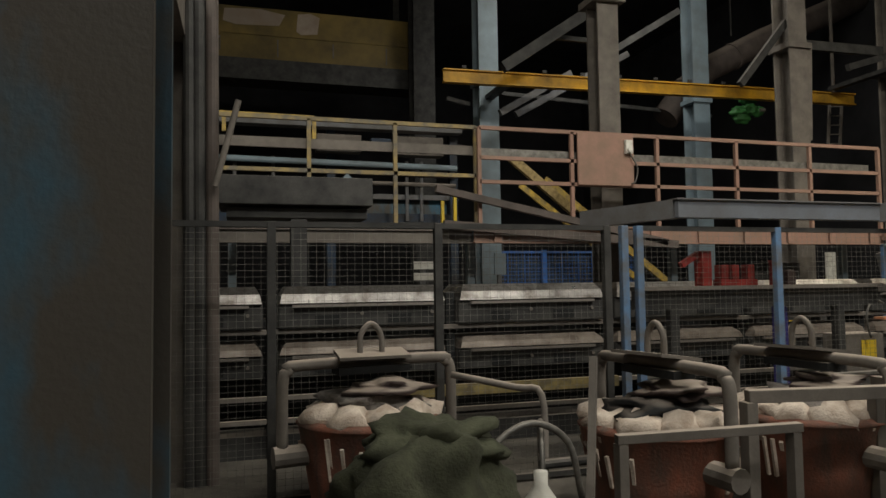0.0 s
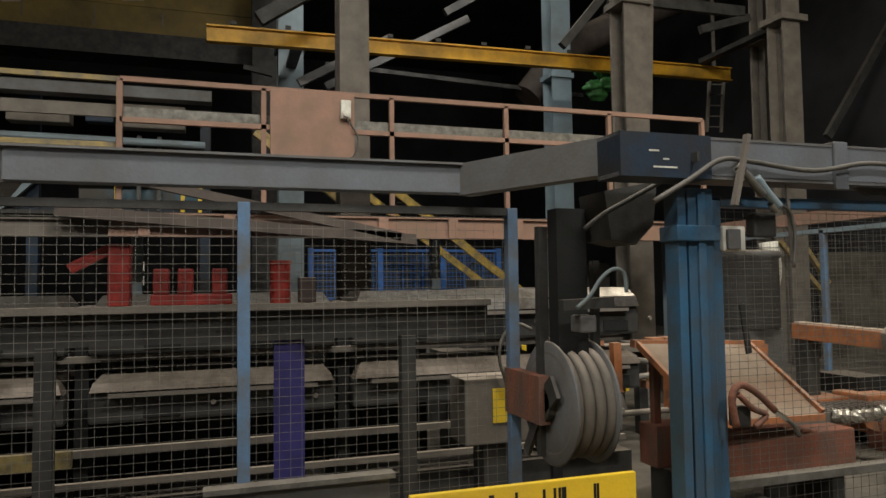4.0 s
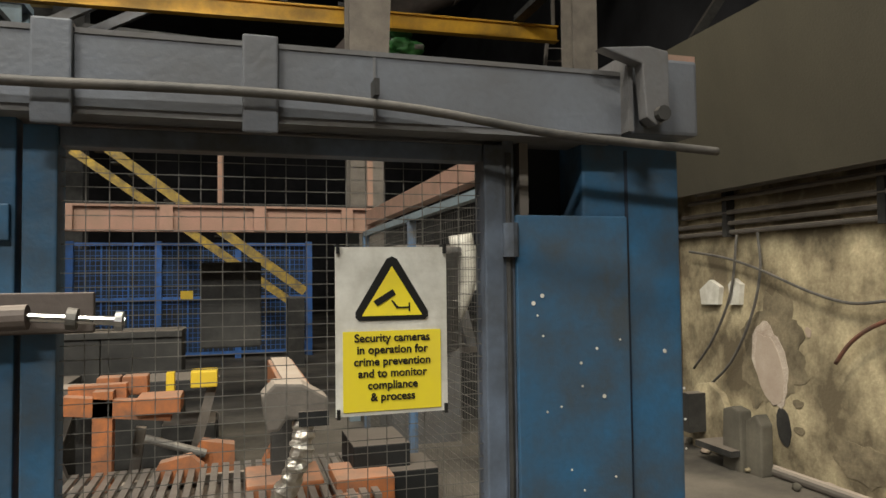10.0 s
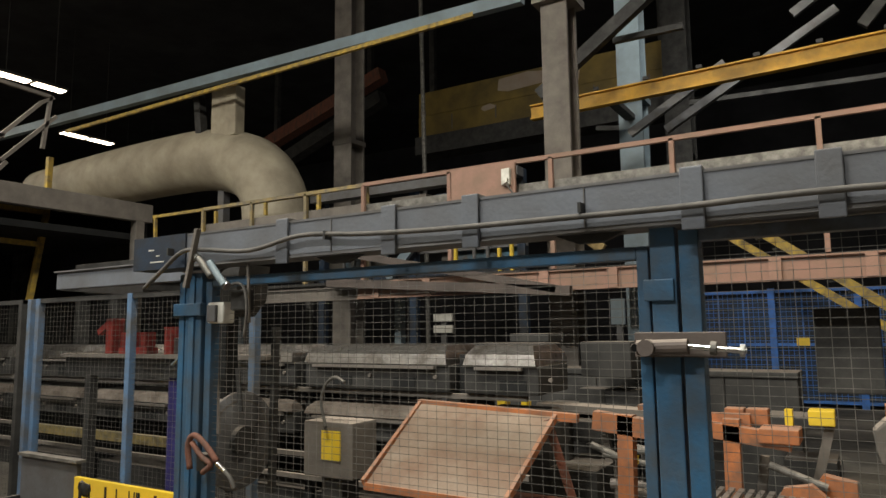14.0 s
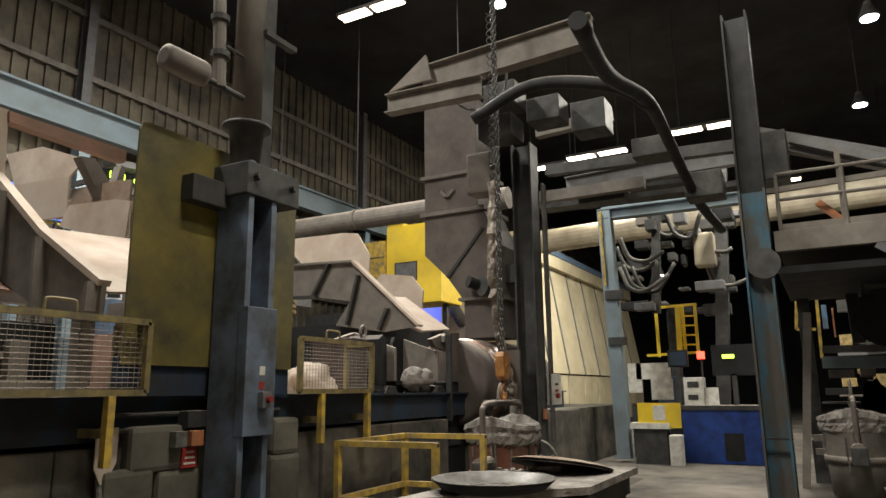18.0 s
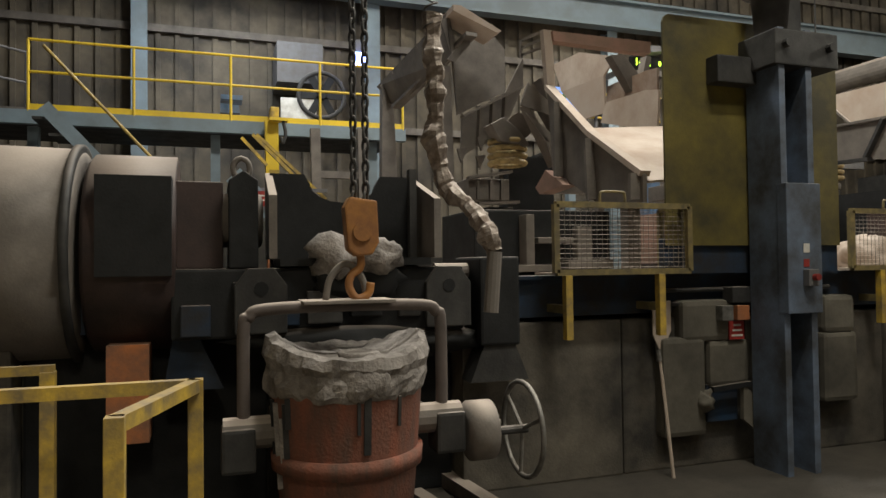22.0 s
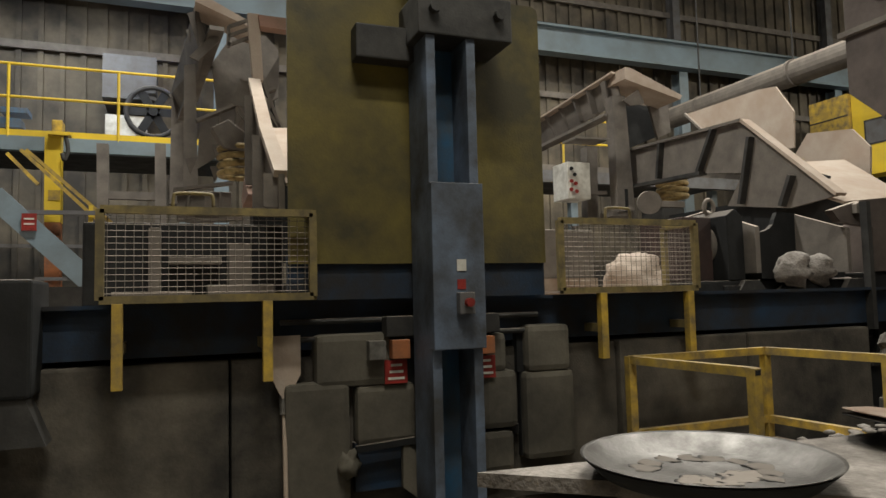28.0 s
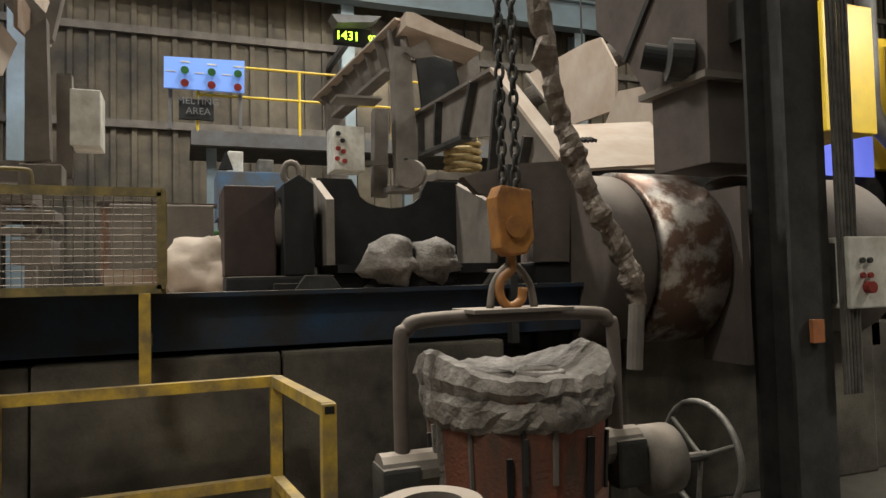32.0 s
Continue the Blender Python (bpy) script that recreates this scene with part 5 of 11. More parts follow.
railing("gantry_railing", "yellow tube guard rail on the wall walkway", [(8.1, -14.12, 4.2), (1.95, -14.12, 4.2)], 1.15, BRYEL, (1.0, 0.55), 0.023, 0.12, 1.55, "gantry railings")
railing("gantry_railing", "yellow tube guard rail on the wall walkway", [(12, -14.12, 4.2), (9.2, -14.12, 4.2), (8.3, -14.9, 4.2)], 1.15, STEEL, (1.0, 0.55), 0.023, 0.0, 1.2, "gantry railings")
railing("gantry_railing", "yellow tube guard rail on the wall walkway", [(-1.5, -14.12, 4.08), (-6.4, -14.12, 4.08)], 1.1, BRYEL, (1.0, 0.55), 0.023, 0.0, 1.5, "gantry railings")
cr = thing("wall_crane_rail", "pale blue crane rail along the cladding wall", "beam", at=(0, -17.5, 8))
part("web", B(ibeam, (-45, -17.4, 8.25), (13, -17.4, 8.25), 0.35, 0.75, 0.06), PBLUE, cr)
part("rail_head", boxes((-45, 13, -17.45, -17.35, 8.63, 8.7)), DARKST, cr)
for x in (11, 6.8, 1.7, -4.8, -10.9, -17, -23, -29):
    w = thing("wall_post", "pale blue steel wall post carrying the crane rail", "column", "wall posts", (x, -17.6, 0))
    part("shaft", B(ibeam, (x, -17.7, 0), (x, -17.7, 7.87), 0.3, 0.35, 0.03), PBLUE, w)
    part("upper_shaft", B(ibeam, (x, -17.85, 8.6), (x, -17.85, 13), 0.25, 0.3, 0.03), STEEL, w)
girt = thing("wall_girts", "brown horizontal wall girts", "beam", at=(0, -18.0, 6))
for z in (4.9, 6.9, 9.6, 11.3):
    part("girt", boxes((-45, 13, -18.04, -17.95, z, z + 0.16)), DUSTY, girt)
t = thing("vibrating_feeder", "dust-coated vibrating feeder with pale steel chute and coil springs", "feeder", "feeders", (2.051, -9, 1.977))
part("hood_side", B(slab, [(2.708, -13, 4.693), (2.417, -10.2, 4.991), (2.354, -10.2, 4.396), (2.489, -12.6, 4.253)], 0.04), DUSTY, t)
part("rib", B(bar, (2.669, -12.75, 4.679), (2.449, -12.75, 4.335), 0.03, 0.12), DUSTY, t)
part("rib", B(bar, (2.59, -12.25, 4.763), (2.389, -12.25, 4.398), 0.03, 0.12), DUSTY, t)
part("rib", B(bar, (2.527, -11.75, 4.829), (2.345, -11.75, 4.447), 0.03, 0.12), DUSTY, t)
part("rib", B(bar, (2.481, -11.25, 4.877), (2.317, -11.25, 4.48), 0.03, 0.12), DUSTY, t)
part("rib", B(bar, (2.451, -10.75, 4.907), (2.305, -10.75, 4.497), 0.03, 0.12), DUSTY, t)
part("rib", B(bar, (2.44, -10.25, 4.917), (2.311, -10.25, 4.498), 0.03, 0.12), DUSTY, t)
part("hood_flange", B(bar, (2.516, -12.5, 4.24), (2.19, -9.9, 4.626), 0.16, 0.05), DUSTY, t)
part("hood_cap", B(plate, [(2.417, 5), (2.311, 5.002), (1.75, 4.727), (1.811, 4.693), (2.418, 4.925)], 0.5, Matrix.Translation((0, -10.2, 0))), DUST, t)
part("hood_end", B(plate, [(1.579, 4.861), (1.43, 4.705), (1.434, 4.095), (1.79, 3.925), (2.148, 3.735), (2.212, 4.452), (1.952, 4.866)], 0.05, Matrix.Translation((0, -10.6, 0))), DUSTY, t)
part("leg", B(plate, [(2.53, 4.238), (2.411, 4.261), (2.377, 2.733), (2.535, 2.729)], 0.16, Matrix.Translation((0, -10.18, 0))), DUSTY, t)
part("leg", B(plate, [(2.68, 4.621), (2.494, 4.401), (2.444, 3.036), (2.704, 3.029)], 0.2, Matrix.Translation((0, -12.8, 0))), DUSTY, t)
part("brace_plate", B(plate, [(2.479, 4.319), (2.179, 4.657), (2.163, 4.529), (2.385, 4.281)], 0.04, Matrix.Translation((0, -10.05, 0))), DUSTY, t)
part("trough_side", B(plate, [(2.372, 3.531), (1.781, 3.877), (1.527, 4.349), (1.537, 3.97), (1.791, 3.443), (2.403, 3.009)], 0.05, Matrix.Translation((0, -9.8, 0))), DUSTY, t)
part("rib", B(bar, (2.163, -9.74, 3.661), (2.191, -9.74, 3.159), 0.03, 0.14), DUSTY, t)
part("rib", B(bar, (1.989, -9.74, 3.753), (2.018, -9.74, 3.263), 0.03, 0.14), DUSTY, t)
part("rib", B(bar, (1.817, -9.74, 3.844), (1.848, -9.74, 3.366), 0.03, 0.14), DUSTY, t)
part("trough_flange", B(bar, (2.409, -9.7, 3.507), (1.585, -9.7, 3.933), 0.12, 0.03), DUSTY, t)
part("gusset", B(plate, [(2.52, 3.08), (2.395, 3.102), (2.469, 2.914)], 0.04, Matrix.Translation((0, -9.6, 0))), DUSTY, t)
part("gusset", B(plate, [(2.258, 3.239), (2.131, 3.262), (2.208, 3.071)], 0.04, Matrix.Translation((0, -9.6, 0))), DUSTY, t)
part("gusset", B(plate, [(2.276, 3.005), (2.15, 3.027), (2.226, 2.838)], 0.04, Matrix.Translation((0, -9.6, 0))), DUSTY, t)
part("louvre", B(bar, (2.161, -8.5, 4.104), (1.904, -8.5, 4.229), 0.03, 0.03), DUSTY, t)
part("louvre", B(bar, (2.163, -8.5, 4.019), (1.907, -8.5, 4.143), 0.03, 0.03), DUSTY, t)
part("louvre", B(bar, (2.165, -8.5, 3.934), (1.909, -8.5, 4.057), 0.03, 0.03), DUSTY, t)
part("louvre_post", B(bar, (2.161, -8.5, 4.104), (2.166, -8.5, 3.911), 0.03, 0.03), DUSTY, t)
part("frame_post", B(plate, [(2.015, 4.16), (1.913, 4.162), (1.879, 3.554), (1.972, 3.562)], 0.08, Matrix.Translation((0, -8.3, 0))), DUST, t)
part("frame_bar", B(plate, [(1.924, 4.139), (0.702, 4.136), (0.708, 4.001), (1.911, 4.035)], 0.12, Matrix.Translation((0, -8.28, 0))), PINK, t)
part("fin", B(bar, (2.034, -8.7, 3.447), (1.685, -8.7, 2.772), 0.2, 0.03), DUSTY, t)
part("fin", B(bar, (1.978, -8.7, 3.662), (1.684, -8.7, 3.201), 0.2, 0.03), DUSTY, t)
part("fin", B(bar, (1.869, -8.7, 3.741), (1.628, -8.7, 3.055), 0.2, 0.03), DUSTY, t)
part("fin_plate", B(plate, [(2.136, 3.419), (2.042, 3.671), (1.762, 3.457), (1.792, 3.331)], 0.03, Matrix.Translation((0, -8.6, 0))), DUSTY, t)
part("fin_plate", B(plate, [(2.084, 3.345), (1.773, 3.131), (1.751, 3.001), (1.859, 3.058)], 0.03, Matrix.Translation((0, -8.6, 0))), DUSTY, t)
part("fin_plate", B(plate, [(1.874, 3.115), (1.743, 2.986), (1.734, 2.756)], 0.03, Matrix.Translation((0, -8.6, 0))), DUSTY, t)
part("spring_head", B(plate, [(2.286, 3.3), (2.123, 3.39), (1.927, 3.244), (1.798, 3.085), (1.844, 3.042), (2.168, 3.11)], 0.25, Matrix.Translation((0, -9.2, 0))), DUSTY, t, bevel=0.01)
part("roller", B(rod, (1.906, -9.1, 3.3), (1.798, -9.3, 3.345), 0.15, 20), DUSTY, t)
for k in range(4):
    part("spring_coil", B(pipe, [(1.986 + 0.21 * math.cos(a / 14 * math.tau), -9.3 + 0.21 * math.sin(a / 14 * math.tau), 2.879 + 0.085 * k) for a in range(14)], 0.035, 7, True), SPRING, t)
part("spring_seat", boxes((2.1, 2.601, -9.5, -9, 2.406, 2.652)), DUSTY, t, bevel=0.01)
part("rib", B(bar, (2.498, -8.98, 2.629), (2.502, -8.98, 2.405), 0.03, 0.06), DUSTY, t)
part("rib", B(bar, (2.34, -8.98, 2.633), (2.345, -8.98, 2.408), 0.03, 0.06), DUSTY, t)
part("rib", B(bar, (2.205, -8.98, 2.637), (2.211, -8.98, 2.41), 0.03, 0.06), DUSTY, t)
part("flange", B(bar, (2.632, -8.95, 2.645), (2.098, -8.95, 2.73), 0.1, 0.03), DUSTY, t)
part("flange", B(bar, (2.515, -8.95, 2.356), (2.013, -8.95, 2.384), 0.1, 0.03), DUSTY, t)
part("pedestal", boxes((2.051, 2.359, -9.4, -9, 1.977, 2.332)), DARKST, t, bevel=0.01)
part("packing_plate", boxes((1.796, 2.122, -8.9, -8.6, 2.141, 2.25)), DUST, t, bevel=0.01)
part("packing_plate", boxes((1.865, 2.069, -8.9, -8.6, 2.054, 2.128)), DUSTY, t)
# Black box gives the feeder's dark interior by colour alone.
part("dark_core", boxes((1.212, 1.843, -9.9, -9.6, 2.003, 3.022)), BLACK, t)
part("base_frame", boxes((1.2, 4.2, -10.7, -8.9, 1.56, 1.75)), DARKST, t)
part("chute_side", B(plate, [(-8.256, 3.54), (-7.416, 2.892), (-6.587, 2.405), (-6.594, 2.165), (-7.31, 2.231), (-8.176, 2.66), (-8.206, 3.077)], 0.04, pose(1.96, 0, 0, 0, 0, 90)), DUSTY, t)
part("chute_lip", B(bar, (1.96, -8.256, 3.54), (1.96, -7.416, 2.892), 0.10, 0.05), DUST, t)
part("chute_lip", B(bar, (1.96, -7.416, 2.892), (1.96, -6.587, 2.405), 0.10, 0.05), DUST, t)
part("stiffener", B(bar, (2.01, -7.965, 3.312), (2.01, -7.961, 2.556), 0.12, 0.04), DUSTY, t)
part("stiffener", B(bar, (2.01, -7.366, 2.834), (2.01, -7.334, 2.26), 0.12, 0.04), DUSTY, t)
part("stiffener", B(bar, (2.01, -6.647, 2.413), (2.01, -6.654, 2.195), 0.12, 0.04), DUSTY, t)
part("foot_plate", B(plate, [(-8.176, 2.645), (-8.413, 2.489), (-8.315, 2.41), (-7.787, 2.448)], 0.16, pose(1.98, 0, 0, 0, 0, 90)), PINK, t)
part("far_side", B(plate, [(-11.534, 4.857), (-10.714, 4.812), (-9.76, 4.474), (-10.056, 4.289), (-11.264, 4.357)], 0.03, pose(0.15, 0, 0, 0, 0, 90)), DUST, t)
part("far_side", B(plate, [(-10.808, 4.228), (-9.658, 4.163), (-9.639, 3.664), (-10.158, 3.687)], 0.03, pose(0.4, 0, 0, 0, 0, 90)), DUST, t)
part("back_sheet", B(plate, [(-10.131, 4.161), (-9.226, 4.138), (-8.986, 4.109), (-8.996, 3.801), (-10.153, 3.952)], 0.03, pose(0.05, 0, 0, 0, 0, 90)), TRAY, t)
part("chute_wing", B(plate, [(-9.535, 3.772), (-8.671, 3.722), (-8.422, 3.667), (-8.463, 3.238), (-8.92, 3.321), (-9.669, 3.532)], 0.03, pose(0.45, 0, 0, 0, 0, 90)), DUST, t)
part("chute_floor", B(slab, [(1.93, -6.587, 2.3449999999999998), (1.93, -7.936, 3.041), (0.45, -8.136, 3.191), (0.45, -6.587, 2.505)], 0.02), DUST, t)
for k in range(12):
    part("slot", boxes((1.30 - 0.07 * k, 1.34 - 0.07 * k, -7.071, -6.952, 2.584, 2.654)), BLACK, t)
part("rear_beam", boxes((-0.2, 1.9, -9.9, -9.75, 2.6, 2.8)), DUSTY, t)
part("floor_prop", boxes((1.0, 1.15, -8.2, -8.05, 1.56, 2.7)), DUSTY, t)
part("far_prop", boxes((0.1, 0.2, -10.3, -10.2, 1.56, 3.6)), DUSTY, t)
t = thing("vibrating_feeder", "dust-coated vibrating feeder with ribbed trough and coil springs", "feeder", "feeders", (-4.738, -10.6, 2.593))
part("hood_side", B(slab, [(-3.344, -13.6, 4.582), (-4.052, -11.3, 5.166), (-4.173, -11.3, 4.714), (-3.604, -13.3, 4.24)], 0.04), DUSTY, t)
part("rib", B(bar, (-3.381, -13.35, 4.603), (-3.666, -13.35, 4.299), 0.03, 0.12), DUSTY, t)
part("rib", B(bar, (-3.496, -13.03, 4.698), (-3.742, -13.03, 4.374), 0.03, 0.12), DUSTY, t)
part("rib", B(bar, (-3.602, -12.71, 4.785), (-3.81, -12.71, 4.443), 0.03, 0.12), DUSTY, t)
part("rib", B(bar, (-3.697, -12.39, 4.865), (-3.869, -12.39, 4.504), 0.03, 0.12), DUSTY, t)
part("rib", B(bar, (-3.783, -12.07, 4.936), (-3.918, -12.07, 4.558), 0.03, 0.12), DUSTY, t)
part("rib", B(bar, (-3.857, -11.75, 4.999), (-3.958, -11.75, 4.605), 0.03, 0.12), DUSTY, t)
part("rib", B(bar, (-3.921, -11.43, 5.054), (-3.988, -11.43, 4.644), 0.03, 0.12), DUSTY, t)
part("hood_edge", B(bar, (-3.31, -13.5, 4.569), (-4.027, -11.25, 5.152), 0.16, 0.03), DUST, t)
part("hood_flange", B(bar, (-3.567, -13.2, 4.235), (-3.908, -11.3, 4.456), 0.2, 0.05), DUSTY, t)
part("hood_cap", B(plate, [(-4.04, 5.17), (-4.151, 5.171), (-5.154, 4.806), (-5.111, 4.732), (-4.034, 4.979)], 0.6, Matrix.Translation((0, -11.3, 0))), DUST, t)
part("hood_end", B(plate, [(-4.937, 4.784), (-5.341, 4.875), (-5.369, 4.338), (-5.085, 4.222)], 0.05, Matrix.Translation((0, -11.6, 0))), DUSTY, t)
# Black plate painted in for the shade inside the hood.
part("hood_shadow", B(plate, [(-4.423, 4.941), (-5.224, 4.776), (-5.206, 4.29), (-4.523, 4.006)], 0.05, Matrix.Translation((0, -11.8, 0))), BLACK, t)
part("end_gusset", B(plate, [(-4.045, 4.654), (-4.346, 4.86), (-4.463, 4.638), (-4.177, 4.579)], 0.04, Matrix.Translation((0, -11.1, 0))), DUSTY, t)
part("leg", B(plate, [(-3.892, 4.739), (-4.137, 4.751), (-4.236, 2.896), (-3.924, 2.866)], 0.2, Matrix.Translation((0, -11.25, 0))), DUSTY, t)
part("slot", boxes((-4.034, -3.986, -11.06, -11.04, 2.869, 3.216)), BLACK, t)
part("leg_base", boxes((-4.244, -3.84, -11.55, -11.2, 2.802, 2.879)), DUSTY, t)
part("leg", B(plate, [(-3.429, 4.476), (-3.733, 4.334), (-3.773, 2.971), (-3.493, 2.966)], 0.2, Matrix.Translation((0, -13.4, 0))), DUSTY, t)
part("leg", B(bar, (-3.909, -11.9, 4.047), (-3.878, -11.9, 2.803), 0.2, 0.2), DUSTY, t)
part("shelf_plate", B(bar, (-3.088, -11.2, 3.977), (-3.696, -11.2, 3.987), 0.4, 0.03), DUSTY, t)
part("spring_head", B(plate, [(-4.348, 3.588), (-4.778, 3.644), (-4.844, 3.4), (-4.352, 3.345)], 0.25, Matrix.Translation((0, -10.7, 0))), DUSTY, t, bevel=0.01)
part("pedestal", B(plate, [(-4.478, 3.797), (-4.634, 3.903), (-4.715, 3.599), (-4.47, 3.575)], 0.2, Matrix.Translation((0, -10.6, 0))), DUSTY, t)
for k in range(4):
    part("spring_coil", B(pipe, [(-4.737 + 0.22 * math.cos(a / 14 * math.tau), -10.85 + 0.22 * math.sin(a / 14 * math.tau), 3.085 + 0.10 * k) for a in range(14)], 0.04, 7, True), SPRING, t)
part("spring_seat", boxes((-4.761, -4.27, -11.1, -10.6, 2.879, 2.98)), DUSTY, t, bevel=0.01)
part("spring_base", boxes((-4.738, -4.325, -11.1, -10.6, 2.593, 2.867)), DARKST, t)
part("roller_eye", B(rod, (-3.782, -10.2, 2.877), (-3.875, -10.35, 2.901), 0.17, 18), DUSTY, t)
part("base_frame", boxes((-6.2, -2.6, -12.3, -10.2, 1.56, 1.9)), DARKST, t)
part("trough_side", B(plate, [(-8.912, 3.8), (-7.584, 2.622), (-8.284, 2.557), (-9.278, 2.716), (-8.979, 3.117), (-9.669, 3.233), (-11.525, 3.308), (-11.571, 3.919)], 0.05, pose(-4.36, 0, 0, 0, 0, 90)), DUSTY, t)
part("trough_rib", B(bar, (-4.29, -9.416, 3.805), (-4.29, -9.741, 3.261), 0.10, 0.05), DARKST, t)
part("trough_rib", B(bar, (-4.29, -8.779, 3.546), (-4.29, -8.992, 2.703), 0.10, 0.05), DARKST, t)
part("trough_rib", B(bar, (-4.29, -8.177, 2.943), (-4.29, -8.346, 2.589), 0.10, 0.05), DARKST, t)
part("trough_rib", B(bar, (-4.29, -10.519, 3.854), (-4.29, -10.607, 3.314), 0.10, 0.05), DARKST, t)
part("trough_lip", B(bar, (-4.34, -8.912, 3.8), (-4.34, -7.584, 2.622), 0.16, 0.04), DUST, t)
part("trough_lip", B(bar, (-4.34, -11.571, 3.919), (-4.34, -8.912, 3.8), 0.16, 0.04), DUSTY, t)
part("trough_foot", B(bar, (-4.30, -11.525, 3.308), (-4.30, -9.669, 3.233), 0.14, 0.05), DARKST, t)
part("far_side", B(plate, [(-12.839, 5.097), (-11.033, 5.056), (-10.663, 5.003), (-10.33, 4.492), (-10.365, 3.894), (-11.625, 3.931)], 0.04, pose(-6.85, 0, 0, 0, 0, 90)), DUST, t, "pale dust-coated hopper side")
part("far_side_fold", B(bar, (-6.80, -12.839, 5.097), (-6.80, -11.625, 3.931), 0.06, 0.04), DUSTY, t)
part("chute_side", B(plate, [(-9.795, 3.972), (-9.052, 3.863), (-8.788, 3.547), (-8.851, 2.792), (-10.627, 3.03)], 0.04, pose(-6.5, 0, 0, 0, 0, 90)), DUST, t, "pale dust-coated chute side")
part("chute_floor", B(slab, [(-4.38, -7.584, 2.542), (-4.38, -9.212, 3.250), (-6.5, -9.212, 3.450), (-5.65, -7.75, 2.672)], 0.03), DUST, t)
for k in range(7):
    xs = -4.92 - 0.045 * k
    part("floor_slot", B(bar, (xs, -8.40, 2.957 + 0.004 * k), (xs, -8.52, 3.009 + 0.004 * k), 0.018, 0.05), BLACK, t)
# Solid black box imitates the shade beneath the trough.
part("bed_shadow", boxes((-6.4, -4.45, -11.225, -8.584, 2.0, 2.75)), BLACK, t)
t = thing("furnace_housing", "rusty grey furnace housing plates with lifting ears", "housing", "", (-3.726, -6.62, 1.72))
part("side_plate", B(plate, [(-2.949, 2.282), (-3.323, 2.382), (-3.764, 2.422), (-3.726, 1.72), (-3.443, 1.723), (-3.464, 2.133), (-3.053, 2.177)], 0.08, Matrix.Translation((0, -6.62, 0))), HOUSEB, t)
part("side_plate", B(plate, [(-1.59, 2.189), (-2.215, 2.357), (-2.365, 2.336), (-2.349, 1.891), (-1.582, 1.894)], 0.08, Matrix.Translation((0, -7.35, 0))), HOUSEB, t)
part("ear", B(plate, [(-3.197, 2.255), (-3.201, 2.338), (-3.243, 2.364), (-3.306, 2.36), (-3.335, 2.319), (-3.332, 2.259)], 0.05, Matrix.Translation((0, -6.55, 0))), DUSTY, t)
part("ear", B(plate, [(-1.8, 1.941), (-1.819, 2.133), (-1.868, 2.215), (-1.941, 2.225), (-2, 2.175), (-1.998, 1.911)], 0.05, Matrix.Translation((0, -7.15, 0))), DUSTY, t)
part("bolt", B(rod, (-1.839, -7.11, 2.115), (-1.809, -7.05, 2.109), 0.025, 12), DARKST, t)
part("bolt", B(rod, (-1.85, -7.11, 2.062), (-1.821, -7.05, 2.056), 0.025, 12), DARKST, t)
part("bolt", B(rod, (-1.829, -7.11, 2.012), (-1.8, -7.05, 2.007), 0.025, 12), DARKST, t)
part("wedge", B(plate, [(-1.515, 1.889), (-1.668, 2.186), (-1.669, 1.888)], 0.1, Matrix.Translation((0, -7.25, 0))), DUSTY, t)
part("fork", B(plate, [(-1.749, 1.764), (-1.753, 1.897), (-1.801, 1.953), (-1.838, 1.896), (-1.834, 1.763)], 0.05, Matrix.Translation((0, -7.15, 0))), DUSTY, t)
part("fork", B(plate, [(-1.86, 1.763), (-1.865, 1.896), (-1.906, 1.953), (-1.937, 1.896), (-1.933, 1.762)], 0.05, Matrix.Translation((0, -7.15, 0))), DUSTY, t)
t = thing("control_cabinet", "white wall control cabinet with small dials and switches", "cabinet", "", (-3.521, -11.3, 3.077))
part("body", boxes((-3.521, -3.105, -11.75, -11.3, 3.077, 3.662)), WHITE, t, bevel=0.01)
part("bracket", B(bar, (-3.474, -11.4, 3.187), (-3.86, -11.4, 3.202), 0.1, 0.06), DUSTY, t)
part("post", boxes((-3.55, -3.45, -11.8, -11.7, 1.5, 2.7)), DUSTY, t)
part("switch", B(rod, (-3.173, -11.29, 3.553), (-3.152, -11.25, 3.544), 0.03, 12), BLACK, t)
part("switch", B(rod, (-3.228, -11.29, 3.461), (-3.207, -11.25, 3.452), 0.03, 12), BLACK, t)
part("switch", B(rod, (-3.169, -11.29, 3.355), (-3.148, -11.25, 3.347), 0.03, 12), RED, t)
part("switch", B(rod, (-3.241, -11.29, 3.319), (-3.22, -11.25, 3.311), 0.03, 12), RED, t)
part("switch", B(rod, (-3.157, -11.29, 3.221), (-3.137, -11.25, 3.213), 0.03, 12), RED, t)
part("switch", B(rod, (-3.255, -11.29, 3.193), (-3.234, -11.25, 3.186), 0.03, 12), RED, t)
t = thing("control_cabinet", "plain white enamel control cabinet on a post", "cabinet", "", (-0.277, -9.3, 2.576))
part("body", boxes((-0.567, -0.323, -9.6, -9.2, 2.864, 3.369)), WHITE, t, bevel=0.01)
part("post", B(bar, (-0.274, -9.3, 3.499), (-0.277, -9.3, 2.576), 0.12, 0.12), DUSTY, t)
t = thing("chute_frame", "tall pale grey steel chute frame with dusty posts", "frame", "", (-0.323, -8.3, 1.796))
part("post", B(plate, [(-0.035, 3.736), (-0.184, 3.882), (-0.214, 2.689), (-0.028, 2.656)], 0.15, Matrix.Translation((0, -9, 0))), DUSTY, t)
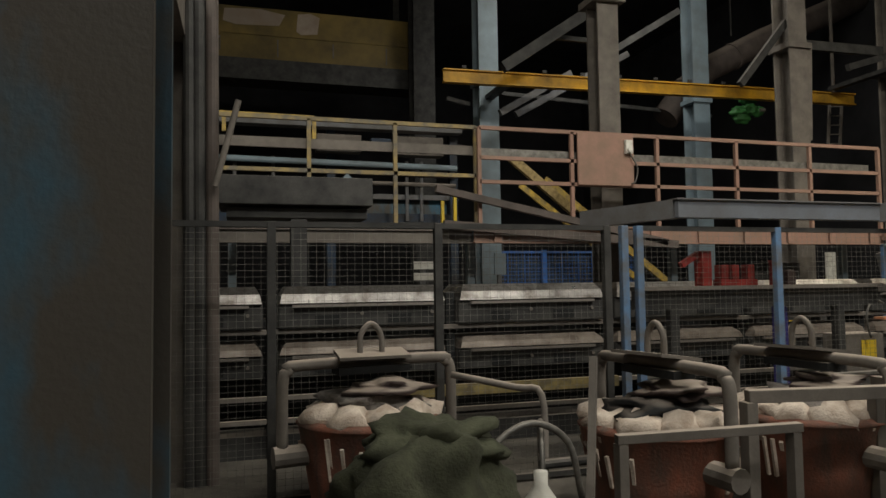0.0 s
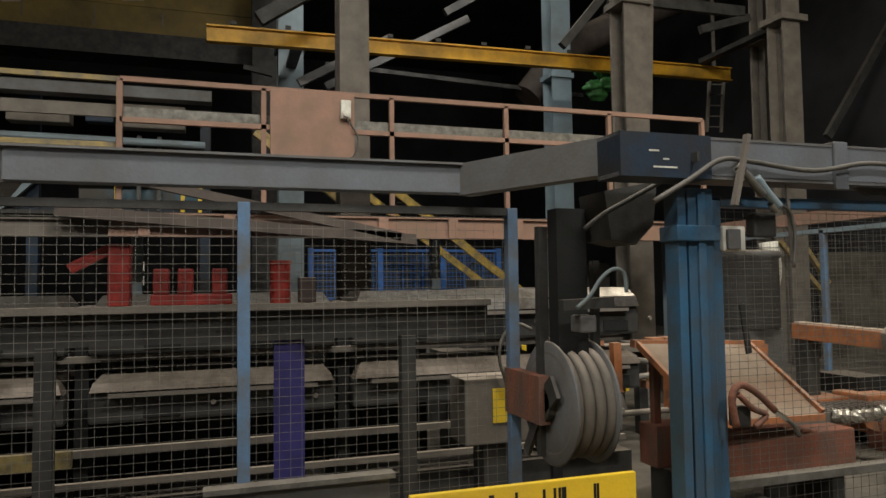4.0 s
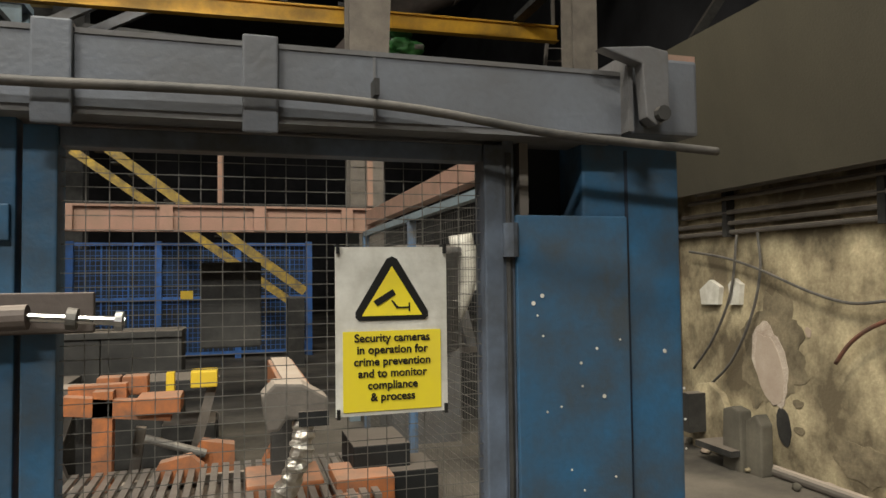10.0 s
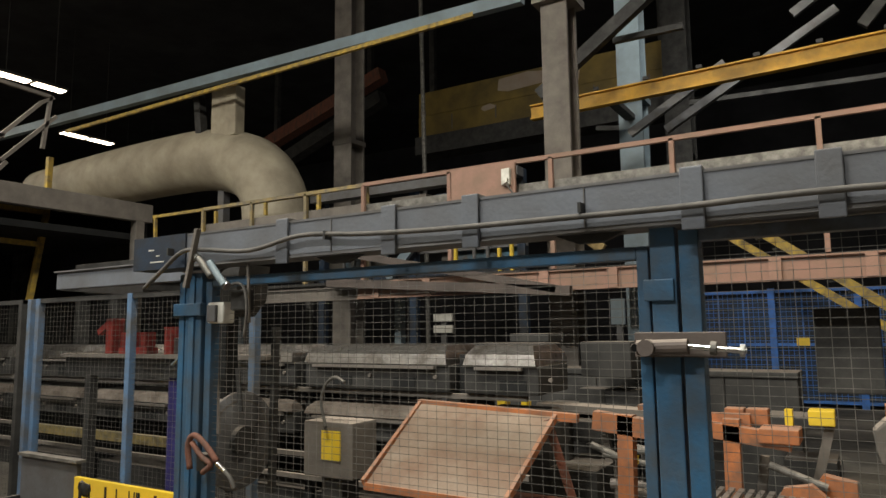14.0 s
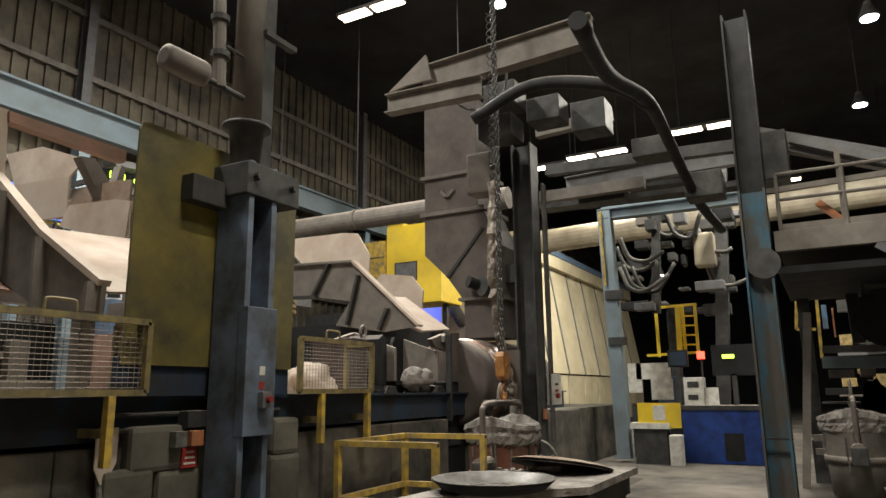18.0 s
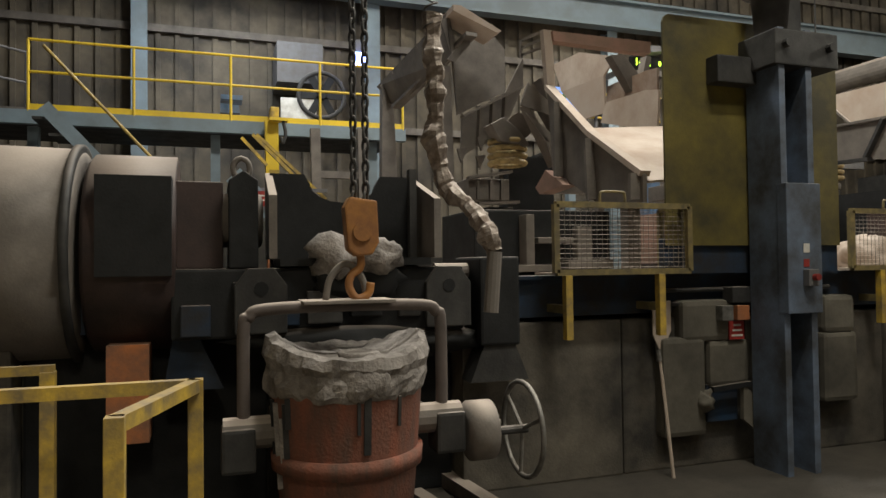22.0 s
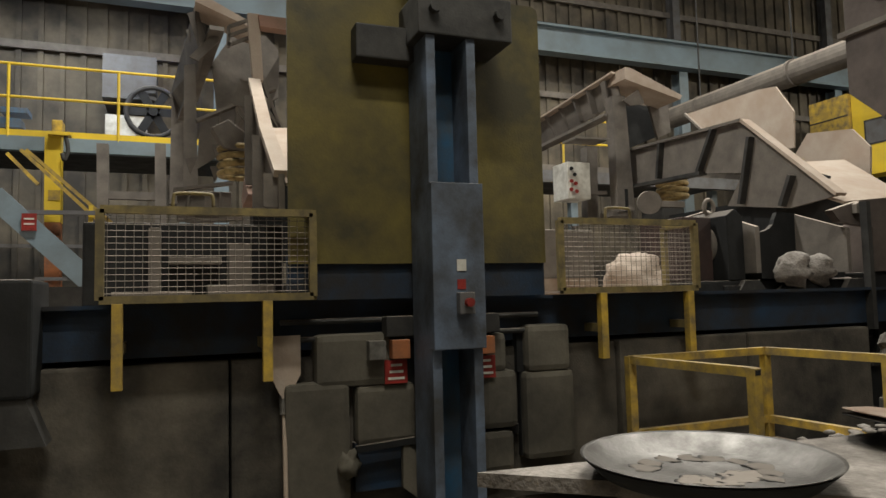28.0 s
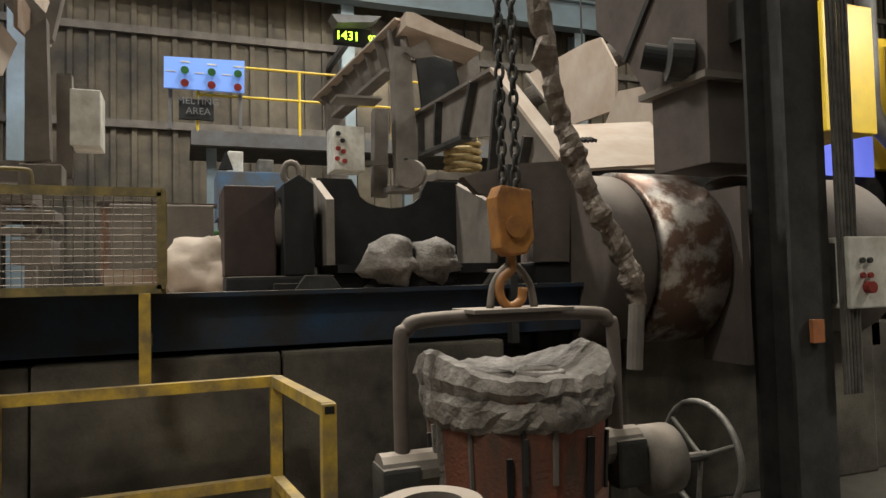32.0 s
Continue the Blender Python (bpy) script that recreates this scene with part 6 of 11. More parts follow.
part("post", B(plate, [(0.38, 4.404), (0.186, 4.431), (-0.087, 4.127), (-0.176, 4.452), (-0.243, 4.432), (-0.137, 3.906), (-0.01, 3.836)], 0.15, Matrix.Translation((0, -9.6, 0))), DUSTY, t)
part("foot", boxes((-0.306, 0.012, -9.3, -8.9, 2.447, 2.64)), DUSTY, t, bevel=0.01)
part("packing_plate", boxes((-0.2, 0.046, -8.7, -8.3, 2.248, 2.353)), DUSTY, t, bevel=0.008)
part("packing_plate", boxes((-0.347, 0.087, -8.7, -8.3, 2.12, 2.198)), DUSTY, t, bevel=0.008)
part("packing_plate", boxes((-0.219, 0.027, -8.7, -8.3, 2.027, 2.072)), DUSTY, t, bevel=0.008)
part("packing_plate", boxes((-0.323, -0.054, -8.7, -8.3, 1.796, 1.982)), DUSTY, t, bevel=0.008)
t = thing("feed_hopper", "tall brown steel feed hopper with flanged joints", "hopper", "", (-5.25, -7.2, 1.2))
part("upper_duct", boxes((-5.70, -4.80, -7.76, -6.74, 4.60, 6.55)), HOUSEB, t, bevel=0.01)
part("flange", boxes((-5.76, -4.74, -7.82, -6.68, 5.19, 5.25)), DUSTY, t)
part("flange", boxes((-5.76, -4.74, -7.82, -6.60, 4.53, 4.595)), DUSTY, t)
part("cone", B(plate, [(-7.76, 4.53), (-7.76, 3.86), (-7.32, 3.44), (-7.06, 3.08), (-6.37, 3.08), (-6.34, 3.90), (-6.63, 4.53)], 0.80, pose(-5.20, 0, 0, 0, 0, 90)), HOUSEB, t, bevel=0.008)
part("rib", B(bar, (-4.79, -7.32, 3.44), (-4.79, -6.64, 4.22), 0.05, 0.05), DARKST, t, "dark welded seam rib")
part("flange", boxes((-5.66, -4.74, -7.10, -6.33, 3.03, 3.08)), DUSTY, t)
part("throat", boxes((-5.60, -4.82, -7.03, -6.40, 2.42, 3.03)), HOUSEB, t, bevel=0.008)
part("bracket", boxes((-5.20, -5.0, -6.36, -6.165, 3.3, 3.6)), DARKST, t)
part("side_nozzle", B(rod, (-4.80, -6.70, 3.26), (-4.60, -6.84, 3.32), 0.10, 20), BLACK, t, "black open pipe nozzle")
part("nozzle_stub", B(rod, (-4.80, -6.55, 3.21), (-4.66, -6.62, 3.23), 0.16, 18), DARKST, t)
part("lug", B(bar, (-4.785, -7.42, 4.95), (-4.77, -7.30, 4.84), 0.05, 0.06), DUSTY, t)
part("lug", B(bar, (-4.785, -7.18, 4.95), (-4.77, -7.30, 4.84), 0.05, 0.06), DUSTY, t)
t = thing("gantry_walkway", "grey steel walkway on legs along the cladding wall", "platform", "gantry walkways", (5, -14.2, 0))
part("edge_beam", boxes((1.9, 12, -14.25, -14.1, 4.0, 4.22)), PBLUE, t)
part("deck", boxes((1.9, 12, -16.6, -14.25, 4.14, 4.2)), DARKST, t)
for x in (2.4, 5.2, 8.0, 10.8):
    part("leg", boxes((x, x + 0.16, -14.5, -14.34, 0, 4.0)), PBLUE, t)
bm = bmesh.new()
for k in range(9):
    box(bm, 7.6 - 0.22 * k, 7.85 - 0.22 * k, -13.9, -13.2, 3.9 - 0.24 * k, 3.94 - 0.24 * k)
part("stair_treads", bm, DARKST, t)
part("stair_stringer", B(bar, (7.7, -13.2, 4.1), (5.6, -13.2, 1.8), 0.04, 0.2), PBLUE, t)
part("stair_stringer", B(bar, (7.7, -13.9, 4.1), (5.6, -13.9, 1.8), 0.04, 0.2), PBLUE, t)
part("stair_rail", B(rod, (7.7, -13.2, 5.0), (5.6, -13.2, 2.7), 0.025, 8), YEL, t)
t = thing("gantry_walkway", "grey steel walkway on legs along the cladding wall", "platform", "gantry walkways", (-5, -14.2, 0))
part("edge_beam", boxes((-9.5, -1.4, -14.25, -14.1, 3.86, 4.1)), STEEL, t)
part("deck", boxes((-9.5, -1.4, -16.6, -14.25, 4.02, 4.08)), DARKST, t)
for x in (-8.9, -5.2, -1.8):
    part("leg", boxes((x, x + 0.16, -14.5, -14.34, 0, 3.86)), PBLUE, t)
t = thing("yellow_jib", "bright yellow bracket post with swivel arm", "post", "", (4.334, -13.9, 1.062))
part("post", B(bar, (4.364, -13.9, 4.2), (4.354, -13.9, 2.855), 0.22, 0.22), BRYEL, t)
part("post", B(bar, (4.354, -13.9, 2.855), (4.334, -13.9, 1.062), 0.21, 0.21), ORANGE, t)
part("head", boxes((4.242, 4.386, -14.1, -13.8, 4.212, 4.434)), YEL, t, bevel=0.02)
part("arm", B(bar, (4.412, -13.75, 4.195), (4.108, -13.75, 4.192), 0.2, 0.05), BRYEL, t)
part("hook", B(pipe, curve([(4.181, -13.7, 4.165), (4.145, -13.7, 3.953), (4.19, -13.7, 3.79), (4.224, -13.7, 3.895)], 5), 0.03, 8), DARKST, t)
part("collar", boxes((4.253, 4.413, -14.08, -13.78, 3.188, 3.342)), YEL, t)
t = thing("stair_flight", "grey stair flight with yellow hand rails beneath the walkway", "stair", "", (2.824, -13.6, 1.437))
part("hand_rail", B(bar, (4.708, -13.4, 3.858), (3.607, -13.4, 2.759), 0.05, 0.05), YEL, t)
part("hand_rail", B(bar, (4.642, -13.4, 3.862), (3.513, -13.4, 2.813), 0.05, 0.05), YEL, t)
part("hand_rail", B(bar, (4.881, -13.4, 3.798), (4.48, -13.4, 3.357), 0.05, 0.05), YEL, t)
part("stringer", B(bar, (5.019, -13.3, 3.172), (3.773, -13.3, 1.926), 0.08, 0.3), PBLUE, t)
part("post", B(bar, (3.787, -13.4, 3.069), (3.81, -13.4, 2.187), 0.06, 0.06), BRYEL, t)
part("rail", B(bar, (4.76, -13.3, 2.94), (3.506, -13.3, 2.948), 0.06, 0.06), STEEL, t)
part("rail", B(bar, (4.921, -13.3, 2.458), (3.455, -13.3, 2.449), 0.05, 0.05), STEEL, t)
part("rail", B(bar, (4.486, -13.3, 1.986), (3.59, -13.3, 1.975), 0.05, 0.05), STEEL, t)
part("leg", B(bar, (3.661, -13.6, 4.04), (3.626, -13.6, 1.461), 0.16, 0.16), DUSTY, t)
part("leg", B(bar, (2.846, -13.6, 4.087), (2.824, -13.6, 1.437), 0.16, 0.16), DUSTY, t)
part("cross_bar", B(bar, (3.677, -13.6, 3.259), (2.843, -13.6, 3.258), 0.12, 0.12), DUSTY, t)
part("cross_bar", B(bar, (3.622, -13.6, 2.568), (2.94, -13.6, 2.6), 0.1, 0.1), DUSTY, t)
part("base", boxes((2.8, 5.0, -13.7, -13.3, 0, 1.6)), DARKST, t)
part("red_sign", boxes((4.462, 4.647, -13.23, -13.2, 2.665, 2.911)), RED, t)
part("sign_lettering", boxes((4.489, 4.618, -13.2, -13.19, 2.823, 2.845)), WHITE, t)
part("sign_lettering", boxes((4.488, 4.617, -13.2, -13.19, 2.749, 2.771)), WHITE, t)
part("tool_box", boxes((4.818, 5.189, -14.8, -14.4, 4.652, 4.735)), LBLUE, t)
part("tool_box", B(plate, [(5.193, 4.386), (4.861, 4.397), (4.887, 4.53), (5.196, 4.553)], 0.3, Matrix.Translation((0, -14.45, 0))), LBLUE, t)
t = thing("wall_fan", "grey axial fan in a square wall panel", "fan", "", (3.164, -16.8, 4.894))
part("panel", boxes((2.995, 3.988, -18.05, -16.9, 5.703, 6.591)), STEEL, t)
part("housing", boxes((3.164, 3.922, -16.9, -16.8, 4.894, 5.34)), WHITE, t, bevel=0.01)
c = Vector((3.05, -16.78, 5.43))
part("ring", B(pipe, [c + Vector((0.5 * math.cos(k / 20 * math.tau), 0, 0.5 * math.sin(k / 20 * math.tau))) for k in range(20)], 0.05, 8, True), DARKST, t)
for k in range(6):
    a = k / 6 * math.tau
    part("blade", B(bar, c + Vector((0.06 * math.cos(a), 0, 0.06 * math.sin(a))), c + Vector((0.46 * math.cos(a), 0, 0.46 * math.sin(a))), 0.02, 0.16), BLACK, t)
part("hub", B(rod, c + Vector((0, -0.05, 0)), c + Vector((0, 0.08, 0)), 0.09, 14), BLACK, t)
t = thing("status_lamp", "bright blue status lamp on a wall post", "lamp", "", (2.179, -16.2, 6))
part("lens", boxes((2.179, 2.423, -16.3, -16.2, 6, 6.272)), LEDB, t)
part("body", boxes((2.129, 2.375, -16.45, -16.3, 6.329, 6.577)), STEEL, t)
part("arm", boxes((2.206, 2.28, -18.1, -16.4, 6.476, 6.544)), STEEL, t)
t = thing("button_board", "large blue board with rows of green and red buttons", "sign", "", (-1.083, -14.1, 4.096))
# A faint glow is put into the board's blue so it looks lit.
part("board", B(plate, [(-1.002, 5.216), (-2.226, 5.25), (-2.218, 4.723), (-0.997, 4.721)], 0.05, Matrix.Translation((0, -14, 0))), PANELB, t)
part("button", B(rod, (-1.314, -13.97, 5.021), (-1.306, -13.88, 4.995), 0.06, 14), GREEN, t)
part("button", B(rod, (-1.718, -13.97, 5.02), (-1.707, -13.88, 4.994), 0.06, 14), GREEN, t)
part("button", B(rod, (-2.124, -13.97, 5.028), (-2.11, -13.88, 5.002), 0.06, 14), GREEN, t)
part("button", B(rod, (-1.311, -13.97, 4.814), (-1.304, -13.88, 4.79), 0.06, 14), RED, t)
part("button", B(rod, (-1.715, -13.97, 4.81), (-1.704, -13.88, 4.786), 0.06, 14), RED, t)
part("button", B(rod, (-2.121, -13.97, 4.805), (-2.107, -13.88, 4.781), 0.06, 14), RED, t)
part("lettering", boxes((-1.386, -1.244, -13.969, -13.965, 5.14, 5.164)), WHITE, t)
part("lettering", boxes((-1.792, -1.646, -13.969, -13.965, 5.131, 5.155)), WHITE, t)
part("lettering", boxes((-2.2, -2.051, -13.969, -13.965, 5.13, 5.155)), WHITE, t)
part("lettering", boxes((-1.172, -1.032, -13.969, -13.965, 4.979, 4.994)), WHITE, t)
part("lettering", boxes((-1.599, -1.455, -13.969, -13.965, 4.98, 4.995)), WHITE, t)
part("lettering", boxes((-2.02, -1.873, -13.969, -13.965, 4.988, 5.004)), WHITE, t)
part("post", B(bar, (-1.091, -14.1, 4.83), (-1.083, -14.1, 4.096), 0.05, 0.05), STEEL, t)
part("post", B(bar, (-2.169, -14.1, 4.823), (-2.159, -14.1, 4.159), 0.05, 0.05), STEEL, t)
t = thing("area_sign", "dark sign lettered in white on the walkway", "sign", "", (-1.744, -14.05, 4.258))
part("board", boxes((-1.744, -1.218, -14.13, -14.05, 4.258, 4.582)), BLACK, t)
words("lettering", "MELTING", (-1.509, -14.01, 4.54), 0.155, STEEL, t, 180)
words("lettering", "AREA", (-1.507, -14.01, 4.379), 0.155, STEEL, t, 180)
t = thing("digital_clock", "black digital clock with green digits under a hood", "clock", "", (-4.772, -15.5, 6.271))
part("case", boxes((-4.772, -4.062, -15.7, -15.5, 6.271, 6.578)), BLACK, t, bevel=0.01)
part("hood", B(plate, [(-3.93, 6.671), (-4.904, 6.742), (-4.731, 6.605), (-4.043, 6.525)], 0.4, Matrix.Translation((0, -15.35, 0))), STEEL, t)
words("digits", "1431", (-4.303, -15.47, 6.396), 0.24, LEDG, t, 180)
words("digits", "02", (-4.803, -15.47, 6.396), 0.16, LEDG, t, 180)
part("arm", boxes((-4.524, -4.405, -18.1, -15.7, 6.486, 6.591)), STEEL, t)
t = thing("tool_bench", "blue steel tool bench stacked with tins", "bench", "", (-2.423, -11.6, 1.569))
part("carcass", boxes((-2.503, -1.665, -12.4, -11.6, 2.457, 3.058)), LBLUE, t, bevel=0.01)
part("door", boxes((-2.465, -2.084, -11.59, -11.57, 2.485, 2.813)), LBLUE, t, bevel=0.004)
part("leg", boxes((-1.739, -1.708, -12.3, -11.6, 1.588, 2.45)), LBLUE, t)
part("leg", boxes((-2.423, -2.393, -11.66, -11.6, 1.569, 2.456)), LBLUE, t)
t = thing("white_bucket", "white plastic bucket on the tool bench", "bucket", "", (-2.007, -11.8, 3.051))
part("pail", boxes((-2.007, -1.812, -12.05, -11.8, 3.051, 3.358)), WHITE, t, bevel=0.02)
part("cone", B(plate, [(-1.687, 3.088), (-1.781, 3.339), (-1.868, 3.095)], 0.1, Matrix.Translation((0, -11.7, 0))), BLACK, t)
t = thing("steel_tin", "dull steel tin on the tool bench", "tin", "", (-2.4, -11.8, 3.064))
part("can", boxes((-2.4, -2.197, -12, -11.8, 3.064, 3.264)), GALV, t, bevel=0.02)
t = thing("steel_crate", "dusty brown steel crate on a pallet", "crate", "", (-1.479, -8.15, 1.529))
part("crate_body", boxes((-1.473, -0.718, -9, -8.2, 1.735, 2.245)), DUSTY, t, bevel=0.015)
part("pallet", boxes((-1.479, -0.691, -9.05, -8.15, 1.529, 1.74)), TRAY, t)
t = thing("green_drum", "green steel drum behind the guard", "drum", "", (-1.75, -9.6, 1.5))
part("shell", B(lathe, [(0.28, 0), (0.29, 0.02), (0.28, 0.25), (0.295, 0.27), (0.28, 0.29), (0.28, 0.6), (0.29, 0.62), (0.28, 0.63)], 24, (-1.75, -9.6, 1.5)), GREEN, t)
t = thing("sand_heap", "pale heap of spilled sand on the furnace deck", "heap", "", (-1.48, -7.4, 1.508))
part("mound", B(lump, (-1.50, -7.4, 1.70), (0.36, 0.35, 0.26), 4.2, 0.3, 4), DUST, t)
t = thing("scrap_crate", "rusty brown sheet crate on the furnace deck", "crate", "", (-1.03, -9.8, 1.56))
part("front", boxes((-1.53, -0.535, -9.55, -9.5, 1.66, 2.36)), PINK, t, bevel=0.01)
part("back", boxes((-1.53, -0.535, -10.3, -10.25, 1.66, 2.36)), PINK, t, bevel=0.01)
for x in (-1.53, -0.575):
    part("side", boxes((x, x + 0.04, -10.249, -9.551, 1.66, 2.36)), PINK, t)
part("floor", boxes((-1.49, -0.576, -10.249, -9.551, 1.66, 1.70)), PINK, t)
for x in (-1.5, -0.66):
    part("skid", boxes((x, x + 0.1, -10.3, -9.5, 1.56, 1.658)), HOUSEB, t)
part("rim", boxes((-1.56, -0.505, -9.57, -9.48, 2.362, 2.40)), HOUSEB, t)
t = thing("block_wall", "stacked worn concrete blocks patched into the plinth", "blocks", "", (1.574, -6.36, 0.27))
part("block", boxes((1.254, 1.792, -6.61, -6.36, 1.02, 1.357)), CONC, t, bevel=0.045)
part("block", boxes((1.574, 1.985, -6.61, -6.36, 0.27, 1.064)), CONC, t, bevel=0.045)
part("block", boxes((1.14, 1.537, -6.61, -6.36, 0.645, 1.029)), CONC, t, bevel=0.045)
part("block", boxes((0.474, 0.694, -6.61, -6.36, 1.055, 1.325)), CONC, t, bevel=0.045)
part("block", boxes((-0.032, 0.312, -6.61, -6.36, 1.038, 1.366)), CONC, t, bevel=0.045)
part("block", boxes((0.398, 0.667, -6.61, -6.36, 0.671, 1.066)), CONC, t, bevel=0.045)
part("block", boxes((-0.057, 0.336, -6.61, -6.36, 0.435, 1.044)), CONC, t, bevel=0.045)
part("block", boxes((0.432, 0.68, -6.61, -6.36, 0.381, 0.66)), CONC, t, bevel=0.045)
part("gap", boxes((1.104, 1.222, -6.54, -6.44, 1.001, 1.323)), BLACK, t)
part("gap", boxes((0.282, 0.358, -6.54, -6.44, 1.036, 1.327)), BLACK, t)
part("gap", boxes((0.315, 0.343, -6.54, -6.44, 0.457, 1.037)), BLACK, t)
part("gap", boxes((0.359, 0.643, -6.54, -6.44, 0.617, 0.677)), BLACK, t)
part("recess", boxes((1.239, 1.543, -6.52, -6.4, 0.363, 0.664)), NAVY, t)
part("recess_wing", B(plate, [(1.25, 0.668), (1.136, 0.564), (1.143, 0.29), (1.256, 0.381)], 0.04, Matrix.Translation((0, -6.33, 0))), CONC, t)
part("broken_concrete", B(lump, (1.599, -6.36, 0.551), (0.067, 0.08, 0.097), 3.3, 0.5), CONC, t)
part("hook_plate", B(bar, (1.553, -6.32, 0.644), (1.169, -6.32, 0.667), 0.04, 0.04), BLACK, t)

t = thing("steel_bars", "dusty steel bars lying on the floor beside the ladle", "bar", "", (3.924, -6.913, 0.05))
part("bar", B(bar, (3.705, -6.867, 0.06), (3.565, -5.617, 0.06), 0.11, 0.1), DUSTY, t)
part("bar", B(bar, (4.025, -6.4, 0.06), (3.919, -5.759, 0.06), 0.1, 0.1), DUSTY, t)
part("bar", B(bar, (3.924, -6.913, 0.05), (3.701, -6.822, 0.05), 0.1, 0.09), NAVY, t)
t = thing("wall_conduits", "row of sooty conduits along the plastered wall", "conduit", "", (8.7, 2, 2))
for k, z in enumerate((2.02, 2.10, 2.2, 2.33, 2.41)):
    part("tube", B(rod, (8.70 - 0.01 * k, -5.5, z), (8.70 - 0.01 * k, 4.4 - 0.12 * k, z), 0.022, 8), DUSTY, t)
for z in (1.6, 1.8, 2.0):
    part("riser", B(rod, (8.70, 4.30, 0.2), (8.70, 4.30, 2.4), 0.02, 8), DUSTY, t)
    break
part("saddle", boxes((8.66, 8.75, 3.5, 3.56, 1.98, 2.46)), DARKST, t)
part("saddle", boxes((8.66, 8.75, 1.9, 1.96, 1.98, 2.46)), DARKST, t)
t = thing("wall_cable", "drooping black cables on the plastered wall", "cable", "", (8.68, 4.066, -0.012))
part("lead", B(pipe, curve([(8.68, 3.139, 2.002), (8.68, 3.119, 1.674), (8.68, 3.244, 1.27), (8.68, 3.526, 0.836), (8.68, 3.956, 0.455), (8.68, 4.066, -0.012)], 5), 0.012, 8), RUBBER, t)
part("lead", B(pipe, curve([(8.68, 3.395, 1.994), (8.68, 3.497, 1.47), (8.68, 3.759, 1.029), (8.68, 4.051, 0.724)], 5), 0.012, 8), RUBBER, t)
part("lead", B(pipe, curve([(8.68, 4.072, 1.866), (8.68, 3.561, 1.79), (8.68, 3.119, 1.674), (8.68, 2.616, 1.503), (8.68, 2.235, 1.421), (8.68, 1.906, 1.448)], 5), 0.012, 8), RUBBER, t)
part("rod", B(pipe, curve([(8.66, 2.357, 0.969), (8.66, 2.23, 1.122), (8.66, 2.075, 1.238), (8.66, 1.894, 1.321)], 5), 0.016, 8), RUST, t)
t = thing("padlock_tag", "pale lockout tag hanging from a wall hook", "tag", "lockout tags", (8.725, 3.94, 1.351))
part("plate", B(plate, [(3.96, 1.492), (3.809, 1.588), (3.67, 1.522), (3.702, 1.358), (3.94, 1.351)], 0.05, pose(8.725, 0, 0, 0, 0, 90)), WHITE, t)
t = thing("padlock_tag", "pale lockout tag hanging from a wall hook", "tag", "lockout tags", (8.725, 3.542, 1.362))
part("plate", B(plate, [(3.549, 1.549), (3.484, 1.602), (3.395, 1.549), (3.419, 1.366), (3.542, 1.362)], 0.05, pose(8.725, 0, 0, 0, 0, 90)), WHITE, t)
def blotch(cy, cz, ry, rz, tilt, seed, x, rough=0.22, n=30):
    """An uneven flat patch on the plastered wall."""
    out = []
    for k in range(n):
        a = k / n * math.tau
        q = 1 + rough * noise.noise(Vector((2 * math.cos(a) + seed, 2 * math.sin(a), seed))) + 0.6 * rough * noise.noise(Vector((6 * math.cos(a), 6 * math.sin(a), seed)))
        u, v = ry * q * math.cos(a), rz * q * math.sin(a)
        out.append((cy + u * math.cos(tilt) - v * math.sin(tilt), cz + u * math.sin(tilt) + v * math.cos(tilt)))
    return B(plate, out, 0.006, pose(x, 0, 0, 0, 0, 90))


t = thing("wall_scar", "pale scraped oval patch in a scorched area of plaster", "patch", "", (8.74, 3.11, 0.87))
part("scorch", blotch(3.08, 1.0, 0.36, 0.48, 0.2, 2.0, 8.748, 0.35, 60), SCORCH, t, "scorched grey plaster")
part("scorch", blotch(2.2, 0.25, 0.30, 0.14, 0.0, 4.0, 8.748, 0.6), SCORCH, t)
part("patch", blotch(3.11, 0.87, 0.19, 0.35, -0.25, 5.0, 8.744, 0.16), FIBRE, t, "pale scraped plaster")
part("rim", blotch(3.12, 0.83, 0.15, 0.30, -0.25, 7.0, 8.741, 0.10), DUST, t)
part("hole", blotch(2.98, 0.37, 0.075, 0.16, -0.15, 9.0, 8.745, 0.12), DARKST, t, "dark oval hole")
for k in range(7):
    part("chip", blotch(random.uniform(0.8, 2.9), random.uniform(0.2, 1.5), random.uniform(0.02, 0.06), random.uniform(0.02, 0.05), 0.0, 11.0 + k, 8.746, 0.5, 12), random.choice((FIBRE, SCORCH, DUST)), t)
t = thing("broken_slab", "pale broken plaster slab leaning on the wall", "slab", "", (8.6, 3.7, 0))
part("slab", B(plate, [(3.98, 0.0), (4.0, 0.45), (3.9, 0.60), (3.72, 0.64), (3.55, 0.55), (3.42, 0.3), (3.40, 0.0)], 0.07, pose(8.62, 0, 0, 0, 0, 90)), WALLM, t, bevel=0.015)
t = thing("floor_pipe", "dusty pipe lying along the foot of the wall", "pipe", "", (8.55, 1.5, 0))
part("tube", B(rod, (8.58, 2.95, 0.045), (8.62, -3.0, 0.045), 0.045, 12), DUSTY, t)
t = thing("upright_slab", "grey rounded concrete slab leaning by the wall", "slab", "", (8.45, 3.311, -0.063))
part("slab", B(plate, [(3.285, 0.495), (3.181, 0.527), (3.069, 0.506), (3.066, -0.021), (3.311, -0.063)], 0.12, pose(8.45, 0, 0, 0, 0, 90)), CONC, t, bevel=0.02)
part("slab", B(plate, [(3.07, 0.431), (2.952, 0.499), (2.89, 0.416), (2.897, -0.005), (3.113, -0.046)], 0.12, pose(8.5, 0, 0, 0, 0, 90)), CONC, t, bevel=0.02)
